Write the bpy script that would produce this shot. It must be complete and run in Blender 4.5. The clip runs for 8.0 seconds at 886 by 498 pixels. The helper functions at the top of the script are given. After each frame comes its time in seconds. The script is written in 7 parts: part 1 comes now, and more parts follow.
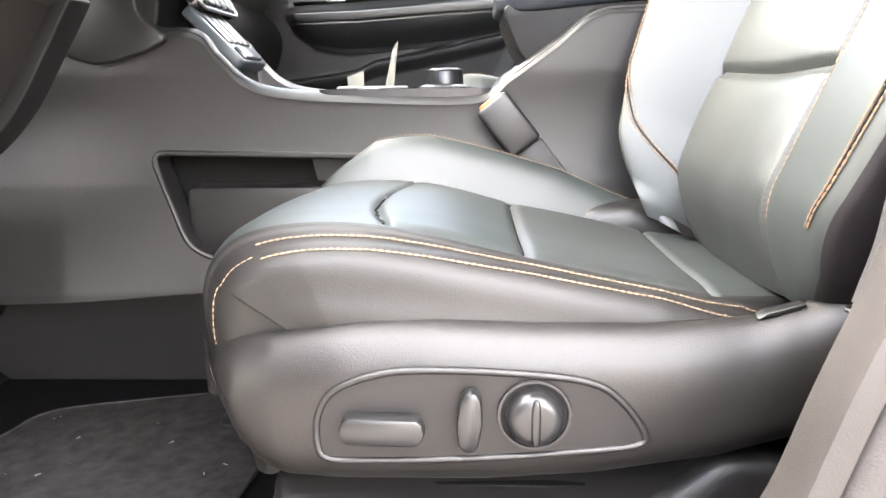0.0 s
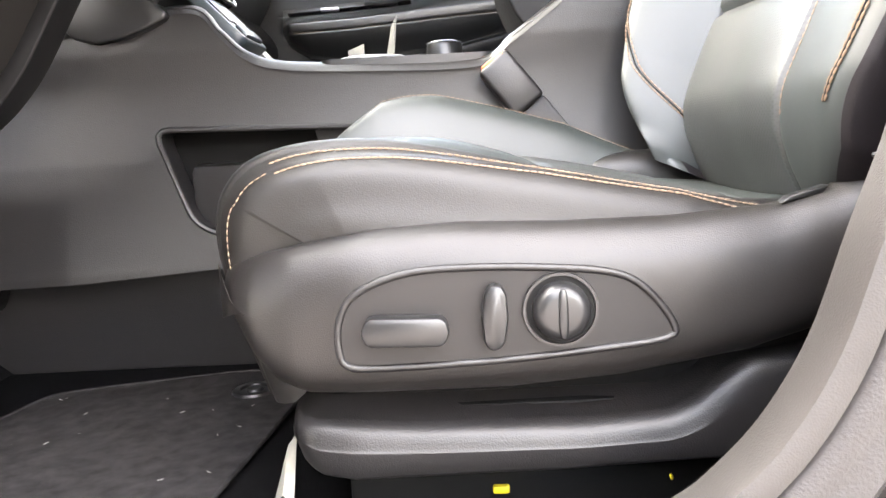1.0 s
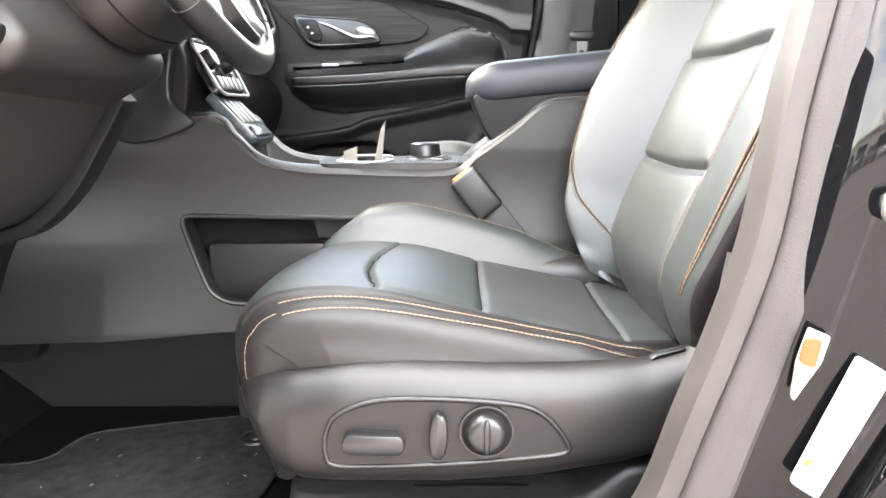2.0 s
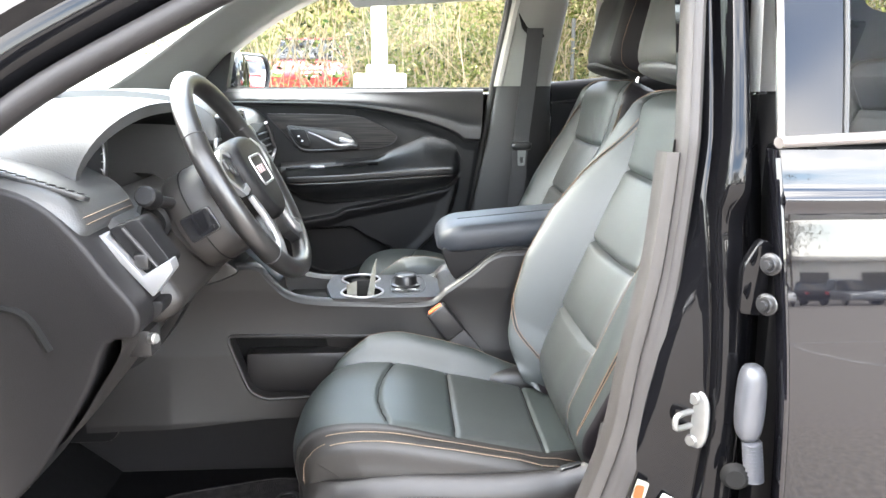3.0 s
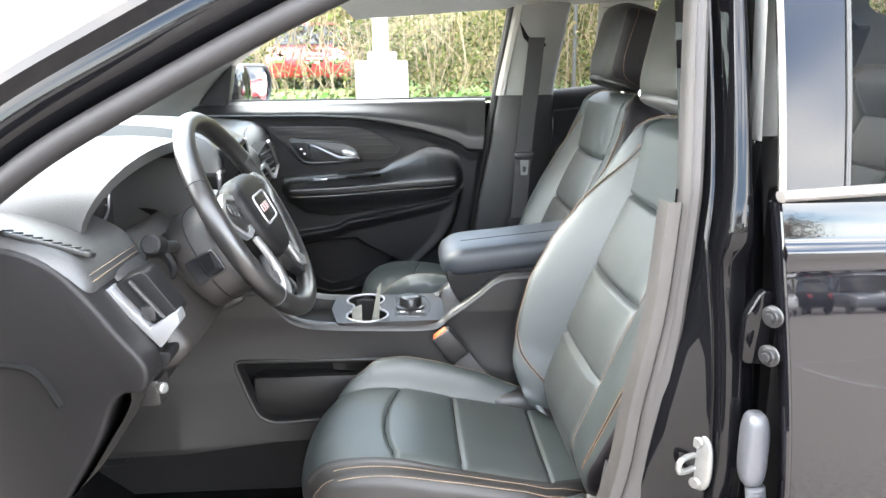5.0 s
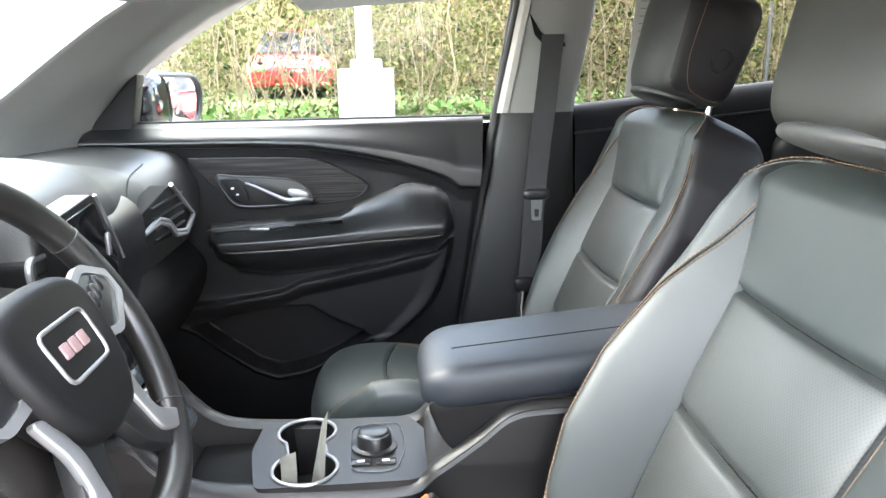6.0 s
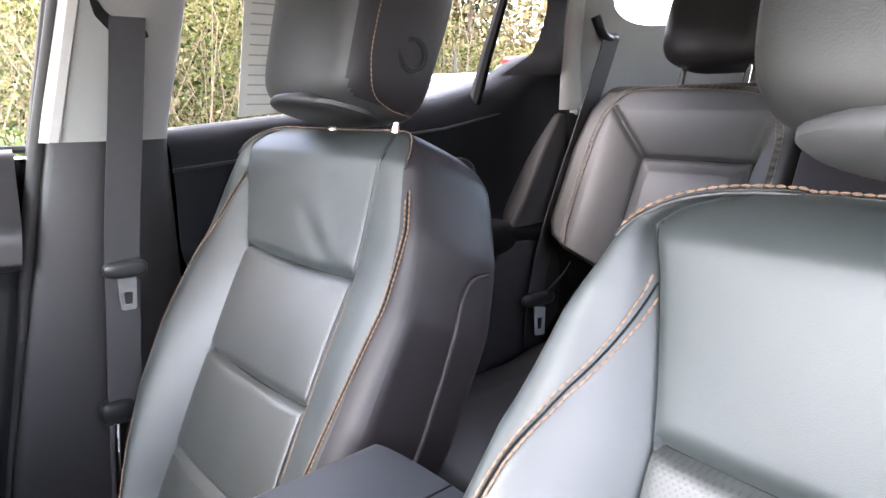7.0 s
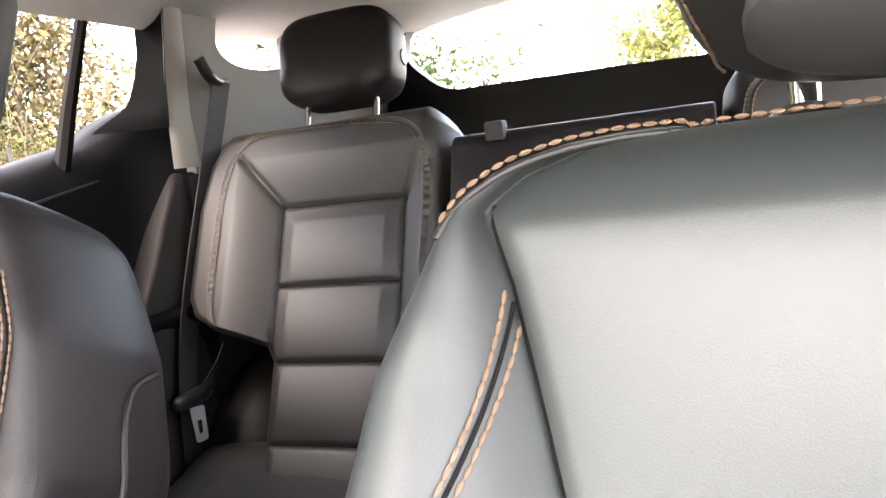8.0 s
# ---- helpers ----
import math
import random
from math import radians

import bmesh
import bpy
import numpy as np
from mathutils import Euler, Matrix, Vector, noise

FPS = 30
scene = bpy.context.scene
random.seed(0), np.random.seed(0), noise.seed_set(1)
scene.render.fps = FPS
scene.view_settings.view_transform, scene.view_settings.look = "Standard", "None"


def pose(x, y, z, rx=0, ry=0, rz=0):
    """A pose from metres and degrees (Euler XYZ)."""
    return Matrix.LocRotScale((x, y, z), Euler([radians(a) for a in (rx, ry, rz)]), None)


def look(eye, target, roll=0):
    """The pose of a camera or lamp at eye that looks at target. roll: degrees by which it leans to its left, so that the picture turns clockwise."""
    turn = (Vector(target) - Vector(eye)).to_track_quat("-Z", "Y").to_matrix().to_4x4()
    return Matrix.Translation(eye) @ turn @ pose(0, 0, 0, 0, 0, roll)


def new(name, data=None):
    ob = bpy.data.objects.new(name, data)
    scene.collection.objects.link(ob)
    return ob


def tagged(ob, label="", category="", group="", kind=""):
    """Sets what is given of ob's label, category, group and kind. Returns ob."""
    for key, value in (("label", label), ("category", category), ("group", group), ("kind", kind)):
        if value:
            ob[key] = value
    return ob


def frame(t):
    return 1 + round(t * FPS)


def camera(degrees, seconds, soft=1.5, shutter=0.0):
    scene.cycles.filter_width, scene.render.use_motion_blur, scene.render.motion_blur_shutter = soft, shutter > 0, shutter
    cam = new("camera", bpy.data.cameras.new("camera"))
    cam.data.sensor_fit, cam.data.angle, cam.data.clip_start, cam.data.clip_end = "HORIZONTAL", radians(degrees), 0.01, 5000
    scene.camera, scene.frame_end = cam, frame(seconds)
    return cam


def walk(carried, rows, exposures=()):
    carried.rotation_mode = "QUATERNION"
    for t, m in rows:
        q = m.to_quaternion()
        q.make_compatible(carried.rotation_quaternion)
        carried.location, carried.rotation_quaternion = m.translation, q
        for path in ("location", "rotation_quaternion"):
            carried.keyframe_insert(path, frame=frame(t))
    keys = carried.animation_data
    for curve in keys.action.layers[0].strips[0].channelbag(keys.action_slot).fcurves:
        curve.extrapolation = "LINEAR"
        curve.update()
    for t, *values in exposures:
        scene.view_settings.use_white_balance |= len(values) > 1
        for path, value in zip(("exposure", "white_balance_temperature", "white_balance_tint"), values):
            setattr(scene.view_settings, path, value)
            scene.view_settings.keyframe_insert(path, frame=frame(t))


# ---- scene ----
cam = camera(61.4, 8.0)
PATH = [
    (0, (0.052, 0.069, 0.818), (-0.02, 2.023, 0.401), -0.6),
    (0.5, (0.038, 0.068, 0.718), (-0.071, 2.045, 0.435), -2.6),
    (1, (0.032, 0.056, 0.709), (-0.024, 2.035, 0.423), -3.0),
    (1.5, (0.03, 0.026, 0.746), (-0.013, 2.001, 0.433), -2.6),
    (2, (0.072, -0.114, 0.894), (0.031, 1.853, 0.537), -0.6),
    (2.2, (0.073, -0.191, 0.996), (0.051, 1.768, 0.593), 0.3),
    (3.3, (-0.015, -0.569, 1.307), (0.134, 1.375, 0.862), -0.2),
    (3.5, (-0.02, -0.595, 1.32), (0.142, 1.345, 0.86), -0.1),
    (4, (-0.018, -0.601, 1.339), (0.155, 1.327, 0.834), -0.0),
    (4.5, (-0.02, -0.6, 1.353), (0.128, 1.331, 0.854), -0.4),
    (4.7, (-0.013, -0.574, 1.355), (0.119, 1.361, 0.868), -0.6),
    (5.8, (0.067, -0.007, 1.36), (0.097, 1.933, 0.876), -0.8),
    (6, (0.06, 0.137, 1.354), (0.184, 2.078, 0.887), -1.1),
    (6.5, (0.075, 0.459, 1.312), (0.647, 2.327, 0.886), -0.5),
    (7, (0.096, 0.686, 1.303), (1.305, 2.233, 0.922), -0.6),
    (7.5, (0.128, 0.759, 1.292), (1.677, 1.98, 0.957), -5.4),
    (8, (0.207, 0.875, 1.252), (2.049, 1.616, 1.006), -7.3),
]
walk(cam, [(t, look(eye, target, roll)) for t, eye, target, roll in PATH], [(0, 5.6, 7900, 14), (0.5, 5.5, 7900, 15), (2.2, 5.3, 7800, 14), (3.3, 4.8, 7200, 10), (4.7, 4.8, 7200, 10), (5.8, 4.7, 7200, 9), (6.5, 5.1, 6900, 19), (7.2, 5.3, 7000, 22), (8, 5.3, 7900, 22)])

# ---- sky and sun ----
world = bpy.data.worlds.new("sky_world")
scene.world = world
world.use_nodes = True
wn, wl = world.node_tree.nodes, world.node_tree.links
sky = wn.new("ShaderNodeTexSky")
sky.sky_type, sky.sun_disc = "NISHITA", False
sky.sun_elevation, sky.sun_rotation = radians(42), radians(283)
sky.air_density, sky.dust_density = 1.0, 1.0
cloud_noise = wn.new("ShaderNodeTexNoise")
cloud_noise.inputs["Scale"].default_value, cloud_noise.inputs["Detail"].default_value = 2.6, 7.0
cloud_map = wn.new("ShaderNodeMapping")
cloud_map.inputs["Scale"].default_value = (1.0, 1.0, 2.6)
cloud_pos = wn.new("ShaderNodeTexCoord")
wl.new(cloud_pos.outputs["Generated"], cloud_map.inputs["Vector"])
wl.new(cloud_map.outputs[0], cloud_noise.inputs["Vector"])
cloud_ramp = wn.new("ShaderNodeValToRGB")
cloud_ramp.color_ramp.elements[0].position, cloud_ramp.color_ramp.elements[1].position = 0.39, 0.64
wl.new(cloud_noise.outputs["Fac"], cloud_ramp.inputs[0])
cloud_mix = wn.new("ShaderNodeMix")
cloud_mix.data_type = "RGBA"
wl.new(cloud_ramp.outputs[0], cloud_mix.inputs[0])
wl.new(sky.outputs[0], cloud_mix.inputs[6])
cloud_mix.inputs[7].default_value = (6.5, 6.7, 7.1, 1)
wl.new(cloud_mix.outputs[2], wn["Background"].inputs[0])
wn["Background"].inputs[1].default_value = 0.15

sun = new("sun", bpy.data.lights.new("sun", "SUN"))
sun.data.energy, sun.data.angle, sun.data.color = 0.5, radians(60), (1.0, 0.98, 0.95)
sun.matrix_world = look((0, 0, 20), (9.7, -2.2, 20 - 9.0))

# ---- materials ----


def material(name, color, rough=0.5, metal=0.0, vary=0.15, scale=6.0, bump=0.0, bump_scale=300.0, coat=0.0, kind="noise", spec=0.5, random_tint=0.0, upright=False):
    """A surface with two scales of variation: broad stains in colour and gloss, fine relief."""
    m = bpy.data.materials.new(name)
    m.use_nodes = True
    n, l = m.node_tree.nodes, m.node_tree.links
    b = n["Principled BSDF"]
    b.inputs["Metallic"].default_value = metal
    b.inputs["Specular IOR Level"].default_value = spec
    b.inputs["Coat Weight"].default_value = coat
    b.inputs["Coat Roughness"].default_value = 0.03
    co = n.new("ShaderNodeTexCoord")
    big = n.new("ShaderNodeTexNoise")
    big.inputs["Scale"].default_value, big.inputs["Detail"].default_value = scale, 6
    l.new(co.outputs["Object"], big.inputs["Vector"])
    ramp = n.new("ShaderNodeValToRGB")
    lo, hi = [tuple(min(1, c * k) for c in color) + (1,) for k in (1 - vary, 1 + vary)]
    ramp.color_ramp.elements[0].color, ramp.color_ramp.elements[0].position = lo, 0.3
    ramp.color_ramp.elements[1].color, ramp.color_ramp.elements[1].position = hi, 0.7
    l.new(big.outputs["Fac"], ramp.inputs[0])
    last = ramp.outputs[0]
    if random_tint:
        info = n.new("ShaderNodeNewGeometry")
        hsv = n.new("ShaderNodeHueSaturation")
        mr = n.new("ShaderNodeMapRange")
        mr.inputs["To Min"].default_value, mr.inputs["To Max"].default_value = 1 - random_tint, 1 + random_tint
        l.new(info.outputs["Random Per Island"], mr.inputs["Value"])
        l.new(mr.outputs[0], hsv.inputs["Value"])
        mr2 = n.new("ShaderNodeMapRange")
        mr2.inputs["To Min"].default_value, mr2.inputs["To Max"].default_value = 0.5 - random_tint * 0.06, 0.5 + random_tint * 0.06
        l.new(info.outputs["Random Per Island"], mr2.inputs["Value"])
        l.new(mr2.outputs[0], hsv.inputs["Hue"])
        l.new(last, hsv.inputs["Color"])
        last = hsv.outputs[0]
    l.new(last, b.inputs["Base Color"])
    rr = n.new("ShaderNodeMapRange")
    rr.inputs["To Min"].default_value, rr.inputs["To Max"].default_value = max(0.02, rough * 0.88), min(1, rough * 1.12)
    l.new(big.outputs["Fac"], rr.inputs["Value"])
    l.new(rr.outputs[0], b.inputs["Roughness"])
    if bump:
        bp = n.new("ShaderNodeBump")
        bp.inputs["Strength"].default_value, bp.inputs["Distance"].default_value = bump, 0.002
        if kind == "leather":
            fine = n.new("ShaderNodeTexVoronoi")
            fine.feature = "SMOOTH_F1"
            fine.inputs["Scale"].default_value = bump_scale
            out = fine.outputs["Distance"]
        elif kind == "dots":
            fine = n.new("ShaderNodeTexVoronoi")
            fine.voronoi_dimensions = "2D"
            fine.inputs["Scale"].default_value, fine.inputs["Randomness"].default_value = bump_scale, 0.0
            mp = n.new("ShaderNodeMapRange")
            mp.inputs["From Min"].default_value, mp.inputs["From Max"].default_value = 0.20, 0.34
            l.new(fine.outputs["Distance"], mp.inputs["Value"])
            out = mp.outputs[0]
            sep, com, lay = n.new("ShaderNodeSeparateXYZ"), n.new("ShaderNodeCombineXYZ"), n.new("ShaderNodeMapping")
            l.new(co.outputs["Object"], sep.inputs[0])
            l.new(sep.outputs[1], com.inputs[0])
            l.new(sep.outputs[2 if upright else 0], com.inputs[1])
            lay.inputs["Rotation"].default_value = (0, 0, radians(45))
            l.new(com.outputs[0], lay.inputs["Vector"])
            hole = n.new("ShaderNodeMix")
            hole.data_type = "RGBA"
            hole.inputs[6].default_value = tuple(c * 0.4 for c in color) + (1,)
            l.new(out, hole.inputs[0])
            l.new(last, hole.inputs[7])
            l.new(hole.outputs[2], b.inputs["Base Color"])
        else:
            fine = n.new("ShaderNodeTexNoise")
            fine.inputs["Scale"].default_value, fine.inputs["Detail"].default_value = bump_scale, 3
            out = fine.outputs["Fac"]
        l.new(lay.outputs[0] if kind == "dots" else co.outputs["Object"], fine.inputs["Vector"])
        l.new(out, bp.inputs["Height"])
        l.new(bp.outputs[0], b.inputs["Normal"])
    return m


def glass(name, tint, gloss=0.06):
    m = bpy.data.materials.new(name)
    m.use_nodes = True
    n, l = m.node_tree.nodes, m.node_tree.links
    n.remove(n["Principled BSDF"])
    tr, gl, mix, fr = n.new("ShaderNodeBsdfTransparent"), n.new("ShaderNodeBsdfGlossy"), n.new("ShaderNodeMixShader"), n.new("ShaderNodeFresnel")
    tr.inputs[0].default_value = (*tint, 1)
    gl.inputs["Roughness"].default_value = 0.01
    fr.inputs["IOR"].default_value = 1.45 if gloss > 0.05 else 1.14
    l.new(fr.outputs[0], mix.inputs[0])
    l.new(tr.outputs[0], mix.inputs[1])
    l.new(gl.outputs[0], mix.inputs[2])
    l.new(mix.outputs[0], n["Material Output"].inputs[0])
    return m


def striped(name, dark, light, scale=(6, 60, 420), spec=0.12):
    """Dark brushed wood: long thin streaks along x."""
    m = material(name, dark, 0.55, vary=0.2, spec=spec)
    n, l = m.node_tree.nodes, m.node_tree.links
    co, mp, nz, rp = n.new("ShaderNodeTexCoord"), n.new("ShaderNodeMapping"), n.new("ShaderNodeTexNoise"), n.new("ShaderNodeValToRGB")
    mp.inputs["Scale"].default_value = scale
    nz.inputs["Scale"].default_value, nz.inputs["Detail"].default_value = 1.0, 4
    l.new(co.outputs["Object"], mp.inputs[0])
    l.new(mp.outputs[0], nz.inputs["Vector"])
    rp.color_ramp.elements[0].color, rp.color_ramp.elements[0].position = (*dark, 1), 0.42
    rp.color_ramp.elements[1].color, rp.color_ramp.elements[1].position = (*light, 1), 0.66
    l.new(nz.outputs["Fac"], rp.inputs[0])
    l.new(rp.outputs[0], n["Principled BSDF"].inputs["Base Color"])
    return m


# green cast of the windscreen light is part of this base colour
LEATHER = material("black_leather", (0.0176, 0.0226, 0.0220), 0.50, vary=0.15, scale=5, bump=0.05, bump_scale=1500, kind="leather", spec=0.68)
# side and bolster copies of the black leather, darkened as painted shade
LEATHER_SIDE = material("shaded_side_leather", (0.0112, 0.0093, 0.0108), 0.5, vary=0.15, scale=5, bump=0.08, bump_scale=1000, kind="leather", spec=0.27)
BOLSTER_LEATHER = material("shaded_bolster_leather", (0.0120, 0.0110, 0.0104), 0.5, vary=0.18, scale=6, bump=0.10, bump_scale=1000, kind="leather", spec=0.4)
LEATHER_MID = material("dark_grained_leather", (0.0155, 0.0150, 0.0142), 0.52, vary=0.15, scale=5, bump=0.08, bump_scale=1000, kind="leather", spec=0.55)
PERFORATED = material("perforated_back_leather", (0.0178, 0.0212, 0.0206), 0.50, vary=0.1, scale=6, bump=0.14, bump_scale=290, kind="dots", spec=0.75, upright=True)
PERFORATED_FLAT = material("perforated_cushion_leather", (0.0178, 0.0212, 0.0206), 0.50, vary=0.1, scale=6, bump=0.14, bump_scale=290, kind="dots", spec=0.75)
ARM_LEATHER = material("smooth_arm_leather", (0.013, 0.0155, 0.020), 0.48, vary=0.15, scale=5, bump=0.06, bump_scale=1000, kind="leather", spec=0.4)
THREAD = material("tan_thread", (0.140, 0.088, 0.056), 0.75, vary=0.2, scale=80)
THREAD_PALE = material("pale_thread", (0.15, 0.105, 0.07), 0.75, vary=0.2, scale=80)
PLASTIC = material("charcoal_plastic", (0.0100, 0.0092, 0.0094), 0.42, vary=0.16, scale=4, bump=0.13, bump_scale=850, kind="leather", spec=0.45)
END_SKIN = material("matt_end_panel", (0.0068, 0.0062, 0.0065), 0.5, vary=0.16, scale=4, bump=0.13, bump_scale=850, kind="leather", spec=0.22)
# dark plastic made lighter and browner to hold light bounced off the asphalt
COLUMN_SKIN = material("bounce_lit_skin", (0.0145, 0.0125, 0.0115), 0.50, vary=0.14, scale=4, bump=0.12, bump_scale=800, kind="leather", spec=0.4)
PLASTIC_SOFT = material("soft_black_plastic", (0.0055, 0.0053, 0.0057), 0.5, vary=0.1, scale=3, bump=0.12, bump_scale=700, spec=0.2)
DASH = material("dash_skin", (0.03, 0.03, 0.03), 0.45, vary=0.1, scale=5, bump=0.10, bump_scale=500, kind="leather", spec=0.5)
MATT_PLATE = material("matt_switch_plate", (0.0105, 0.0094, 0.0092), 0.5, vary=0.08, scale=12, bump=0.04, bump_scale=1500, spec=0.3)
DOOR_TRIM = material("door_trim_skin", (0.0095, 0.0090, 0.0092), 0.75, vary=0.14, scale=5, bump=0.1, bump_scale=800, kind="leather", spec=0.1)
SATIN_BLACK = material("satin_black", (0.010, 0.010, 0.0105), 0.33, vary=0.1, spec=0.5)
PAD_SKIN = material("soft_pad_skin", (0.010, 0.0102, 0.0106), 0.36, vary=0.12, scale=5, bump=0.08, bump_scale=900, kind="leather", spec=0.7)
NAVY_TRIM = material("navy_black_trim", (0.0055, 0.0056, 0.0062), 0.45, vary=0.15, scale=4, bump=0.12, bump_scale=700, spec=0.25)
DARK_TRIM = material("deep_navy_trim", (0.0032, 0.0034, 0.0042), 0.55, vary=0.15, scale=4, bump=0.1, bump_scale=800, spec=0.12)
FRAME_BLACK = material("matt_black_frame", (0.002, 0.002, 0.002), 0.8, vary=0.2, spec=0.04)
# near-black for seams and joints, also for painted shade inside recesses
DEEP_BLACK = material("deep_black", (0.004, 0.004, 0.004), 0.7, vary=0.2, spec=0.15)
PILLAR_FILM = material("pillar_film", (0.005, 0.005, 0.006), 0.12, vary=0.1, spec=0.28)
GLOSS_BLACK = material("piano_black", (0.008, 0.008, 0.009), 0.08, vary=0.05, spec=0.6)
PAINT = material("black_car_paint", (0.003, 0.003, 0.004), 0.3, vary=0.1, scale=3, coat=0.95, spec=0.0)
# same car paint, coat weakened to imitate dark reflections in the door opening
DIMMED_PAINT = material("dimmed_black_car_paint", (0.003, 0.003, 0.0035), 0.3, vary=0.1, scale=3, coat=0.45, spec=0.0)
SILVER = material("satin_silver", (0.30, 0.30, 0.305), 0.42, metal=0.75, vary=0.06, bump=0.03)
CHROME = material("chrome", (0.82, 0.82, 0.82), 0.1, metal=1.0, vary=0.04)
BRIGHT_STEEL = material("bright_steel", (0.75, 0.75, 0.76), 0.35, metal=0.6, vary=0.1)
ZINC = material("zinc_steel", (0.198, 0.198, 0.192), 0.35, metal=0.7, vary=0.12, scale=40)
CHROME_TRIM = material("brushed_trim", (0.16, 0.148, 0.142), 0.45, metal=0.5, vary=0.06, scale=12)
GREY_LINING = material("pale_lining", (0.36, 0.35, 0.33), 0.8, vary=0.06, scale=8, bump=0.15, bump_scale=600)
JAMB_TRIM = material("grey_side_trim", (0.018, 0.0162, 0.0166), 0.6, vary=0.08, scale=5, bump=0.15, bump_scale=700, spec=0.3)
GREY_TRIM = material("light_grey_trim", (0.195, 0.193, 0.184), 0.72, vary=0.06, scale=6, bump=0.15, bump_scale=500)
HEADLINER = material("headliner_cloth", (0.5, 0.5, 0.48), 0.9, vary=0.05, scale=9, bump=0.25, bump_scale=700)
# the door seal's rubber again, darkened as painted shade for the front pillar
SEAL_SHADED = material("shaded_seal_rubber", (0.0135, 0.0122, 0.0125), 0.6, vary=0.15, scale=14, bump=0.2, bump_scale=500, spec=0.3)
WHEEL_LEATHER = material("glossy_worn_wheel_leather", (0.0105, 0.0098, 0.0096), 0.33, vary=0.2, scale=9, bump=0.06, bump_scale=1000, kind="leather", spec=0.55)
SEAL = material("door_seal_rubber", (0.026, 0.0235, 0.0225), 0.55, vary=0.12, scale=14, bump=0.25, bump_scale=500, spec=0.35)
# grained trim, base colour raised to hold the sky light it faces
SKYLIT_TRIM = material("skylit_grained_trim", (0.034, 0.031, 0.029), 0.5, vary=0.2, scale=9, bump=0.12, bump_scale=900, kind="leather", spec=0.3)
SHIELD = material("grained_shield_plastic", (0.0100, 0.0088, 0.0084), 0.42, vary=0.2, scale=7, bump=0.12, bump_scale=1100, kind="leather", spec=0.44)
PLASTIC_LOW = material("scuffed_lower_plastic", (0.0095, 0.0090, 0.0094), 0.55, vary=0.2, scale=5, bump=0.12, bump_scale=800, kind="leather", spec=0.25)
MAT_PILE = material("charcoal_mat_pile", (0.0215, 0.0203, 0.0206), 0.95, vary=0.35, scale=60, bump=1.0, bump_scale=900, spec=0.03)
# black carpet, set far below the mat to hold the foot well's shade
CARPET = material("shade_black_carpet", (0.0035, 0.0035, 0.0037), 0.95, vary=0.35, scale=60, bump=1.0, bump_scale=900, spec=0.03)
WEBBING = material("seat_belt_webbing", (0.022, 0.021, 0.022), 0.6, vary=0.12, scale=30, bump=0.4, bump_scale=900)
WOOD = striped("dark_streaked_wood", (0.012, 0.011, 0.011), (0.035, 0.031, 0.029))
WOOD_DARK = striped("black_streaked_wood", (0.002, 0.002, 0.002), (0.011, 0.010, 0.0095), spec=0.0)
GLASS = glass("clear_glass", (0.93, 0.95, 0.94))
SCREEN_GLASS = glass("green_tinted_glass", (0.86, 0.925, 0.91))
PRIVACY = glass("privacy_glass", (0.46, 0.47, 0.47), 0.04)
MIRROR = material("mirror_glass", (0.9, 0.9, 0.9), 0.02, metal=1.0, vary=0.0)
RECEIPT = material("thin_receipt_paper", (0.17, 0.165, 0.14), 0.8, vary=0.2, scale=40)
PAPER = material("white_paper", (0.45, 0.45, 0.42), 0.8, vary=0.05, scale=30)
INK = material("grey_print", (0.24, 0.23, 0.25), 0.8, vary=0.1)
RED_PLASTIC = material("orange_red_plastic", (0.75, 0.13, 0.04), 0.4, vary=0.08)
LABEL_WHITE = material("white_label", (0.5, 0.5, 0.48), 0.5, vary=0.04, scale=30)
PALE_PRINT = material("faded_print", (0.42, 0.40, 0.36), 0.6, vary=0.1, scale=60)
YELLOW = material("yellow_tape", (0.4, 0.33, 0.01), 0.5, vary=0.1)
AMBER = material("amber_label", (0.105, 0.031, 0.001), 0.4, vary=0.15, scale=60)
DIAL = material("dial_face", (0.012, 0.012, 0.013), 0.35, vary=0.1)
WHITE_MARK = material("white_marking", (0.7, 0.7, 0.7), 0.5, vary=0.05)
SHROUD = material("grey_shroud", (0.055, 0.055, 0.055), 0.5, vary=0.1, scale=9, bump=0.08, bump_scale=900, spec=0.4)
GREY_CASE = material("grey_plastic_case", (0.045, 0.047, 0.053), 0.3, vary=0.1)
STEEL_BLUE = material("blue_grey_satin", (0.035, 0.043, 0.05), 0.3, vary=0.08, spec=0.6)
RED_ENAMEL = material("red_enamel", (0.24, 0.15, 0.155), 0.3, vary=0.05)
ASPHALT = material("worn_asphalt", (0.225, 0.20, 0.178), 0.9, vary=0.35, scale=40, bump=0.3, bump_scale=120)
ROAD_PAINT = material("worn_white_paint", (0.3, 0.29, 0.27), 0.8, vary=0.5, scale=5, bump=0.3, bump_scale=80)
CONCRETE = material("white_concrete", (0.66, 0.65, 0.63), 0.8, vary=0.08, scale=3, bump=0.3, bump_scale=60)
BRICK_WALL = material("pale_building_wall", (0.62, 0.6, 0.56), 0.85, vary=0.06, scale=1.5, bump=0.2, bump_scale=30)
PALE_PANE = material("pale_window_pane", (0.35, 0.37, 0.38), 0.25, vary=0.1)
CAR_RED = material("red_car_paint", (0.42, 0.012, 0.02), 0.35, vary=0.06, coat=0.9)
CAR_GREY = material("grey_car_paint", (0.16, 0.17, 0.19), 0.3, vary=0.08, coat=1.0)
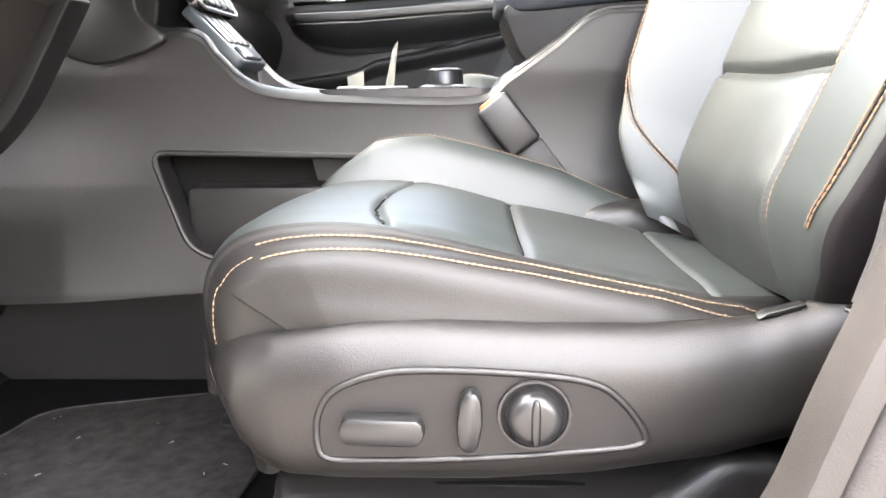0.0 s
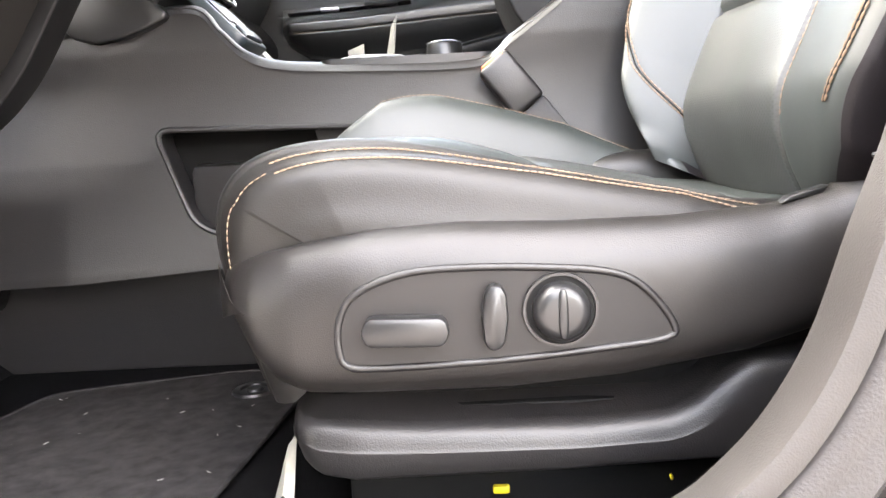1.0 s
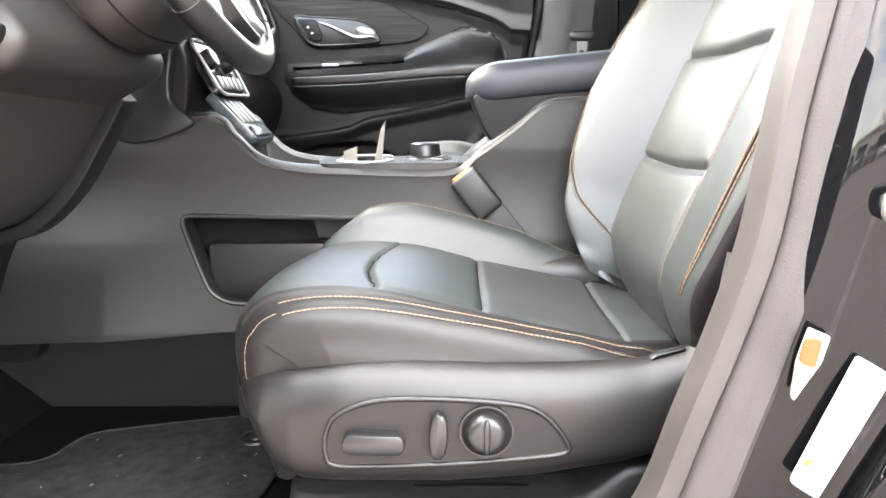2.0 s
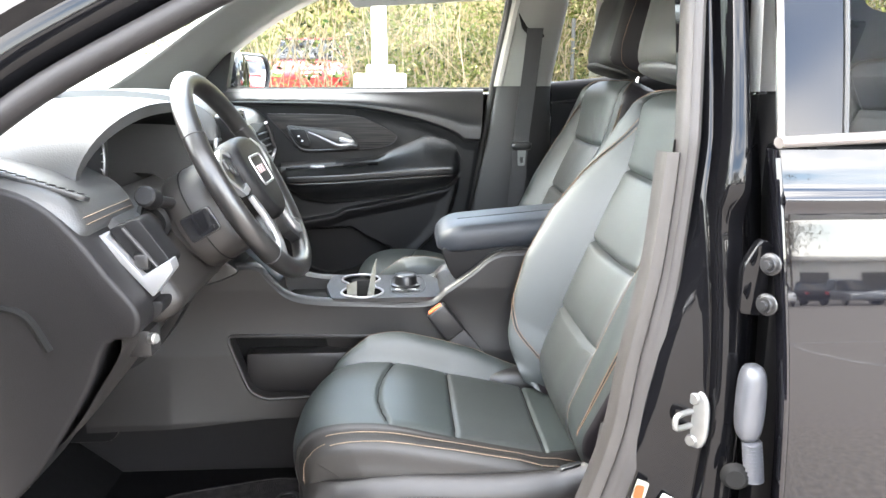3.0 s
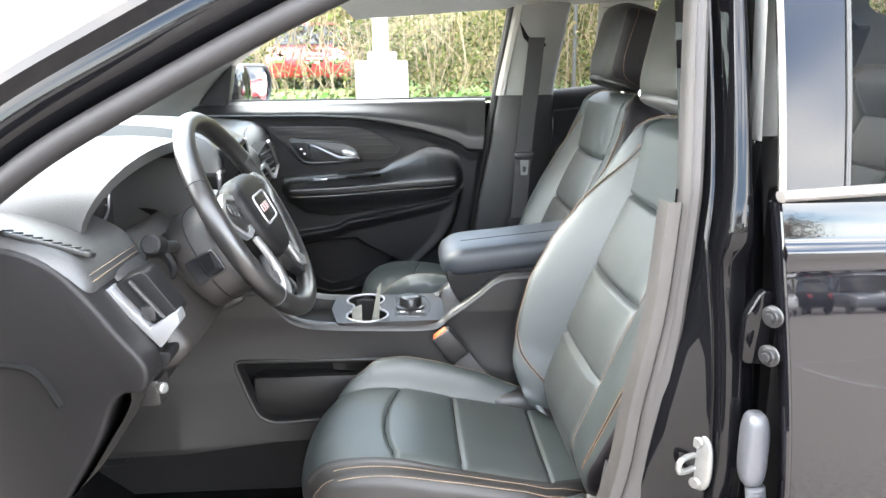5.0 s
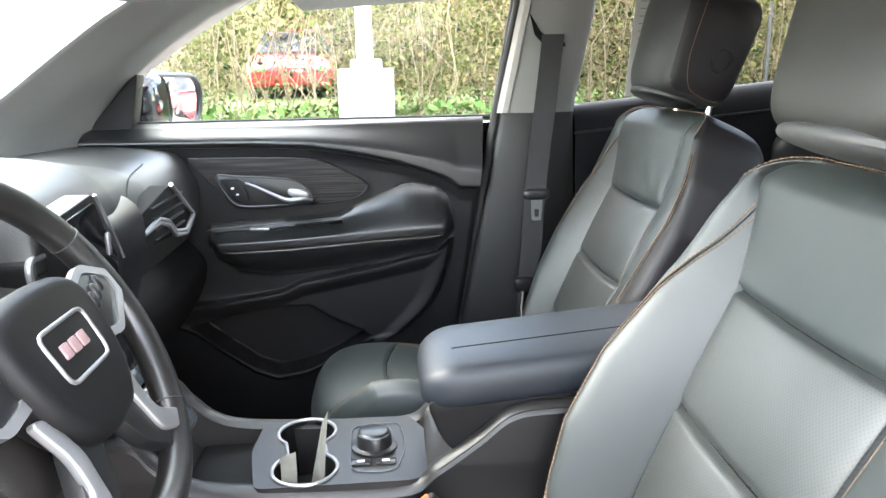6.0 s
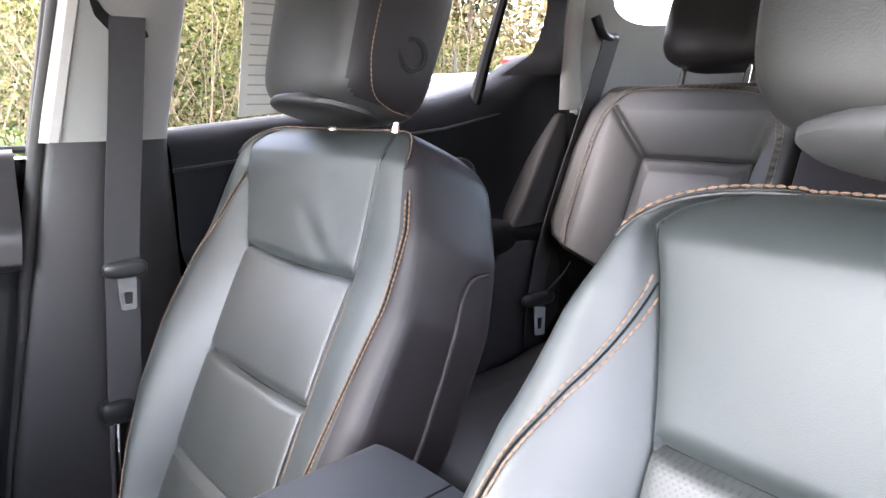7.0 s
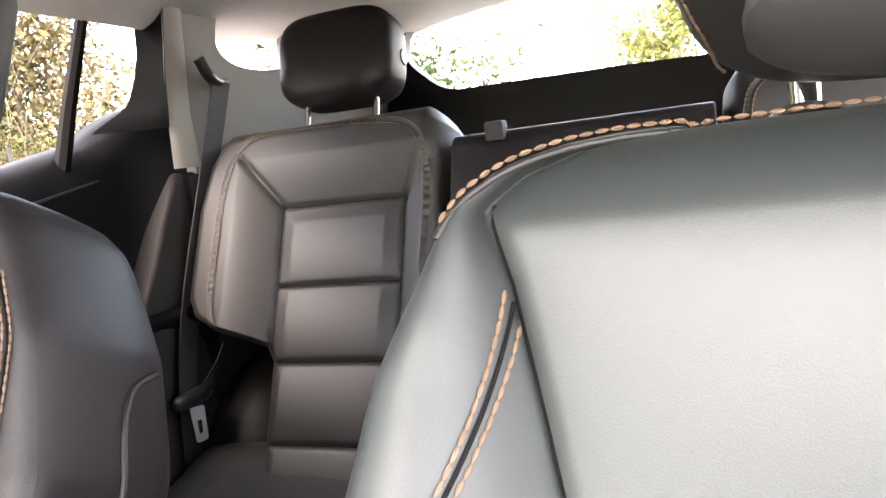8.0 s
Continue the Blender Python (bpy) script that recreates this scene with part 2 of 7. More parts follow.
CAR_WHITE = material("white_car_paint", (0.7, 0.7, 0.7), 0.3, vary=0.04, coat=1.0)
RUBBER = material("black_rubber", (0.018, 0.018, 0.018), 0.7, vary=0.2, scale=20)
WIRE = material("galvanised_wire", (0.07, 0.07, 0.067), 0.6, metal=0.3, vary=0.15, scale=8)
BARK = material("grey_bark", (0.14, 0.115, 0.09), 0.95, vary=0.35, scale=9, bump=0.9, bump_scale=40)
TWIG = material("dry_vine_stem", (0.22, 0.17, 0.11), 0.9, vary=0.3, scale=9)
LEAF = material("yellow_green_leaf", (0.095, 0.105, 0.030), 0.8, vary=0.3, scale=1.2, random_tint=0.22, spec=0.1)
LEAF_DRY = material("straw_leaf", (0.165, 0.132, 0.07), 0.85, vary=0.25, scale=1.2, random_tint=0.22, spec=0.08)
LEAF_DARK = material("dark_green_leaf", (0.025, 0.042, 0.012), 0.8, vary=0.3, scale=1.2, random_tint=0.4, spec=0.1)
GRASS = material("grass", (0.06, 0.11, 0.02), 0.8, vary=0.3, scale=2, random_tint=0.45)

# ---- building helpers ----
ORIGIN = {}


def thing(name, at, label, category, group="", kind=""):
    """An empty at the foot of a thing; its parts are given in world metres."""
    ob = new(name)
    ob.location = at
    ORIGIN[ob] = Vector(at)
    ob.empty_display_size = 0.05
    return tagged(ob, label, category, group, kind)


def part(name, geo, mat, parent=None, label="", sharp=40, kind=""):
    """geo: a bmesh, or (verts, faces) in world metres. One mesh object, under a thing or a part."""
    me = bpy.data.meshes.new(name)
    if isinstance(geo, tuple):
        me.from_pydata([tuple(v) for v in geo[0]], [], [tuple(f) for f in geo[1]])
    else:
        geo.to_mesh(me)
        geo.free()
    o = ORIGIN.get(parent, Vector((0, 0, 0)))
    if parent is not None:
        me.transform(Matrix.Translation(-o))
    me.materials.append(mat)
    me.polygons.foreach_set("use_smooth", [True] * len(me.polygons))
    me.set_sharp_from_angle(angle=radians(sharp))
    ob = new(name, me)
    if parent is not None:
        ob.parent = parent
        ORIGIN[ob] = o
    if label:
        ob["label"] = label
    if kind:
        ob["kind"] = kind
    return ob


def recalc(geo):
    bm = bmesh.new()
    vs = [bm.verts.new(v) for v in geo[0]]
    for f in geo[1]:
        try:
            bm.faces.new([vs[i] for i in f])
        except ValueError:
            pass
    bmesh.ops.remove_doubles(bm, verts=bm.verts, dist=1e-5)
    bmesh.ops.recalc_face_normals(bm, faces=bm.faces)
    return bm


def spline(pts, k=6, closed=False):
    """Catmull-Rom through control points, k steps a span."""
    p = np.array(pts, float)
    n = len(p)
    out = []
    for i in range(n if closed else n - 1):
        a, b = p[i], p[(i + 1) % n]
        z = p[i - 1] if closed or i else 2 * a - b
        c = p[(i + 2) % n] if closed or i + 2 < n else 2 * b - a
        for s in range(k):
            t = s / k
            out.append(0.5 * (2 * a + (b - z) * t + (2 * z - 5 * a + 4 * b - c) * t * t + (3 * a - z - 3 * b + c) * t ** 3))
    if not closed:
        out.append(p[-1])
    return np.array(out)


def key(x, xs, ys):
    return float(np.interp(x, xs, ys))


def skin(rows, closed_u=False, closed_v=False, cap=False):
    """Quads over a grid of points rows[v][u]."""
    nv, nu = len(rows), len(rows[0])
    verts = [tuple(p) for r in rows for p in r]
    faces = []
    for v in range(nv if closed_v else nv - 1):
        for u in range(nu if closed_u else nu - 1):
            a, b = v * nu + u, v * nu + (u + 1) % nu
            w = (v + 1) % nv
            faces.append((a, b, w * nu + (u + 1) % nu, w * nu + u))
    if cap:
        faces.append(tuple(range(nu))[::-1])
        faces.append(tuple(range((nv - 1) * nu, nv * nu)))
    return verts, faces


def join(*geos):
    verts, faces = [], []
    for v, f in geos:
        o = len(verts)
        verts += [tuple(p) for p in v]
        faces += [tuple(i + o for i in q) for q in f]
    return verts, faces


def tube(pts, r, closed=False, n=10, flat=1.0, up=(0, 0, 1)):
    """A round or flattened rod along points; r may change from point to point."""
    p = np.array(pts, float)
    m = len(p)
    rr = np.full(m, r) if np.isscalar(r) else np.interp(np.linspace(0, 1, m), np.linspace(0, 1, len(r)), r)
    rows = []
    side = None
    for i in range(m):
        a = p[(i - 1) % m] if closed or i else p[i]
        b = p[(i + 1) % m] if closed or i < m - 1 else p[i]
        t = b - a
        t = t / (np.linalg.norm(t) + 1e-12)
        if side is None:
            side = np.cross(t, up)
            if np.linalg.norm(side) < 1e-3:
                side = np.cross(t, (1, 0, 0))
        side = side - t * (side @ t)
        side = side / np.linalg.norm(side)
        nor = np.cross(side, t)
        rows.append([p[i] + rr[i] * (math.cos(q) * side + flat * math.sin(q) * nor) for q in np.linspace(0, 2 * math.pi, n, endpoint=False)])
    return skin(rows, closed_u=True, closed_v=closed, cap=not closed)


def ribbon(pts, width, thick, across):
    """A flat strap along points; across gives its width's direction."""
    p, a = np.array(pts, float), np.array(across, float)
    rows = []
    for i in range(len(p)):
        t = p[min(i + 1, len(p) - 1)] - p[max(i - 1, 0)]
        nrm = np.cross(t, a)
        nrm = nrm / (np.linalg.norm(nrm) + 1e-12) * thick / 2
        w = a * width / 2
        rows.append([p[i] - w - nrm, p[i] + w - nrm, p[i] + w + nrm, p[i] - w + nrm])
    return skin(rows, closed_u=True, cap=True)


AX = {"x": (1, 2, 0), "y": (0, 2, 1), "z": (0, 1, 2)}


def slab(outline, axis, a, b, bevel=0.004, seg=3):
    """A plate with that outline, between a and b along an axis, its edges rounded. outline: (u, v) in the other two axes."""
    i, j, k = AX[axis]
    bm = bmesh.new()
    vs = []
    for u, v in outline:
        co = [0, 0, 0]
        co[i], co[j], co[k] = u, v, a
        vs.append(bm.verts.new(co))
    f = bm.faces.new(vs)
    ext = bmesh.ops.extrude_face_region(bm, geom=[f])
    d = [0, 0, 0]
    d[k] = b - a
    bmesh.ops.translate(bm, vec=d, verts=[g for g in ext["geom"] if isinstance(g, bmesh.types.BMVert)])
    bmesh.ops.recalc_face_normals(bm, faces=bm.faces)
    if bevel:
        edges = [e for e in bm.edges if len(e.link_faces) == 2 and e.calc_face_angle(0) > 0.6]
        bmesh.ops.bevel(bm, geom=edges, offset=bevel, segments=seg, affect="EDGES", profile=0.5, clamp_overlap=True)
    return bm


def block(x0, x1, y0, y1, z0, z1, bevel=0.004, seg=2):
    return slab([(x0, z0), (x1, z0), (x1, z1), (x0, z1)], "y", y0, y1, bevel, seg)


def pad(center, half, power=3.0, nu=28, nv=18, turn=None, taper=None):
    """A cushion-like rounded box. taper(p) may reshape it in its own unit space."""
    rows = []
    sg = lambda c: math.copysign(abs(c) ** (2 / power), c)
    for v in np.linspace(-math.pi / 2, math.pi / 2, nv):
        row = []
        for u in np.linspace(0, 2 * math.pi, nu, endpoint=False):
            p = Vector((sg(math.cos(v)) * sg(math.cos(u)), sg(math.cos(v)) * sg(math.sin(u)), sg(math.sin(v))))
            if taper:
                p = Vector(taper(p))
            p = Vector((p.x * half[0], p.y * half[1], p.z * half[2]))
            if turn:
                p = turn @ p
            row.append(p + Vector(center))
        rows.append(row)
    return recalc(skin(rows, closed_u=True))


def disc(center, axis, r0, r1, length, n=32, bevel=0.0):
    """A turned piece: r0 at the start, r1 at the end, along a direction."""
    d = Vector(axis).normalized()
    s = d.orthogonal().normalized()
    w = d.cross(s)
    prof = [(0, 0.0), (r0 - bevel, 0.0), (r0, bevel), (r1, length - bevel), (r1 - bevel, length), (0, length)] if bevel else [(0, 0), (r0, 0), (r1, length), (0, length)]
    rows = [[Vector(center) + d * z + (s * math.cos(q) + w * math.sin(q)) * max(r, 1e-5) for q in np.linspace(0, 2 * math.pi, n, endpoint=False)] for r, z in prof]
    return recalc(skin(rows, closed_u=True))


def lathe(center, axis, prof, n=32):
    d = Vector(axis).normalized()
    s = d.orthogonal().normalized()
    w = d.cross(s)
    rows = [[Vector(center) + d * z + (s * math.cos(q) + w * math.sin(q)) * max(r, 1e-5) for q in np.linspace(0, 2 * math.pi, n, endpoint=False)] for r, z in prof]
    return recalc(skin(rows, closed_u=True))


def stitches(pts, step=0.006, length=0.0045, r=0.0007, lift=(0, 0, 0)):
    """A row of single thread stitches along a line."""
    p = np.array(pts, float) + np.array(lift)
    seg = np.linalg.norm(np.diff(p, axis=0), axis=1)
    s = np.concatenate([[0], np.cumsum(seg)])
    at = lambda d: np.array([np.interp(d, s, p[:, i]) for i in range(3)])
    geos = []
    d = 0.0
    while d + length < s[-1]:
        a, m, b = at(d), at(d + length / 2), at(d + length)
        t = (b - a) / (np.linalg.norm(b - a) + 1e-9)
        geos.append(tube([a - t * r * 0.5, a + t * r, m, b - t * r, b + t * r * 0.5], [r * 0.3, r, r * 1.1, r, r * 0.3], n=6))
        d += step
    return join(*geos)


def slab_hole(outer, holes, axis, a, b, mapping=None):
    """A plate with openings through it, between a and b along an axis. mapping may bend the finished points."""
    i, j, k = AX[axis]
    bm = bmesh.new()
    edges = []
    for loop in [outer] + list(holes):
        vs = []
        for u, v in loop:
            co = [0, 0, 0]
            co[i], co[j], co[k] = u, v, a
            vs.append(bm.verts.new(co))
        edges += [bm.edges.new((vs[q], vs[(q + 1) % len(vs)])) for q in range(len(vs))]
    bmesh.ops.triangle_fill(bm, use_beauty=True, use_dissolve=False, edges=edges)
    faces = bm.faces[:]
    ext = bmesh.ops.extrude_face_region(bm, geom=faces)
    d = [0, 0, 0]
    d[k] = b - a
    bmesh.ops.translate(bm, vec=d, verts=[g for g in ext["geom"] if isinstance(g, bmesh.types.BMVert)])
    bmesh.ops.recalc_face_normals(bm, faces=bm.faces)
    if mapping:
        for v in bm.verts:
            v.co = mapping(v.co)
    return bm


def bent(bm, fn):
    for v in bm.verts:
        v.co = fn(v.co)
    return bm


def rounded(pts, r=0.01, k=4):
    """A polygon with its corners rounded."""
    out = []
    n = len(pts)
    for i in range(n):
        p, a, b = (np.array(pts[q % n], float) for q in (i, i - 1, i + 1))
        u, v = a - p, b - p
        ru, rv = min(r, np.linalg.norm(u) * 0.45), min(r, np.linalg.norm(v) * 0.45)
        s, e = p + u / np.linalg.norm(u) * ru, p + v / np.linalg.norm(v) * rv
        for t in np.linspace(0, 1, k):
            out.append(tuple((1 - t) ** 2 * s + 2 * t * (1 - t) * p + t * t * e))
    return out


def leaves(points, size, seed, droop=0.3):
    """Many small bent leaves at points, as one mesh's worth of quads."""
    rng = np.random.default_rng(seed)
    p = np.asarray(points)
    n = len(p)
    a = rng.normal(size=(n, 3))
    a /= np.linalg.norm(a, axis=1)[:, None]
    b = np.cross(a, rng.normal(size=(n, 3)))
    b /= np.linalg.norm(b, axis=1)[:, None]
    c = np.cross(a, b)
    s = size * rng.uniform(0.55, 1.35, n)[:, None]
    v = np.stack([p - a * s, p - b * s * 0.5 + c * s * 0.15, p + a * s, p + b * s * 0.5 + c * s * 0.15], 1).reshape(-1, 3)
    f = np.arange(n * 4).reshape(n, 4)
    return v.tolist(), f.tolist()


def split_faces(bm, test):
    """Two (verts, faces) pieces of one closed shape: the faces that pass, and the others."""
    bm.normal_update()
    bm.verts.ensure_lookup_table()
    bm.verts.index_update()
    verts = [v.co.copy() for v in bm.verts]
    yes = [tuple(v.index for v in f.verts) for f in bm.faces if test(f)]
    no = [tuple(v.index for v in f.verts) for f in bm.faces if not test(f)]
    bm.free()
    return (verts, yes), (verts, no)

# ---- ground and surroundings ----
tagged(part("ground", skin([[(x, y, 0) for x in np.linspace(-160, 160, 9)] for y in np.linspace(-160, 160, 9)]), ASPHALT), "grey worn asphalt parking lot", "ground", kind="structure")
for i in range(5):
    x = -5.2 + 2.75 * i
    tagged(part("parking_line", slab([(x, -6.2), (x + 0.1, -6.2), (x + 0.1, -1.4), (x, -1.4)], "z", 0.0, 0.004, 0), ROAD_PAINT), "worn white parking bay line on asphalt", "road marking", "parking lines", "structure")
tagged(part("parking_line", slab([(-8, -6.3), (9, -6.3), (9, -6.2), (-8, -6.2)], "z", 0.0, 0.0045, 0), ROAD_PAINT), "long worn white line across asphalt", "road marking", "parking lines", "structure")
tagged(part("verge", skin([[(x, y, 0.02 + key(y, (7.6, 9.5, 14, 40), (0, 0.3, 0.75, 1.6))) for x in np.linspace(-40, 60, 30)] for y in (7.6, 8.6, 9.5, 11, 14, 40)]), GRASS), "grassy verge rising behind the parking lot", "ground", kind="structure")

post = thing("lamp_post", (-0.26, 10.1, 0.3), "white painted lamp post on a square white concrete footing", "lamp post")
part("footing", block(-0.60, 0.095, 9.75, 10.45, 0.2, 1.385, 0.03), CONCRETE, post)
part("base_plate", block(-0.44, -0.05, 9.9, 10.3, 1.385, 1.50, 0.02), CONCRETE, post)
part("pole", tube([(-0.265, 10.1, 1.4), (-0.265, 10.1, 7.0)], [0.105, 0.085], n=20), CONCRETE, post)

fence = thing("chain_link_fence", (0, 10.9, 0.4), "galvanised chain-link fence overgrown with dry vines", "fence")
wires = []
for i in range(150):
    x = -9 + i * 0.13
    for s in (1, -1):
        a, b = np.array((x, 10.9, 0.45)), np.array((x + s * 1.7, 10.9, 2.15))
        wires.append(([a + (0.0016, 0, 0), a - (0.0016, 0, 0), b - (0.0016, 0, 0), b + (0.0016, 0, 0), a + (0, 0.002, 0), b + (0, 0.002, 0)], [(0, 1, 2, 3), (1, 4, 5, 2), (4, 0, 3, 5)]))
part("mesh_wire", join(*wires), WIRE, fence, kind="stuff")
for x in np.arange(-9, 11, 2.9):
    part("fence_post", tube([(x, 10.93, 0.3), (x, 10.93, 2.2)], 0.03, n=10), WIRE, fence)

rng = np.random.default_rng(3)


def thicket(n, x0, x1, y0, y1, z0, z1, clump=0.35):
    """Points gathered in uneven clumps."""
    m = max(1, n // 40)
    c = np.stack([rng.uniform(x0, x1, m), rng.uniform(y0, y1, m), z0 + (z1 - z0) * rng.beta(1.1, 1.4, m)], 1)
    return np.repeat(c, 40, 0) + rng.normal(size=(m * 40, 3)) * clump * rng.uniform(0.4, 1.3, (m, 1)).repeat(40, 0)


tagged(part("wooded_bank", skin([[(x, 19.0 + 0.5 * math.sin(x * 1.3) + dy + 0.3 * math.sin(x * 3.1 + z), 0.2 + (z - 0.2) * key(x, (-7, -4.5, 0, 9, 13, 40), (0.1, 0.5, 1, 0.9, 0.42, 0.3))) for x in np.linspace(-7, 40, 150)] for z, dy in ((0.3, 0), (1.5, 0.4), (3, 0.9), (5, 1.8), (7, 3.0), (9.5, 5.0))]), LEAF_DRY), "brown and green wooded bank behind the fence", "bank", kind="structure")


def hedge(n, y0, y1, z0, clump):
    """Clumped points whose top falls away past the hedge's ends, thinner before the parked pickup."""
    p = thicket(n, -3.6, 14, y0, y1, z0, 4.4, clump)
    top = np.interp(p[:, 0], (-4, -3, -1, 7, 9, 14), (2.0, 3.4, 4.6, 4.2, 2.6, 1.9))
    keep = (p[:, 2] < top) & (p[:, 0] > -4.2)
    gap_ = (p[:, 0] > -2.5) & (p[:, 0] < -0.9) & (p[:, 2] > 0.8) & (p[:, 2] < 2.5)
    return p[keep & (~gap_ | (rng.uniform(size=len(p)) < 0.22))]


tagged(part("vine_leaves", leaves(hedge(42000, 10.95, 12.6, 0.6, 0.35), 0.036, 5), LEAF_DRY, kind="stuff"), "dry straw-coloured vines on the fence", "foliage")
tagged(part("shrub_leaves", leaves(hedge(38000, 11.0, 13.2, 0.5, 0.35), 0.042, 6), LEAF, kind="stuff"), "yellow-green spring shrub leaves behind the fence", "foliage")
tagged(part("dark_shrub_leaves", leaves(hedge(9000, 12.0, 13.6, 0.4, 0.5), 0.06, 7), LEAF_DARK, kind="stuff"), "dark green shrub leaves in the thicket", "foliage")
tagged(part("bank_leaves", leaves(thicket(18000, -5.5, 14, 17.6, 19.5, 0.5, 6.0, 0.7), 0.09, 9), LEAF, kind="stuff"), "budding leaves over the wooded bank", "foliage")
stems = []
for i in range(260):
    x, y = rng.uniform(-3.6, 9), rng.uniform(11.0, 12.8)
    p = [np.array((x, y, 0.4))]
    for k in range(5):
        p.append(p[-1] + np.array((rng.normal(0, 0.22), rng.normal(0, 0.1), rng.uniform(0.4, 0.95))))
    stems.append(tube(p, [0.012, 0.003], n=5))
tagged(part("vine_stems", join(*stems), TWIG, kind="stuff"), "tangled bare brown vine stems", "foliage")
gr = np.stack([rng.uniform(-10, 12, 9000), rng.uniform(8.6, 11, 9000), np.zeros(9000)], 1)
gr[:, 2] = 0.05 + np.interp(gr[:, 1], (7.6, 9.5, 14), (0, 0.3, 0.75))
wd_ = np.stack([rng.uniform(-8, 8, 3200), rng.uniform(10.2, 10.9, 3200), rng.uniform(0.42, 0.94, 3200) ** 1.2], 1)
tagged(part("weed_blades", leaves(wd_, 0.075, 18), GRASS, kind="stuff"), "tall bright grass along the fence foot", "grass")
tagged(part("grass_blades", leaves(gr, 0.07, 8), GRASS, kind="stuff"), "short green grass on the verge", "grass")


def tree(x, y, h, seed, spread, mat, label, n=5200, z0=0.0, leaf=0.16):
    r = np.random.default_rng(seed)
    root = thing("tree", (x, y, z0), label, "tree", "trees")
    part("trunk", tube(spline([(x, y, z0), (x + 0.1, y, z0 + h * 0.25), (x - 0.05, y + 0.1, z0 + h * 0.6), (x + 0.1, y, z0 + h * 0.92)], 5), [h * 0.03, h * 0.006], n=9), BARK, root)
    limbs, tips = [], []
    for k in range(16):
        t = r.uniform(0.25, 0.9)
        a = r.uniform(0, 2 * math.pi)
        l = spread * (1.15 - t) * r.uniform(0.7, 1.2)
        s = np.array((x, y, z0 + h * t))
        e = s + np.array((math.cos(a) * l, math.sin(a) * l, l * r.uniform(0.25, 0.7)))
        mid = (s + e) / 2 + r.normal(size=3) * 0.12 * l
        limbs.append(tube(spline([s, mid, e], 4), [h * 0.010, h * 0.002], n=6))
        for f in (0.5, 0.75, 1.0, 1.05):
            tips.append(s + (e - s) * f)
    part("limbs", join(*limbs), BARK, root)
    tips = np.array(tips)
    pts = tips[r.integers(0, len(tips), n)] + r.normal(size=(n, 3)) * spread * 0.16
    part("crown", leaves(pts, leaf, seed + 50), mat, root, kind="stuff")


for i, (x, y, h, s, m, lb) in enumerate((
        (17, 9, 7.5, 3.0, LEAF_DARK, "green tree at the edge of the lot"), (24, 2, 6, 2.6, LEAF, "yellow-green spring tree beyond the lot"), (26, -6, 6.5, 3, LEAF, "yellow-green spring tree beyond the lot"),
        (24, 13, 6, 2.6, LEAF, "yellow-green spring tree beyond the lot"), (14, 17, 6, 3, LEAF_DRY, "pale budding tree behind the fence"), (15.5, 21, 8.5, 3, LEAF_DARK, "green tree behind the fence"),
        (-19, 6, 6, 3, LEAF, "green tree ahead of the car"), (-22, -3, 7, 3.2, LEAF, "green tree ahead of the car"),
        (3.5, -30, 5, 2.6, LEAF_DARK, "dark conical tree across the lot"), (-2, -31, 9, 4, LEAF_DRY, "tall bare budding tree across the lot"), (13, -31, 8, 4, LEAF_DRY, "tall bare budding tree across the lot"))):
    tree(x, y, h, 20 + i, s, m, lb, 7000, 0.3 if y > 8 else 0.0, 0.1)

hall = thing("long_building", (4, -40, 0), "long low pale building across the parking lot", "building")
part("wall", block(-40, 50, -44, -39, 0, 3.6, 0.0), BRICK_WALL, hall)
part("roof", block(-40.4, 50.4, -44.4, -38.6, 3.6, 3.9, 0.0), BRICK_WALL, hall)
for x in np.arange(-36, 48, 6):
    part("window", block(x, x + 3, -39.02, -38.94, 1.0, 2.6, 0.0), GLOSS_BLACK, hall)
white = thing("white_building", (-16, 23, 0), "white building with pale windows behind the lot", "building")
part("wall", block(-30, -7.5, 20, 26, 0, 7.4, 0.0), CONCRETE, white)
part("roof", block(-30.3, -7.2, 19.7, 26.3, 7.4, 7.7, 0.0), CONCRETE, white)
for x in np.arange(-28, -9, 2.2):
    for z in (1.0, 4.2):
        part("window", block(x, x + 1.1, 19.95, 20.02, z, z + 1.5, 0.0), PALE_PANE, white)


def car(name, at, turn, paint, label, long=4.5, high=1.5, pickup=False):
    """A parked car: shaped body, glass, wheels with rims, lights."""
    root = thing(name, (0, 0, 0), label, "car", "parked cars")
    w, h = 0.88, high
    if pickup:
        low = [(-2.2, 0.35), (-2.25, 0.7), (-2.1, 0.95), (-1.0, 1.05), (2.2, 1.05), (2.25, 0.6), (2.2, 0.38)]
        cab = [(-1.0, 1.04), (-0.45, h - 0.03), (0.55, h), (0.75, 1.04)]
    else:
        low = [(-long / 2, 0.32), (-long / 2 - 0.04, 0.6), (-long / 2 + 0.12, 0.82), (-0.95, 0.97), (long / 2 - 0.1, 1.0), (long / 2, 0.7), (long / 2 - 0.05, 0.34)]
        cab = [(-1.05, 0.96), (-0.35, h - 0.05), (0.4, h), (1.25, h - 0.08), (long / 2 - 0.12, 0.99)]
    body = part("body", bent(slab(rounded(low, 0.14), "y", -w, w, 0.07, 4), lambda c: c), paint, root)
    roofc = sum((Vector((p[0], 0, p[1])) for p in cab), Vector()) / len(cab)
    lean = lambda c: Vector((c.x, c.y * (1 - 0.26 * max(0, (c.z - 0.96)) / (h - 0.96)), c.z))
    part("cabin", bent(slab(rounded(cab, 0.12), "y", -w + 0.04, w - 0.04, 0.05, 3), lean), GLOSS_BLACK, root, "dark glass cabin")
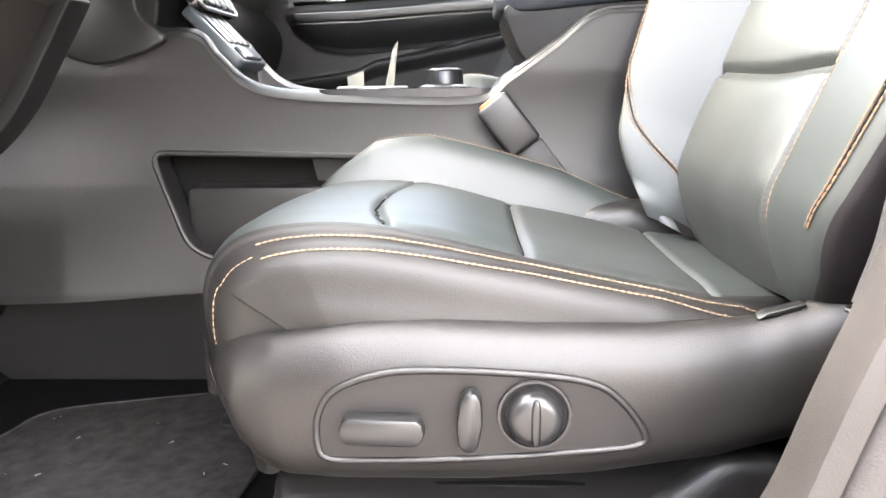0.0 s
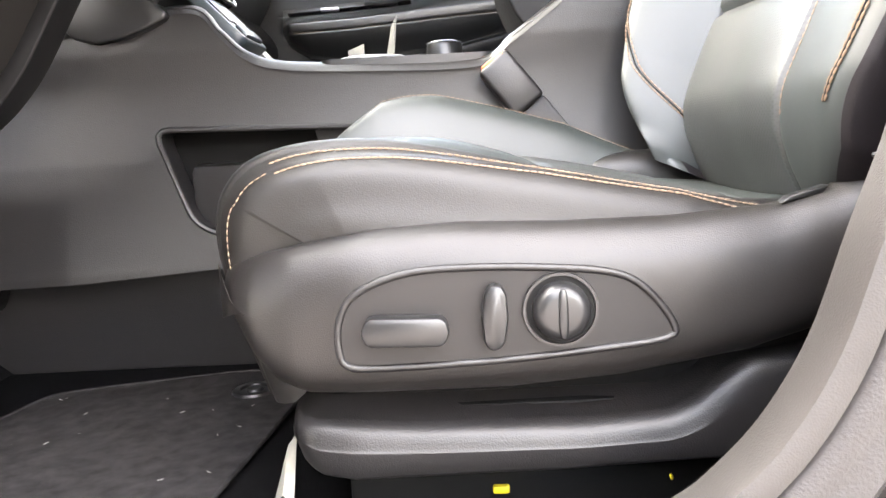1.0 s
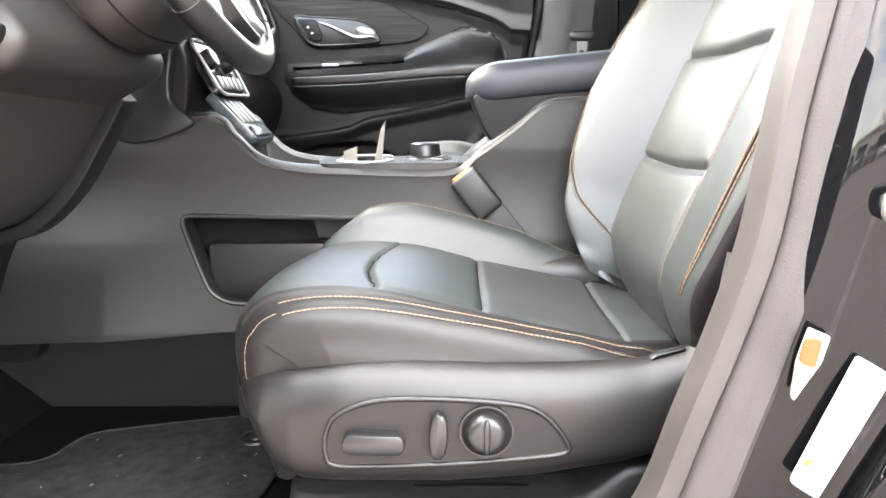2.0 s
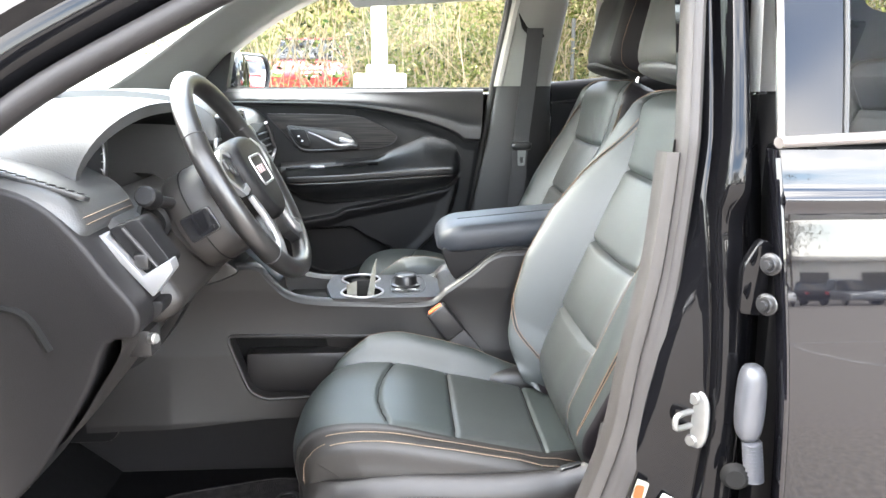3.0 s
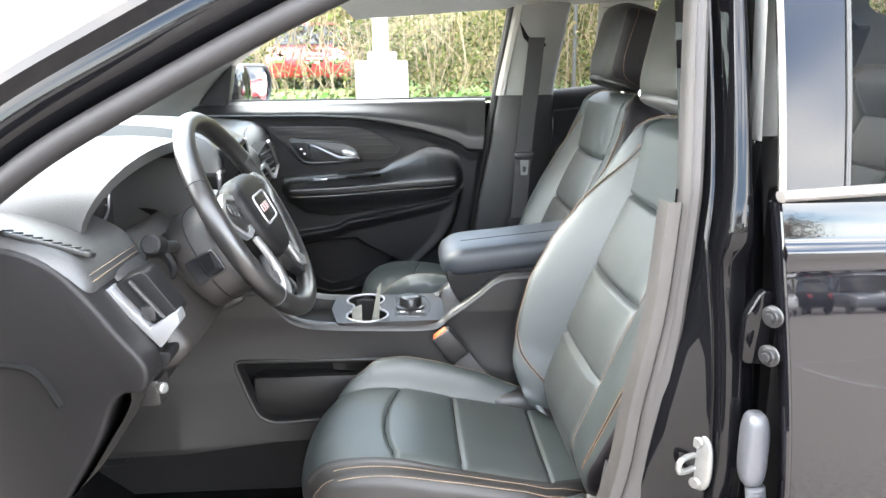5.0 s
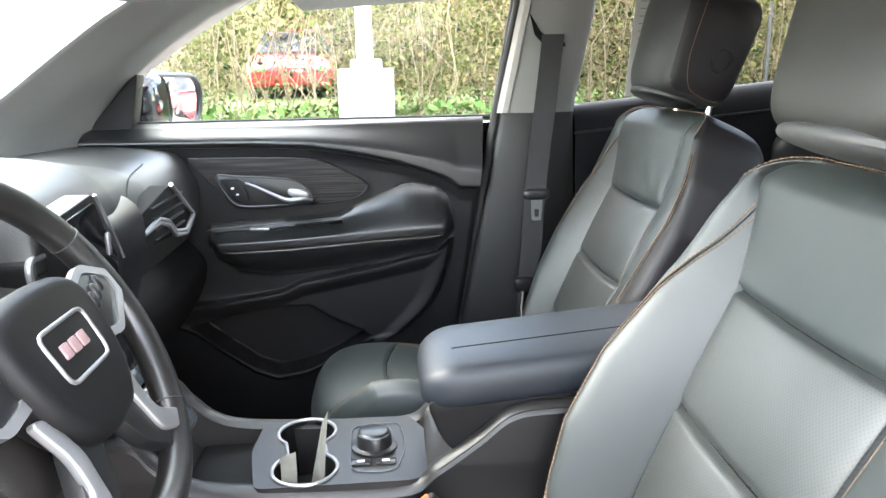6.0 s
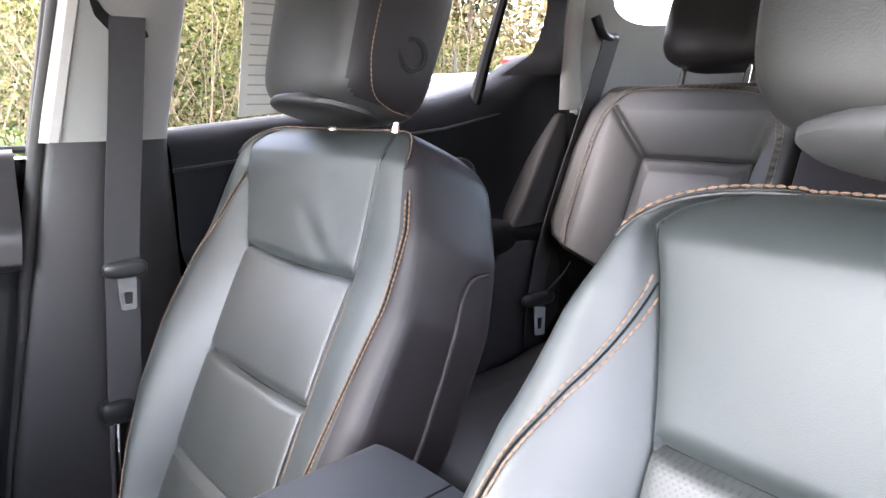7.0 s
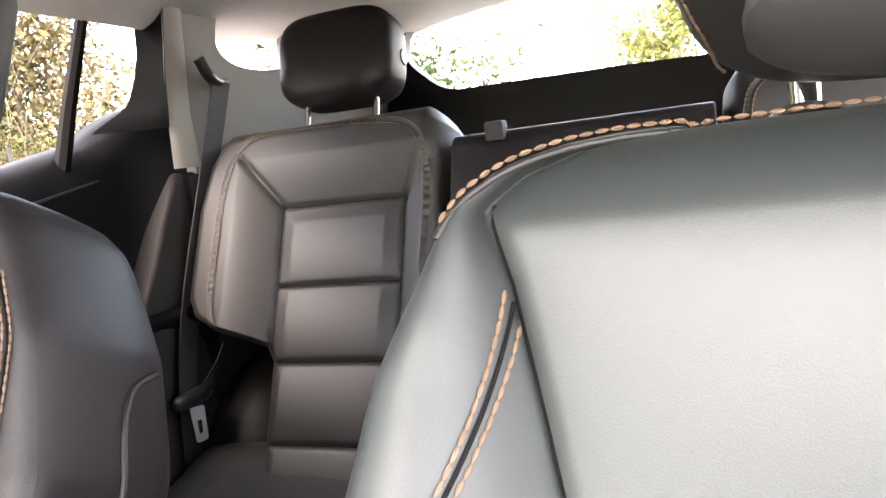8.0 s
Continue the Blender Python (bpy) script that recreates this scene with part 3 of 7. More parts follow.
    part("roof", bent(block(-0.35, 1.2 if not pickup else 0.55, -w + 0.08, w - 0.08, h - 0.07, h + 0.012, 0.03), lean), paint, root)
    for s in (1, -1):
        for x in (-0.1 if not pickup else -0.05, 0.95):
            part("pillar", tube([lean(Vector((x, s * (w - 0.035), 0.95))), lean(Vector((x + 0.05, s * (w - 0.035), h - 0.02)))], 0.035, n=6), paint, root)
        part("headlight", pad((-long / 2 + 0.06, s * 0.62, 0.72), (0.1, 0.18, 0.07), 3, 16, 8), CHROME, root)
        part("tail_light", pad((long / 2 - 0.07, s * 0.68, 0.85), (0.08, 0.14, 0.09), 3, 16, 8), CAR_RED, root)
        for x in (-long * 0.3, long * 0.3):
            tyre = part("wheel", lathe((x, s * (w - 0.2), 0.33), (0, s, 0), [(0.2, 0), (0.31, 0.01), (0.33, 0.04), (0.33, 0.18), (0.31, 0.215), (0.21, 0.22), (0.2, 0.19)], 28), RUBBER, root)
            part("rim", lathe((x, s * (w - 0.2), 0.33), (0, s, 0), [(0, 0.2), (0.05, 0.205), (0.19, 0.175), (0.205, 0.2), (0.2, 0.1)], 20), SILVER, tyre)
    root.matrix_world = Matrix.Translation(at) @ Matrix.Rotation(radians(turn), 4, "Z")
    return root


car("red_car", (5.8, 5.9, 0.0), 8, CAR_RED, "bright red parked sport utility beside the verge", 4.5, 1.76)
car("silver_car", (6.9, 9.0, 0.2), 20, CAR_WHITE, "silver-white parked car at the verge", 4.4, 1.5)
truck = car("pickup_truck", (-2.1, 18.0, 0.72), 94, CAR_RED, "red pickup truck parked behind the fence", 4.9, 1.55, True)
for i, (dz, wd) in enumerate(((0.84, 0.34), (0.75, 0.42), (0.67, 0.26))):
    part("lettering", slab([(-wd / 2 - 0.1, dz - 0.018), (wd / 2 - 0.1, dz - 0.018), (wd / 2 - 0.1, dz + 0.018), (-wd / 2 - 0.1, dz + 0.018)], "x", -2.28, -2.25, 0), WHITE_MARK, truck, "white bars of lettering")
for i, x in enumerate(np.arange(-16, 24, 2.9)):
    car("parked_car", (x, -27 + 0.4 * math.sin(i * 2.3), 0), 90 + 180 * (i % 2), (CAR_GREY, CAR_WHITE, PAINT, CAR_GREY)[i % 4], ("grey", "white", "black", "dark grey")[i % 4] + " car parked across the lot", 4.4, 1.45 + 0.12 * (i % 3))

# ---- car body ----
CY = 1.145
shell = thing("car_shell", (0.6, CY, 0.41), "black sport utility body shell with light grey inner pillars", "car")
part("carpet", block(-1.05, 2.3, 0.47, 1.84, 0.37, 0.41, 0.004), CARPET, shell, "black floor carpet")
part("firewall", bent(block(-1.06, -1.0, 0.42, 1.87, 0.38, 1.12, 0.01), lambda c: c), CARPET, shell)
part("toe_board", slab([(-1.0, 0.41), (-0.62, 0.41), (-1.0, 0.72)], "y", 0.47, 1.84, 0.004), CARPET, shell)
SIDE = spline([(0.2, 0.43), (0.3, 0.40), (0.45, 0.365), (0.6, 0.342), (0.8, 0.328), (0.9, 0.326), (1.0, 0.335), (1.13, 0.355), (1.2, 0.369), (1.35, 0.412), (1.55, 0.482)], 10)
side_y = lambda z: key(z, SIDE[:, 0], SIDE[:, 1])


def mirror_y(y):
    return 2 * CY - y


# roof: outer skin and headliner
roof_rows = []
for x in np.linspace(-0.12, 2.25, 24):
    zr = 1.595 + 0.05 * math.sin(math.pi * (x + 0.12) / 2.5) + 0.085 * max(0, (x - 1.3) / 0.95) ** 1.5
    roof_rows.append([(x - 0.10 * (1 - (2 * u - 1) ** 2) * (1 if x < 0.2 else 0), 0.47 + 1.35 * u, zr - 0.07 * abs(2 * u - 1) ** 3) for u in np.linspace(0, 1, 17)])
part("roof_skin", skin(roof_rows), PAINT, shell)
part("headliner", skin([[(p[0], p[1] + 0.02 * (1 if p[1] < CY else -1), p[2] - 0.045) for p in r] for r in roof_rows]), HEADLINER, shell, "pale cloth headliner")

# passenger side pillars
ap = []
for t in np.linspace(0, 1, 20):
    lo = spline([(-0.63, 1.87, 1.20), (-0.51, 1.885, 1.345), (-0.243, 1.86, 1.507), (0.05, 1.80, 1.57)], 10)[int(t * 30)]
    hi = spline([(-0.95, 1.66, 1.16), (-0.72, 1.62, 1.285), (-0.385, 1.57, 1.495), (-0.1, 1.55, 1.58)], 10)[int(t * 30)]
    mid = (lo + hi) / 2 + np.array((0.02, -0.025, -0.01))
    ap.append(spline([lo + (0, 0.05, 0), lo, (lo * 2 + mid) / 3 + (0, -0.014, 0), mid, (hi * 2 + mid) / 3 + (0, -0.006, 0.0), hi, hi + (0, 0.03, 0.02)], 4))
part("front_pillar_trim", skin(ap), GREY_TRIM, shell, "light grey front pillar trim")
part("mirror_sail", slab(rounded([(-0.66, 1.19), (-0.50, 1.36), (-0.495, 1.355), (-0.53, 1.19)], 0.012), "y", 1.86, 1.91, 0.004), PLASTIC_SOFT, shell, "black mirror sail trim")

# passenger centre pillar: upper grey, lower black
bp_front = lambda z: key(z, (0.45, 0.77, 0.993, 1.249, 1.502, 1.58), (0.175, 0.213, 0.256, 0.303, 0.347, 0.36))
bp_rear = lambda z: key(z, (0.45, 0.8, 1.0, 1.27, 1.5, 1.58), (0.52, 0.50, 0.485, 0.477, 0.511, 0.53))


def pillar_rows(z0, z1, yb, n):
    rows = []
    for z in np.linspace(z0, z1, n):
        f, r = bp_front(z), bp_rear(z)
        y = yb + key(z, (0.45, 1.25, 1.58), (0.0, 0.0, -0.08))
        rows.append(spline([(f - 0.006, y + 0.05, z), (f, y + 0.015, z), (f + 0.015, y, z), ((f + r) / 2, y - 0.012, z), (r - 0.02, y + 0.002, z), (r, y + 0.02, z), (r + 0.004, y + 0.06, z)], 4))
    return rows


part("centre_pillar_lower", skin(pillar_rows(0.42, 1.266, 1.846, 24)), PLASTIC, shell, "black plastic lower centre pillar trim")
part("centre_pillar_upper", skin(pillar_rows(1.256, 1.58, 1.842, 14)), GREY_TRIM, shell, "light grey upper centre pillar trim")
seal_p = spline([(bp_front(z) - 0.006, 1.862 - (0.25 * (z - 1.25) if z > 1.25 else 0), z) for z in (0.45, 0.7, 0.9, 1.1, 1.25, 1.4, 1.54)], 5)
part("door_seal", tube(seal_p, 0.011, n=10), RUBBER, shell, "black rubber door seal")
# added pale strip: the seal's bright lit edge, painted as colour
part("lit_seal_strip", recalc(skin([[(bp_front(z) + dx, 1.838 + dy - key(z, (1.25, 1.58), (0.0, 0.08)), z) for dx, dy in ((-0.010, 0.03), (-0.006, 0.012), (0.004, 0.0), (0.016, -0.002), (0.022, 0.008))] for z in np.linspace(1.256, 1.57, 16)])), GREY_LINING, shell, "pale strip for the lit seal along the pillar edge")
part("belt_guide_slot", slab(rounded([(0.360, 1.47), (0.372, 1.425), (0.395, 1.400), (0.440, 1.398), (0.437, 1.408), (0.405, 1.415), (0.385, 1.43)], 0.004), "y", 1.786, 1.80, 0.003), DEEP_BLACK, shell, "black seat belt guide slot")

# rear side walls, wheel houses, rear pillars (passenger side)
quarter_hole = spline([(1.385, 1.50), (1.378, 1.555), (1.40, 1.592), (1.50, 1.60), (1.60, 1.595), (1.635, 1.55), (1.62, 1.49), (1.56, 1.472), (1.45, 1.473)], 4, True)
part("quarter_trim", slab_hole([(1.335, 1.277), (2.25, 1.277), (2.25, 1.64), (1.262, 1.64), (1.272, 1.56), (1.295, 1.42)], [[tuple(p) for p in quarter_hole]], "y", 1.795, 1.835, lambda c: Vector((c.x, c.y - 0.25 * max(0, c.z - 1.29), c.z))), GREY_TRIM, shell, "light grey rear quarter trim")
band = []
for z in np.linspace(1.289, 1.64, 20):
    a, b = key(z, (1.289, 1.36, 1.43, 1.56, 1.64), (1.278, 1.262, 1.249, 1.235, 1.22)), key(z, (1.289, 1.385, 1.567, 1.64), (1.350, 1.312, 1.275, 1.262))
    band.append([(a + (b - a) * q, 1.788 - 0.25 * max(0, z - 1.29) + (0.012 if q < 0.5 else 0.010) * (2 * q - 1) ** 4 - 0.004, z) for q in np.linspace(0, 1, 9)])
part("door_opening_lining", recalc(skin(band)), GREY_LINING, shell, "pale lining round the rear door opening")
part("load_side_trim", slab([(1.284, 1.282), (1.232, 1.195), (1.196, 1.128), (1.152, 1.062), (1.098, 0.976), (0.98, 0.70), (0.98, 0.41), (2.25, 0.41), (2.25, 1.282)], "y", 1.800, 1.86, 0.008), JAMB_TRIM, shell, "grey rear side trim")
part("load_side_trim", block(1.30, 2.25, 0.43, 0.50, 0.41, 1.58, 0.01), PLASTIC_SOFT, shell)
part("wheel_house", pad((1.55, 1.78, 0.62), (0.34, 0.2, 0.3), 2.6, 24, 14), PLASTIC_SOFT, shell)
part("wheel_house", pad((1.55, 0.52, 0.62), (0.34, 0.2, 0.3), 2.6, 24, 14), PLASTIC_SOFT, shell)

# tailgate
gate = thing("tailgate", (2.2, CY, 0.6), "closed black tailgate with rear window", "tailgate")
hole = rounded([(0.70, 1.405), (1.12, 1.418), (1.59, 1.425), (1.695, 1.52), (1.69, 1.60), (1.60, 1.635), (0.69, 1.635), (0.60, 1.60), (0.60, 1.50)], 0.05, 5)
part("gate_panel", slab_hole([(0.46, 0.45), (1.83, 0.45), (1.83, 1.70), (0.46, 1.70)], [hole], "x", 2.14, 2.19), PLASTIC_SOFT, gate)
part("rear_window", slab(rounded([(0.56, 1.38), (1.73, 1.38), (1.73, 1.66), (0.56, 1.66)], 0.03), "x", 2.20, 2.204, 0), GLASS, gate).visible_shadow = False
part("load_cover", block(1.62, 2.13, 0.52, 1.77, 1.20, 1.225, 0.01), PLASTIC_SOFT, shell)

# windscreen
ws = []
for t in np.linspace(0, 1, 12):
    x, z = -1.12 + 1.0 * t, 1.13 + 0.455 * t
    ws.append([(x - 0.12 * (1 - (2 * u - 1) ** 2), 0.46 + 0.05 * t + (1.37 - 0.1 * t) * u, z) for u in np.linspace(0, 1, 13)])
windscreen = tagged(part("windscreen", skin(ws), SCREEN_GLASS), "green-tinted laminated car windscreen", "window")
part("windscreen_band", tube([(p[-1][0] - 0.002, p[-1][1] - 0.03, p[-1][2] - 0.004) for p in ws], 0.012, n=6, flat=0.3), DEEP_BLACK, windscreen)
part("cowl", block(-1.22, -1.04, 0.5, 1.8, 1.02, 1.10, 0.01), DEEP_BLACK, shell)
hood_rows = [[(-1.2 - 1.0 * u, y, 1.06 - 0.13 * u ** 2 - 0.06 * abs((y - CY) / 0.8) ** 3) for y in np.linspace(0.4, 1.89, 12)] for u in np.linspace(0, 1, 8)]
part("bonnet", skin(hood_rows), PAINT, shell, "glossy black bonnet")
for s in (0.41, 1.81):
    part("wing", block(-2.2, -0.66, s, s + 0.07, 0.35, 0.98, 0.02), PAINT, shell)

# driver side: sill, front pillar, centre pillar
part("sill", slab(rounded([(0.36, 0.28), (0.36, 0.40), (0.42, 0.445), (0.50, 0.445), (0.53, 0.41), (0.53, 0.28)], 0.012), "x", -0.62, 0.42, 0.002), PAINT, shell, "black painted door sill")
part("sill", slab(rounded([(1.76, 0.28), (1.76, 0.41), (1.79, 0.445), (1.88, 0.445), (1.93, 0.40), (1.93, 0.28)], 0.012), "x", -0.62, 1.3, 0.002), PAINT, shell)
part("sill_plate", block(-0.45, 0.22, 0.43, 0.50, 0.444, 0.452, 0.003), PLASTIC, shell)
OPEN = spline([(-0.60, 0.52), (-0.595, 0.75), (-0.57, 1.0), (-0.53, 1.155), (-0.44, 1.243), (-0.28, 1.334), (-0.10, 1.425), (0.06, 1.492), (0.22, 1.532), (0.34, 1.535)], 8)
oy = lambda z: key(z, (0.4, 1.2, 1.55), (0.43, 0.43, 0.50))
seal_line = [(x, oy(z), z) for x, z in OPEN]
part("door_seal", tube(seal_line, 0.021, n=14, flat=0.75), SEAL_SHADED, shell, "dusty grey rubber door seal")


def offset(line, d):
    out = []
    for i in range(len(line)):
        t = line[min(i + 1, len(line) - 1)] - line[max(i - 1, 0)]
        t = t / np.linalg.norm(t)
        out.append(line[i] + np.array((-t[1], t[0])) * d)
    return np.array(out)


frame_rows = [[(p[0], oy(p[1]) + dy, p[1]) for p in offset(OPEN, d)] for d, dy in ((0.012, 0.03), (0.018, 0.0), (0.035, -0.022), (0.05, -0.03), (0.066, -0.028), (0.082, -0.045), (0.094, -0.04), (0.10, 0.0))]
part("pillar_lining", skin([[(p[0], oy(p[1]) + dy, p[1]) for p in offset(OPEN, d)] for d, dy in ((-0.002, 0.03), (0.02, 0.05), (0.05, 0.055), (0.07, 0.04))]), GREY_TRIM, shell, "light grey front pillar trim")
part("front_pillar", skin(frame_rows), DIMMED_PAINT, shell, "glossy black front pillar and roof rail")

# driver side centre pillar: painted face, seal, striker, hinge, check strap
bs = lambda z: key(z, (0.42, 0.46, 0.52, 0.556, 0.59, 0.63, 0.66, 0.73, 0.80, 0.89, 0.98, 1.07, 1.2, 1.25, 1.42, 1.55), (0.03, 0.11, 0.19, 0.222, 0.244, 0.26, 0.274, 0.290, 0.306, 0.321, 0.334, 0.350, 0.366, 0.368, 0.372, 0.378))
edge_b = spline([(-0.05, 0.432), (0.03, 0.442), (0.10, 0.462), (0.15, 0.488), (0.172, 0.504), (0.204, 0.539), (0.231, 0.587), (0.252, 0.65), (0.277, 0.722), (0.299, 0.80), (0.313, 0.898), (0.327, 0.972), (0.338, 1.04), (0.347, 1.15), (0.352, 1.25), (0.358, 1.42), (0.366, 1.56)], 6)


def along_edge(d, lo, hi):
    """The opening's edge moved outward by d, between two heights."""
    out = []
    for i, (x, z) in enumerate(edge_b):
        t = edge_b[min(i + 1, len(edge_b) - 1)] - edge_b[max(i - 1, 0)]
        t = t / np.linalg.norm(t)
        if lo <= z <= hi:
            out.append((x + t[1] * d, key(z, (0.4, 1.2, 1.56), (0.445, 0.44, 0.50)) - 0.25 * max(0, d - 0.014), z - t[0] * d))
    return out


def swept(cross, lo, hi):
    """A strip along the door opening's edge; cross: (outward, depth) from its inner to its outer lip, at a height."""
    n = len(cross(1.0))
    rows = []
    for k in range(n):
        line = []
        for i, (x, z) in enumerate(edge_b):
            if not lo <= z <= hi:
                continue
            t = edge_b[min(i + 1, len(edge_b) - 1)] - edge_b[max(i - 1, 0)]
            t = t / np.linalg.norm(t)
            d, q = cross(z)[k]
            line.append((x + t[1] * d, key(z, (0.4, 1.2, 1.56), (0.445, 0.44, 0.50)) + q, z - t[0] * d))
        rows.append(line)
    return recalc(skin(rows))


seal_wide = lambda z: key(z, (0.40, 0.65, 0.85, 1.05, 1.4), (0.055, 0.053, 0.047, 0.038, 0.036))
part("door_seal", swept(lambda z: [(0.012, 0.02), (0.012, 0.004), (0.015, -0.004), (0.020, -0.007), (0.5 * seal_wide(z) + 0.002, -0.0085), (0.5 * seal_wide(z) + 0.005, -0.0078), (0.5 * seal_wide(z) + 0.008, -0.009), (seal_wide(z) - 0.006, -0.011), (seal_wide(z) - 0.001, -0.007), (seal_wide(z), 0.002), (seal_wide(z), 0.03)], 0.40, 1.6), SEAL, shell, "dusty grey rubber door seal")
# trim edge turned to the sky; its brightness is painted in
part("lower_pillar_trim", swept(lambda z: [(-0.006, 0.03), (-0.006, 0.004), (-0.003, -0.003), (0.004, -0.006), (0.012, -0.005), (0.0145, -0.001), (0.0145, 0.02)], 0.40, 1.195), SKYLIT_TRIM, shell, "grained pillar trim edge, sky light in its colour")
part("lower_pillar_face", skin([[(x + q * 0.055, y + 0.008 + q * 0.075, z - 0.004 * q) for q in (0, 1)] for x, y, z in along_edge(0.008, 0.40, 1.20)]), PLASTIC, shell)
rows = []
jamb_x = lambda z: key(z, (0.40, 0.46, 0.55, 0.68, 0.835, 1.0, 1.10, 1.26, 1.40, 1.57), (0.20, 0.27, 0.35, 0.408, 0.418, 0.414, 0.408, 0.399, 0.392, 0.388))
for z in np.linspace(0.40, 1.57, 90):
    y = side_y(z)
    x0 = bs(z) + 0.020
    xj = max(x0 + 0.03, jamb_x(z))
    up_ = min(1, max(0, (z - 1.085) / 0.06))
    up_ = up_ * up_ * (3 - 2 * up_)
    top_ = key(z, (1.2, 1.57), (0.0, -0.012))
    rows.append(spline([(x0 - 0.004, y + 0.14, z), (x0 + 0.006, y + 0.105, z), (xj - 0.016, y + 0.085, z), (xj - 0.008, y + 0.080, z), (xj - 0.004, y + 0.084, z), (xj + 0.002, y + 0.070 - 0.020 * up_ + top_, z), (xj + 0.010, y + 0.066 - 0.022 * up_ + top_, z),
                        (0.436, y + 0.068 - 0.026 * up_ + top_, z), (0.444, y + 0.07 - 0.02 * up_ + top_, z), (0.450, y + 0.09, z), (0.48, y + 0.11, z), (0.54, y + 0.2, z)], 4))
part("centre_pillar", skin(rows), DIMMED_PAINT, shell, "glossy black painted centre pillar")
for lo, hi, mt in ((0.42, 1.252, PLASTIC_SOFT), (1.256, 1.58, GREY_TRIM)):
    part("inner_pillar_trim", skin([[(0.47 + (p[0] - 0.33) * 0.4, mirror_y(p[1]) + 0.035, p[2]) for p in r] for r in pillar_rows(lo, hi, 1.842, 16)]), mt, shell)
sk = lambda c: pose(0.400, 0.416, 0.827, 0, 0, -52) @ c
striker = part("door_striker", bent(pad((0, 0, 0), (0.021, 0.006, 0.042), 2.8, 28, 12), sk), ZINC, shell, "bright zinc door striker")
part("striker_loop", bent(recalc(tube(spline([(-0.002, 0.0, 0.011), (-0.006, -0.024, 0.011), (-0.008, -0.034, 0.007), (-0.008, -0.034, -0.005), (-0.006, -0.024, -0.009), (-0.002, 0.0, -0.009)], 5), 0.0042, n=10)), sk), ZINC, striker)
for z in (0.030, -0.030):
    part("striker_screw", bent(disc((0, -0.003, z), (0, -1, 0), 0.009, 0.008, 0.006, 18, 0.001), sk), ZINC, striker)
part("light_switch", pad((0.362, 0.445, 0.87), (0.008, 0.010, 0.016), 2.5, 16, 10), RUBBER, shell)
part("tag_ground", slab(rounded([(0.329, 0.737), (0.345, 0.730), (0.340, 0.710), (0.3215, 0.680), (0.3195, 0.684), (0.322, 0.712)], 0.002), "y", 0.4185, 0.4215, 0), RECEIPT, shell, "small white warning sticker")
part("warning_tag", slab(rounded([(0.3255, 0.729), (0.3385, 0.728), (0.3345, 0.706), (0.3225, 0.711)], 0.003), "y", 0.4165, 0.418, 0), AMBER, shell, "amber warning mark")
part("label_sticker", slab(rounded([(0.3225, 0.616), (0.344, 0.602), (0.392, 0.700), (0.365, 0.716)], 0.004), "y", 0.416, 0.4195, 0), LABEL_WHITE, shell, "white door-jamb sticker")
for i in range(6):
    u = 0.25 + 0.115 * i
    part("sticker_print", slab([(0.328 + 0.042 * u, 0.614 + 0.096 * u), (0.344 + 0.042 * u, 0.606 + 0.094 * u), (0.3448 + 0.042 * u, 0.6078 + 0.094 * u), (0.3288 + 0.042 * u, 0.6158 + 0.096 * u)], "y", 0.4135, 0.4152, 0), PALE_PRINT, shell)
part("sticker_mark", slab(rounded([(0.330, 0.632), (0.336, 0.636), (0.338, 0.634), (0.333, 0.630)], 0.001), "y", 0.4135, 0.4152, 0), YELLOW, shell)
for z in (1.056, 1.006):
    part("hinge_bolt", lathe((0.448, 0.348, z), (-0.75, -0.5, 0), [(0, 0.011), (0.005, 0.011), (0.0055, 0.007), (0.009, 0.007), (0.0095, 0.003), (0.013, 0.002), (0.014, 0)], 20), SATIN_BLACK, shell, "black hinge bolt")
part("upper_hinge", slab(rounded([(0.428, 0.985), (0.462, 0.982), (0.464, 1.075), (0.448, 1.082), (0.428, 1.045)], 0.010), "y", 0.375, 0.389, 0.004), DIMMED_PAINT, shell)
part("check_strap_body", pad((0.452, 0.372, 0.868), (0.016, 0.018, 0.052), 3.4, 24, 16), GREY_CASE, shell, "bright steel check strap housing")
bell = []
for i in range(22):
    q = i / 21
    bell.append((0.456 + 0.008 * q, 0.366, 0.818 - 0.055 * q))
part("ribbed_boot", tube(bell, [0.0085, 0.013] * 11, n=14), GREY_CASE, shell, "ribbed grey wiring boot")
part("grommet", disc((0.443, 0.376, 0.765), (-0.4, -1, 0), 0.019, 0.016, 0.014, 24, 0.004), DEEP_BLACK, shell)

# rear door, driver side (closed)
rd = thing("rear_door", (0.95, 0.36, 0.42), "closed glossy black rear door with chrome window trim", "car door")


def door_y(x, z):
    return side_y(z) - 0.004 * math.sin(max(0, min(1, (x - 0.46) / 0.9)) * math.pi)


zs = np.concatenate([np.linspace(0.40, 1.10, 20), np.linspace(1.115, 1.15, 8), np.linspace(1.16, 1.19, 4)])
fx = lambda z: key(z, (0.4, 0.7, 1.19, 1.42, 1.56), (0.50, 0.487, 0.452, 0.461, 0.466))
rows = []
for z in zs:
    f = fx(z)
    cr = 0.006 * math.exp(-((z - 1.132) / 0.008) ** 2)
    r = [(f + 0.018, door_y(f, z) + 0.05, z), (f + 0.002, door_y(f, z) + 0.03, z), (f, door_y(f, z) + 0.008, z), (f + 0.004, door_y(f, z) + 0.001 - cr, z), (f + 0.02, door_y(f, z) - cr, z)]
    r += [(x, door_y(x, z) - cr, z) for x in np.linspace(f + 0.08, 1.56, 22)]
    rows.append(r)
part("outer_skin", skin(rows), PAINT, rd)
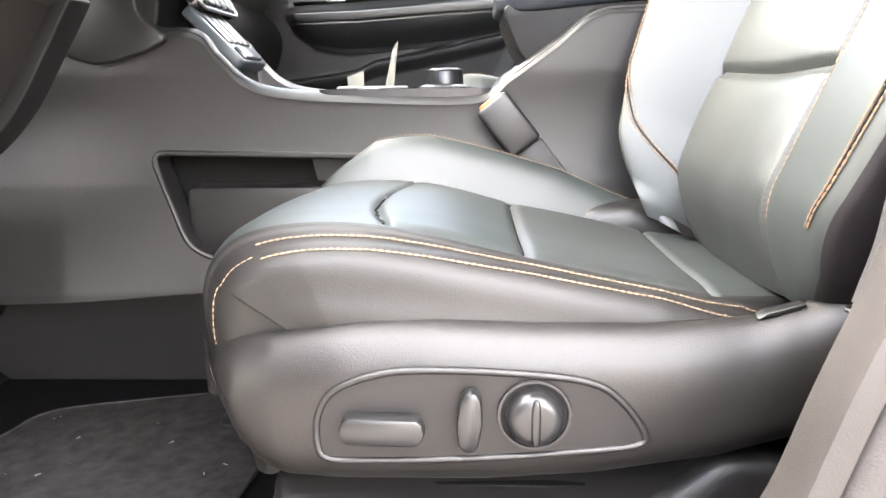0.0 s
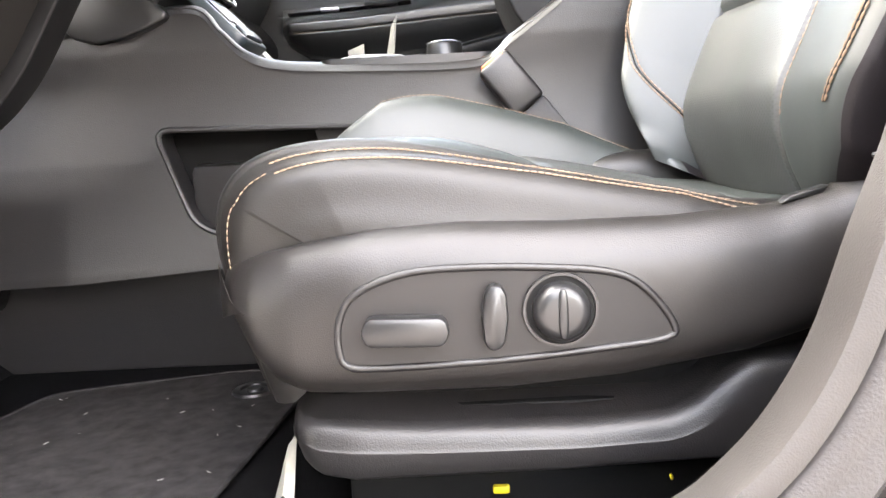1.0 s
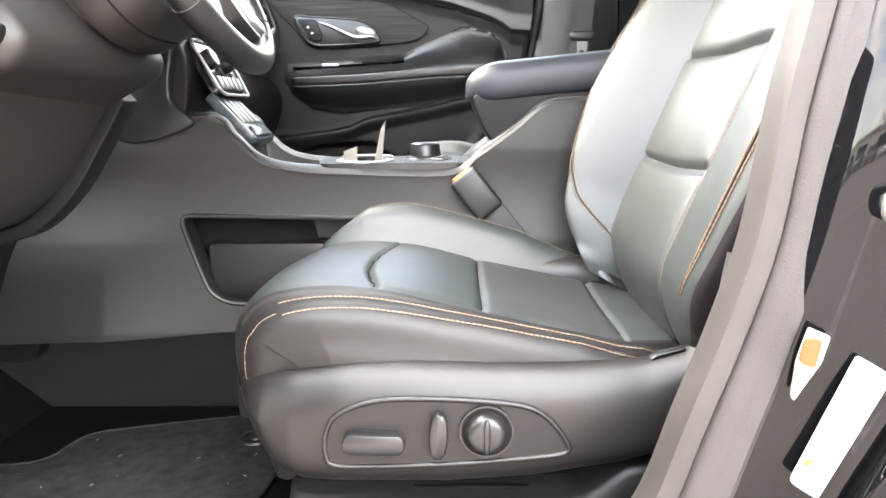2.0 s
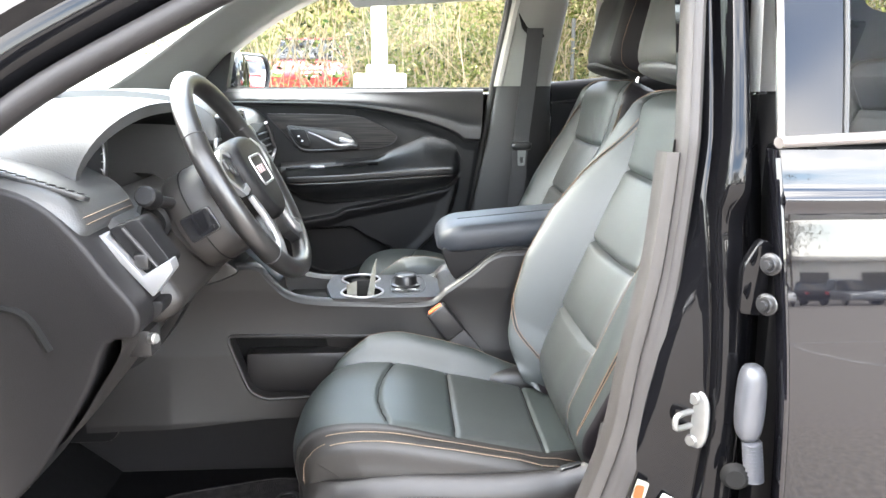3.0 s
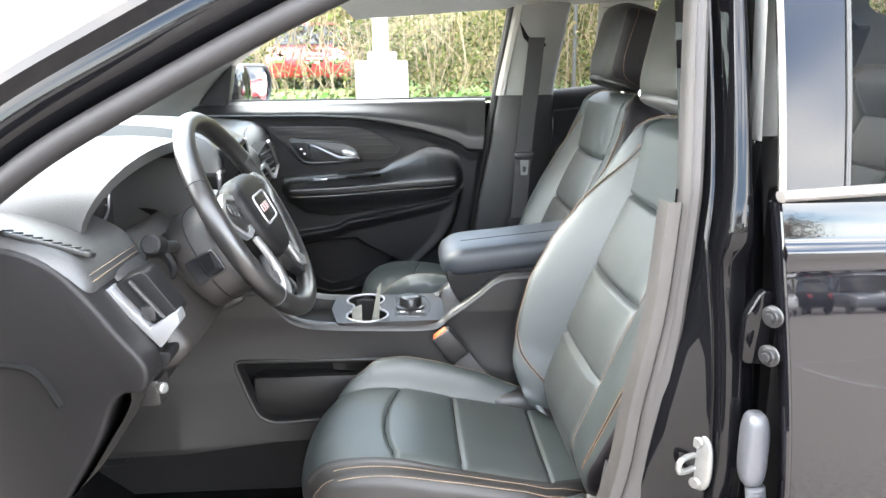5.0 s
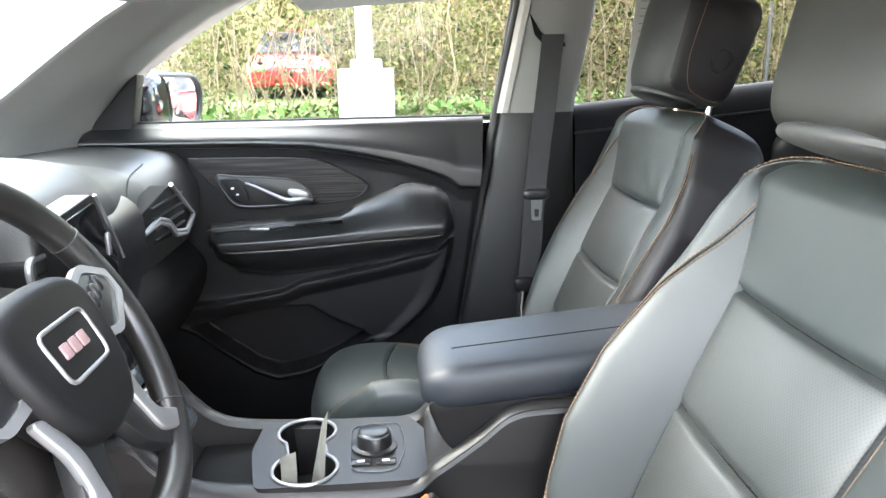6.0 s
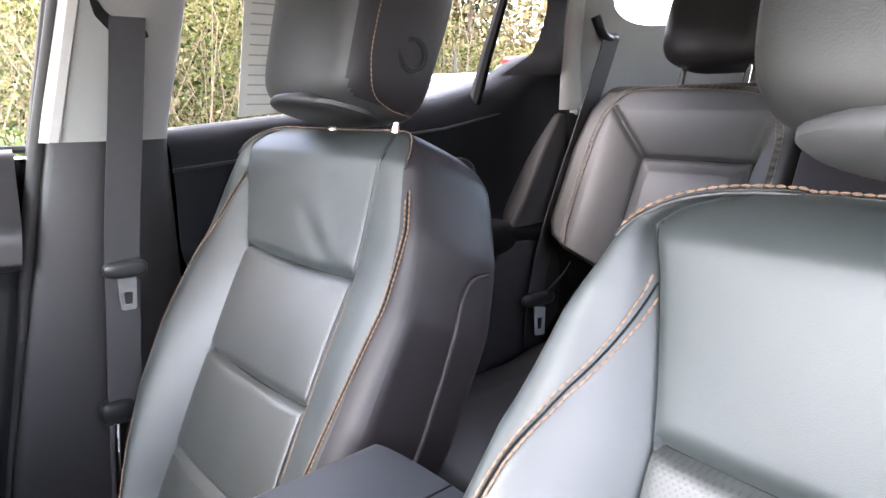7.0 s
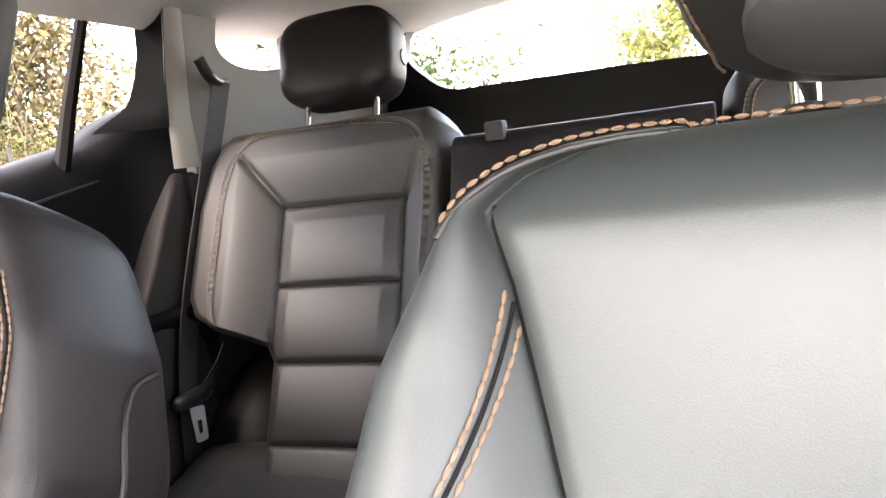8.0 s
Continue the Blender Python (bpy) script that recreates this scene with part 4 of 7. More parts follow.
part("inner_panel", block(0.50, 1.5, 0.44, 0.50, 0.45, 1.19, 0.01), PLASTIC_SOFT, rd)
part("belt_moulding", tube([(x, door_y(x, 1.2) - 0.004 + 0.0 * x, 1.199 + 0.05 * (x - 0.46)) for x in np.linspace(0.452, 1.5, 30)], 0.0125, n=14, flat=0.55), CHROME_TRIM, rd, "brushed metal belt moulding")
wy = lambda z: side_y(z) + 0.004
part("pillar_cover", skin([[(x, wy(z) + (0.012 if k in (0, 3) else 0), z) for k, x in enumerate((fx(z) + 0.006, fx(z) + 0.011, w1 - 0.004, w1))] for z, w1 in ((1.20, 0.537), (1.3, 0.543), (1.42, 0.551), (1.56, 0.559))]), PILLAR_FILM, rd, "glossy black pillar cover")
part("frame_moulding", tube([(fx(z) + 0.004, wy(z) - 0.004, z) for z in np.linspace(1.195, 1.57, 16)], 0.0042, n=10), CHROME_TRIM, rd)
part("divider_seal", tube([(key(z, (1.20, 1.42, 1.56), (0.539, 0.553, 0.561)), wy(z) + 0.003, z) for z in np.linspace(1.2, 1.57, 16)], 0.0035, n=8), RUBBER, rd)
part("window", skin([[(x, wy(z) + 0.006, z) for x in np.linspace(0.52, 1.35, 12)] for z in np.linspace(1.19, 1.57, 8)]), PRIVACY, rd, "dark tinted window glass").visible_shadow = False
part("rear_frame", block(1.33, 1.56, 0.40, 0.46, 1.2, 1.6, 0.01), GLOSS_BLACK, rd)
part("sheet_edge", tube([(fx(z) + 0.001, door_y(fx(z), z) + 0.004, z) for z in np.linspace(0.42, 1.18, 24)], 0.004, n=8), PAINT, rd)

# front door, driver side (wide open)
fd = thing("front_door", (-0.565, 0.37, 0.42), "open black front door with streaked wood trim and seat memory switches", "car door")
ang = radians(70.5)
du, dn = np.array((math.cos(ang), -math.sin(ang))), np.array((math.sin(ang), math.cos(ang)))


def on_door(c):
    """From the door's own measures (along, inward, up) to the place."""
    p = np.array((-0.565, 0.37)) + du * c[0] + dn * c[1]
    return Vector((p[0], p[1], c[2]))


outer = lambda z: key(z, (0.4, 0.9, 1.13, 1.2), (0.05, -0.02, -0.01, 0.02))
part("outer_skin", bent(recalc(skin([[(x, outer(z), z) for x in np.linspace(0.0, 0.98, 10)] for z in np.linspace(0.42, 1.2, 14)])), on_door), PAINT, fd)
prof = [(0.045, 0.45), (0.06, 0.50), (0.075, 0.62), (0.08, 0.78), (0.095, 0.86), (0.11, 0.88), (0.122, 0.905), (0.12, 0.93), (0.105, 0.95), (0.09, 0.97), (0.084, 1.05), (0.086, 1.13), (0.105, 1.165), (0.135, 1.19), (0.142, 1.215), (0.13, 1.235), (0.10, 1.243), (0.03, 1.23)]
pr = spline(prof, 4)
rows = []
for x in 0.36 + 0.625 * np.linspace(0, 1, 32) ** 1.6:
    k = 1 - 0.22 * math.exp(-(x - 0.36) / 0.014)
    rows.append([(x, 0.03 + (q - 0.03) * k, z) for q, z in pr])
part("door_trim", bent(recalc(skin(rows)), on_door), DOOR_TRIM, fd, "charcoal inner door trim")
part("door_end", bent(recalc((lambda e: ([(0.985, q, z) for q, z in e] + [(0.985, -0.01, 1.22), (0.985, -0.01, 0.45)], [tuple(range(len(e) + 2))]))(pr)), on_door), PAINT, fd)
part("trim_end", bent(recalc((lambda e: ([(0.36, 0.03 + (q - 0.03) * 0.78, z) for q, z in e] + [(0.36, 0.0, 1.22), (0.36, 0.0, 0.45)], [tuple(range(len(e) + 2))]))(pr)), on_door), DOOR_TRIM, fd)
wood_o = rounded([(0.368, 1.03), (0.372, 1.125), (0.60, 1.15), (0.80, 1.12), (0.90, 1.06), (0.80, 0.98), (0.372, 0.98)], 0.02)
part("wood_trim", bent(slab(wood_o, "y", 0.07, 0.098, 0.004), on_door), WOOD_DARK, fd, "dark streaked wood door trim")
part("switch_plate", bent(slab(rounded([(0.39, 1.055), (0.395, 1.105), (0.48, 1.105), (0.485, 1.055)], 0.008), "y", 0.09, 0.102, 0.003), on_door), SATIN_BLACK, fd)
for i in range(4):
    x = 0.399 + i * 0.020
    part("memory_button", bent(slab(rounded([(x, 1.062), (x, 1.098), (x + 0.018, 1.098), (x + 0.018, 1.062)], 0.004), "y", 0.098, 0.1055, 0.002), on_door), SATIN_BLACK, fd)
    part("button_mark", bent(slab([(x + 0.006, 1.074), (x + 0.006, 1.086), (x + 0.012, 1.086), (x + 0.012, 1.074)], "y", 0.1052, 0.1061, 0), on_door), WHITE_MARK, fd)
part("plate_rim", bent(recalc(tube([(p[0], 0.102, p[1]) for p in rounded([(0.385, 1.05), (0.39, 1.11), (0.485, 1.11), (0.49, 1.05)], 0.01)], 0.0018, closed=True, n=8)), on_door), SILVER, fd)
part("wood_rim", bent(recalc(tube([(p[0], 0.098, p[1]) for p in wood_o], 0.0009, closed=True, n=6)), on_door), SILVER, fd)
part("pull_handle", bent(recalc(tube(spline([(0.33, 0.09, 0.99), (0.35, 0.112, 1.0), (0.44, 0.12, 0.995), (0.54, 0.115, 0.985), (0.60, 0.10, 0.97)], 6), 0.0055, n=12)), on_door), SILVER, fd, "satin silver pull handle")
part("mirror_sail", bent(slab(rounded([(0.375, 1.225), (0.375, 1.245), (0.40, 1.262), (0.47, 1.262), (0.50, 1.225)], 0.008), "y", 0.075, 0.118, 0.006), on_door), DEEP_BLACK, fd)
part("window_glass", bent(block(0.12, 0.96, 0.05, 0.055, 1.0, 1.20, 0), on_door), GLASS, fd)

# passenger door
pd = thing("passenger_door", (-0.15, 1.88, 0.42), "closed passenger door with black trim, wood inlay and padded armrest", "car door")
smooth = lambda t: min(1.0, max(0.0, t)) ** 2 * (3 - 2 * min(1.0, max(0.0, t)))
crest_z = lambda x: key(x, (-0.62, -0.246, -0.123, -0.036, 0.064, 0.14, 0.185, 0.206, 0.27), (1.199, 1.193, 1.186, 1.173, 1.151, 1.126, 1.106, 1.088, 1.084))
arm_top = lambda x: key(x, (-0.36, -0.257, -0.118, -0.067, -0.015, 0.049, 0.081, 0.107, 0.151, 0.179, 0.189, 0.2), (1.012, 1.018, 1.028, 1.034, 1.060, 1.090, 1.104, 1.106, 1.097, 1.079, 1.053, 1.03))
arm_front = lambda x: key(x, (-0.36, -0.19, 0.0, 0.172, 0.2), (0.984, 0.989, 1.002, 1.010, 1.012))
arm_low = lambda x: key(x, (-0.36, -0.348, -0.30, -0.225, -0.136, 0.057, 0.15, 0.19), (0.97, 0.949, 0.922, 0.910, 0.915, 0.932, 0.952, 0.99))
pocket_z = lambda x: key(x, (-0.62, -0.46, -0.424, -0.334, -0.244, -0.205, -0.165, -0.074, 0.056, 0.148, 0.187, 0.2), (0.90, 0.851, 0.838, 0.845, 0.857, 0.864, 0.883, 0.900, 0.926, 0.946, 0.972, 0.98))
door_rear = spline([(0.27, 1.25), (0.255, 1.10), (0.238, 0.97), (0.205, 0.78), (0.15, 0.45)], 6)[::-1]
rear_x = lambda z: key(z, door_rear[:, 1], door_rear[:, 0])
pocket_edge = spline([(0.15, 0.45), (0.035, 0.70), (0.071, 0.756), (0.111, 0.794), (0.152, 0.847), (0.176, 0.915), (0.187, 0.974), (0.195, 1.05), (0.20, 1.25)], 6)
pocket_rear = lambda z: key(z, pocket_edge[:, 1], pocket_edge[:, 0])
mouth_top = lambda x: key(x, (-0.47, -0.414, -0.363, -0.272, -0.207, -0.149, -0.093, -0.028, 0.0), (0.77, 0.785, 0.800, 0.819, 0.823, 0.825, 0.788, 0.758, 0.74))
mouth_low = lambda x: key(x, (-0.47, -0.414, -0.342, -0.281, -0.23, -0.164, -0.097, -0.02, 0.0), (0.80, 0.778, 0.720, 0.675, 0.655, 0.666, 0.694, 0.735, 0.75))


def door_face(x, z):
    """How far the passenger door's trim stands inward of its back plane, and which piece it is."""
    c, at, af, al, pz, xr = crest_z(x), arm_top(x), arm_front(x), arm_low(x), pocket_z(x), rear_x(z)
    if z > c:
        t = (z - c) / (1.246 - c)
        return 0.034 + 0.012 * smooth((z - c) / 0.012) - 0.060 * smooth((t - 0.25) / 0.75) - 0.02 * max(0, (z - 1.238) / 0.009), "belt_pad"
    d, nm = 0.024 + 0.016 * smooth(1 - (c - z) / 0.03) * 0.4, "door_trim"
    ends = smooth((x + 0.368) / 0.035) * smooth((0.196 - x) / 0.03)
    if x > -0.368 and x < 0.196 and al - 0.01 < z < at:
        if z >= af:
            t = (at - z) / max(0.008, at - af)
            lift = 0.052 * smooth(t * 0.55 + 0.45 * t * t)
        else:
            u = (af - z) / max(0.01, af - al)
            lift = 0.052 - 0.046 * min(1, u) ** 2.2 - 0.004 * math.exp(-((z - af + 0.019) / 0.0018) ** 2)
            if u > 1:
                lift = 0.006 * (1 - (u - 1) * 5)
        d += max(0.0, lift) * ends
        nm = "armrest" if ends > 0.05 else nm
        d -= 0.003 * math.exp(-((z - at) / 0.0025) ** 2)
    if z < pz + 0.004 and x < pocket_rear(z) + 0.004:
        e = min(pz - z, (pocket_rear(z) - x) * 0.8)
        d += 0.020 * smooth((e + 0.004) / 0.010) - 0.010 * smooth((e - 0.010) / 0.03)
        if e > 0:
            nm = "map_pocket"
        if -0.46 < x < -0.005:
            m = min(mouth_top(x) - z, z - mouth_low(x))
            d -= 0.055 * smooth((m + 0.002) / 0.012)
            d += 0.006 * math.exp(-((z - mouth_low(x) + 0.006) / 0.006) ** 2)
    d -= 0.006 * smooth(1 - (xr - x) / 0.012)
    return d, nm


def door_lines(x):
    """Heights of one column of the door's surface, closest where it turns."""
    af = arm_front(x)
    stops = ((0.45, 1), (0.63, 8), (pocket_z(x) - 0.03, 84), (pocket_z(x) + 0.004, 14), (arm_low(x) - 0.01, 6), (arm_low(x), 4), (af - 0.026, 12), (af - 0.013, 12), (af, 8), (arm_top(x), 24), (crest_z(x) - 0.001, 14), (crest_z(x) + 0.013, 8), (1.247, 22))
    zs_ = [stops[0][0]]
    for z, n in stops[1:]:
        z = max(z, zs_[-1] + 0.0005 * n)
        zs_ += list(np.linspace(zs_[-1], z, n + 1)[1:])
    return zs_


gx = np.linspace(0, 1, 170)
columns = []
for u in gx:
    zs_ = door_lines(-0.62 + (rear_x(1.0) + 0.62) * u)
    for _ in range(2):
        xs_ = [-0.62 + (rear_x(z) + 0.62) * u for z in zs_]
        zs_ = [door_lines(x)[i] for i, x in enumerate(xs_)] if u > 0.9 else zs_
    columns.append(list(zip(xs_, zs_)))
gz = range(len(columns[0]))
verts, names = [], []
for i in gz:
    for col_ in columns:
        x, z = col_[i]
        d, nm = door_face(x, z)
        verts.append((x, 1.853 - d, z))
        names.append(nm)
pieces = {"door_trim": [], "belt_pad": [], "armrest": [], "map_pocket": []}
for i in range(len(gz) - 1):
    for j in range(len(gx) - 1):
        k = i * len(gx) + j
        pieces[names[k]].append((k, k + 1, k + 1 + len(gx), k + len(gx)))


def used_only(verts, faces):
    """The faces with just the points that they use."""
    ids = sorted({i for f in faces for i in f})
    at_ = {q: k for k, q in enumerate(ids)}
    return [verts[i] for i in ids], [tuple(at_[i] for i in f) for f in faces]


part("door_trim", used_only(verts, pieces["door_trim"]), NAVY_TRIM, pd, "black soft door trim", 50)
part("belt_pad", used_only(verts, pieces["belt_pad"]), PAD_SKIN, pd, "soft grained belt pad below the window", 50)
armp = part("armrest", used_only(verts, pieces["armrest"]), PAD_SKIN, pd, "padded black door armrest", 50)
part("map_pocket", used_only(verts, pieces["map_pocket"]), PLASTIC_SOFT, pd, "black door map pocket panel", 50)
part("trim_return", recalc(skin([[(rear_x(z) + q * 0.004, 1.853 - door_face(rear_x(z), z)[0] + q * 0.06, z) for q in (0, 1)] for z in np.linspace(0.45, 1.247, 40)])), NAVY_TRIM, pd)
part("pad_joint", tube([(x, 1.853 - 0.0385, crest_z(x) + 0.0005) for x in np.linspace(-0.61, 0.206, 60)], 0.0016, n=6), DEEP_BLACK, pd)
part("pad_joint", tube([(x, 1.853 - 0.034, 1.0865) for x in np.linspace(0.206, 0.256, 6)], 0.0014, n=6), DEEP_BLACK, pd)
wood_p = spline([(-0.388, 1.168), (-0.369, 1.173), (-0.25, 1.172), (-0.129, 1.167), (-0.074, 1.149), (-0.013, 1.116), (-0.003, 1.100), (-0.03, 1.078), (-0.10, 1.068), (-0.20, 1.062), (-0.29, 1.064), (-0.335, 1.108)], 5, True)
part("wood_trim", slab([tuple(p) for p in wood_p], "y", 1.812, 1.835, 0.005), WOOD, pd, "dark streaked wood inlay")
part("wood_border", tube([(p[0], 1.8135, p[1]) for p in wood_p], 0.0016, True, 6), SATIN_BLACK, pd)
bez = spline([(-0.331, 1.134), (-0.29, 1.1335), (-0.22, 1.129), (-0.163, 1.121), (-0.133, 1.101), (-0.120, 1.076), (-0.141, 1.069), (-0.21, 1.066), (-0.279, 1.066), (-0.308, 1.084)], 5, True)
part("handle_bezel", slab([tuple(p) for p in bez], "y", 1.806, 1.822, 0.003), SATIN_BLACK, pd, "black handle recess")
part("bezel_lip", tube([(p[0], 1.806, p[1]) for p in bez], 0.0024, True, 8), SATIN_BLACK, pd)
part("lock_switch", slab(rounded([(-0.325, 1.129), (-0.278, 1.128), (-0.262, 1.085), (-0.272, 1.073), (-0.295, 1.080)], 0.008), "y", 1.799, 1.81, 0.003), PLASTIC_SOFT, pd)
for x, z in ((-0.297, 1.106), (-0.287, 1.092)):
    part("lock_mark", block(x - 0.003, x + 0.003, 1.7975, 1.8, z, z + 0.004, 0), WHITE_MARK, pd)
part("door_handle", recalc(tube(spline([(-0.268, 1.800, 1.119), (-0.246, 1.793, 1.112), (-0.215, 1.786, 1.098), (-0.185, 1.782, 1.084), (-0.165, 1.781, 1.081), (-0.140, 1.784, 1.083), (-0.124, 1.792, 1.078)], 6), [0.0022, 0.003, 0.0035, 0.005, 0.006, 0.005, 0.003], n=12)), SILVER, pd, "satin chrome inner door handle")
part("handle_grip", bent(pad((0, 0, 0), (0.024, 0.006, 0.0105), 2.6, 24, 12), lambda c: pose(-0.152, 1.786, 1.0945, 0, 14, 0) @ c), SILVER, pd, "bright rounded end of the handle")
part("stitching", stitches([(x, 1.853 - door_face(x, arm_front(x) - 0.0195)[0] - 0.001, arm_front(x) - 0.0195) for x in np.linspace(-0.33, 0.165, 60)], 0.007, 0.005, 0.0005), THREAD_PALE, armp)
part("switch_plate", bent(block(-0.34, -0.09, -0.009, 0.009, -0.0012, 0.0016, 0.001), lambda c: Vector((c.x, 1.800 + c.y, key(c.x, (-0.36, -0.09), (1.0075, 1.0205)) + c.z - c.y * 0.3))), SATIN_BLACK, armp)
part("window_switch", block(-0.265, -0.222, 1.788, 1.803, 1.011, 1.020, 0.003), SILVER, armp)
part("grip_slot", bent(block(-0.165, -0.06, -0.010, 0.010, -0.002, 0.005, 0.002), lambda c: Vector((c.x, 1.800 + c.y, key(c.x, (-0.165, -0.06), (1.018, 1.024)) + c.z - c.y * 0.3))), DEEP_BLACK, armp)
part("outer_panel", block(-0.66, 0.30, 1.90, 1.94, 0.42, 1.235, 0.01), PAINT, pd)
win = [(-0.60, 1.20), (-0.465, 1.365), (-0.215, 1.515), (0.05, 1.565), (0.335, 1.555), (0.30, 1.235)]
part("window", slab(win, "y", 1.905, 1.909, 0), GLASS, pd, "clear side window glass").visible_shadow = False
bend_w = lambda c: Vector((c.x, c.y - 0.28 * max(0, c.z - 1.22), c.z))
for o in pd.children:
    if o.name.startswith("window") and "switch" not in o.name:
        for v in o.data.vertices:
            w = v.co + ORIGIN[pd]
            v.co = bend_w(w) - ORIGIN[pd]
part("window_rubber", tube([bend_w(Vector((x, 1.897, z))) for x, z in ((0.296, 1.235), (0.32, 1.40), (0.342, 1.55))], 0.010, n=8), RUBBER, pd)
part("belt_rubber", tube([(x, 1.899, 1.246) for x in np.linspace(-0.55, 0.29, 10)], 0.006, n=8), RUBBER, pd)

# door mirror, passenger side
mir = thing("door_mirror", (-0.50, 2.05, 1.2), "black door mirror housing with mirror glass", "mirror")
part("housing", pad((-0.535, 2.075, 1.29), (0.05, 0.125, 0.078), 3.0, 32, 18), PAINT, mir)
mt = Matrix.Rotation(radians(-24), 4, "Z") @ Matrix.Rotation(radians(3.0), 4, "Y")
mo = rounded([(-0.105, -0.062), (0.10, -0.058), (0.115, 0.02), (0.09, 0.062), (-0.08, 0.066), (-0.11, 0.03)], 0.03, 5)
part("mirror_glass", bent(recalc(skin([[(0.004 - ((p[0] * r) ** 2 + (p[1] * r) ** 2) / 1.7, p[0] * r, p[1] * r) for p in mo] for r in np.linspace(0.02, 1, 12)], closed_u=True, cap=False)), lambda c: Matrix.Translation((-0.486, 2.075, 1.29)) @ mt @ c), MIRROR, mir)
part("glass_rim", bent(recalc(tube([(0.0, p[0], p[1]) for p in mo], 0.006, closed=True, n=8)), lambda c: Matrix.Translation((-0.486, 2.075, 1.29)) @ mt @ c), SATIN_BLACK, mir)
part("arm", block(-0.56, -0.50, 1.90, 2.0, 1.205, 1.24, 0.01), SATIN_BLACK, mir)

# rear door, passenger side
rp = thing("rear_passenger_door", (0.85, 1.86, 0.42), "closed rear passenger door with black trim and tinted window", "car door")
rows = []
for x in np.linspace(0.48, 1.31, 30):
    zt = key(x, (0.48, 1.02, 1.16, 1.248, 1.31), (1.268, 1.318, 1.350, 1.400, 1.415))
    rows.append([(x, y - 0.052 * max(0, (x - 1.19) / 0.12) ** 1.6, z) for y, z in spline([(1.83, 0.45), (1.84, 0.8), (1.838, 0.97), (1.80, 1.02), (1.80, 1.05), (1.842, 1.08), (1.848, zt - 0.09), (1.862, zt - 0.03), (1.885, zt - 0.004), (1.92, zt)], 4)])
part("door_trim", skin(rows), DARK_TRIM, rp, "black soft door trim")
part("trim_line", tube([(x, 1.853, key(x, (0.48, 1.02, 1.16), (1.268, 1.318, 1.345)) - 0.062) for x in np.linspace(0.48, 1.16, 20)], 0.003, n=8), SATIN_BLACK, rp)
part("armrest", pad((0.95, 1.83, 1.03), (0.24, 0.045, 0.045), 3, 28, 14), PLASTIC_SOFT, rp)
part("pull_cup", pad((1.02, 1.85, 1.15), (0.07, 0.015, 0.05), 3, 24, 10), SATIN_BLACK, rp)
part("window", skin([[(x, 1.905 - 0.28 * max(0, z - 1.22), z) for x in np.linspace(0.47, 1.36, 12)] for z in np.linspace(1.24, 1.60, 8)]), PRIVACY, rp, "dark tinted window glass").visible_shadow = False
part("window_divider", tube([(key(z, (1.33, 1.6), (1.108, 1.15)), 1.895 - 0.28 * max(0, z - 1.22), z) for z in (1.30, 1.4, 1.5, 1.6)], [0.014, 0.009], n=8), DEEP_BLACK, rp, "black window divider bar")
part("lock_pin", disc((1.118, 1.872, 1.335), (0, -0.3, 1), 0.012, 0.008, 0.014, 16, 0.002), CHROME, rp)
win_end = lambda z: key(z, (1.36, 1.385, 1.405, 1.44, 1.49, 1.53, 1.58, 1.64), (1.17, 1.215, 1.248, 1.262, 1.268, 1.260, 1.240, 1.205))
seal_edge = lambda z: (key(z, (1.20, 1.294, 1.36, 1.43, 1.56, 1.64), (1.285, 1.270, 1.258, 1.246, 1.232, 1.215)), 1.790 - 0.25 * max(0, z - 1.29))
rows = []
for z in np.linspace(1.36, 1.64, 24):
    a, b = (win_end(z), 1.902 - 0.28 * (z - 1.22)), seal_edge(z)
    rows.append([(a[0] + (b[0] - a[0]) * q + 0.012 * math.sin(math.pi * q), a[1] + (b[1] - a[1]) * q, z) for q in np.linspace(0, 1, 9)])
part("frame_rear", recalc(skin(rows)), FRAME_BLACK, rp, "black rear window frame")
part("outer_panel", block(0.46, 1.6, 1.90, 1.94, 0.42, 1.27, 0.01), PAINT, rp)
note = thing("window_sheet", (0.66, 1.85, 1.27), "white printed paper sheet taped inside the rear window", "paper")
part("sheet", bent(slab([(0.60, 1.285), (0.765, 1.30), (0.765, 1.56), (0.60, 1.56)], "y", 1.893, 1.8938, 0), lambda c: Vector((c.x, c.y - 0.28 * max(0, c.z - 1.22), c.z))), PAPER, note)
for i in range(16):
    z = 1.305 + i * 0.0155
    wd = 0.10 + 0.045 * math.sin(i * 2.1)
    part("print_line", bent(slab([(0.612, z), (0.612 + wd, z), (0.612 + wd, z + 0.0022), (0.612, z + 0.0022)], "y", 1.890, 1.8906, 0), lambda c: Vector((c.x, c.y - 0.28 * max(0, c.z - 1.22), c.z))), INK, note)

# ---- front seats ----
UP, FWD = np.array((0.415, 0.91)), np.array((-0.91, 0.415))
SEAM_ROWS = (0.145, 0.289, 0.442)


def back_half(h, outer=False, driver=False):
    """Half section of the backrest at height h along it: (sideways, forward) controls from the middle of the front to the middle of the back."""
    w = key(h, (-0.03, 0, 0.05, 0.12, 0.2, 0.3, 0.42, 0.5, 0.54, 0.56, 0.575, 0.59, 0.598, 0.603, 0.605), (0.125, 0.167, 0.194, 0.220, 0.245, 0.258, 0.258, 0.241, 0.222, 0.213, 0.204, 0.187, 0.168, 0.148, 0.13))
    b = key(h, (0, 0.05, 0.12, 0.2, 0.3, 0.43, 0.52, 0.56, 0.63), (0.058, 0.072, 0.085, 0.092, 0.082, 0.052, 0.030, 0.016, 0))
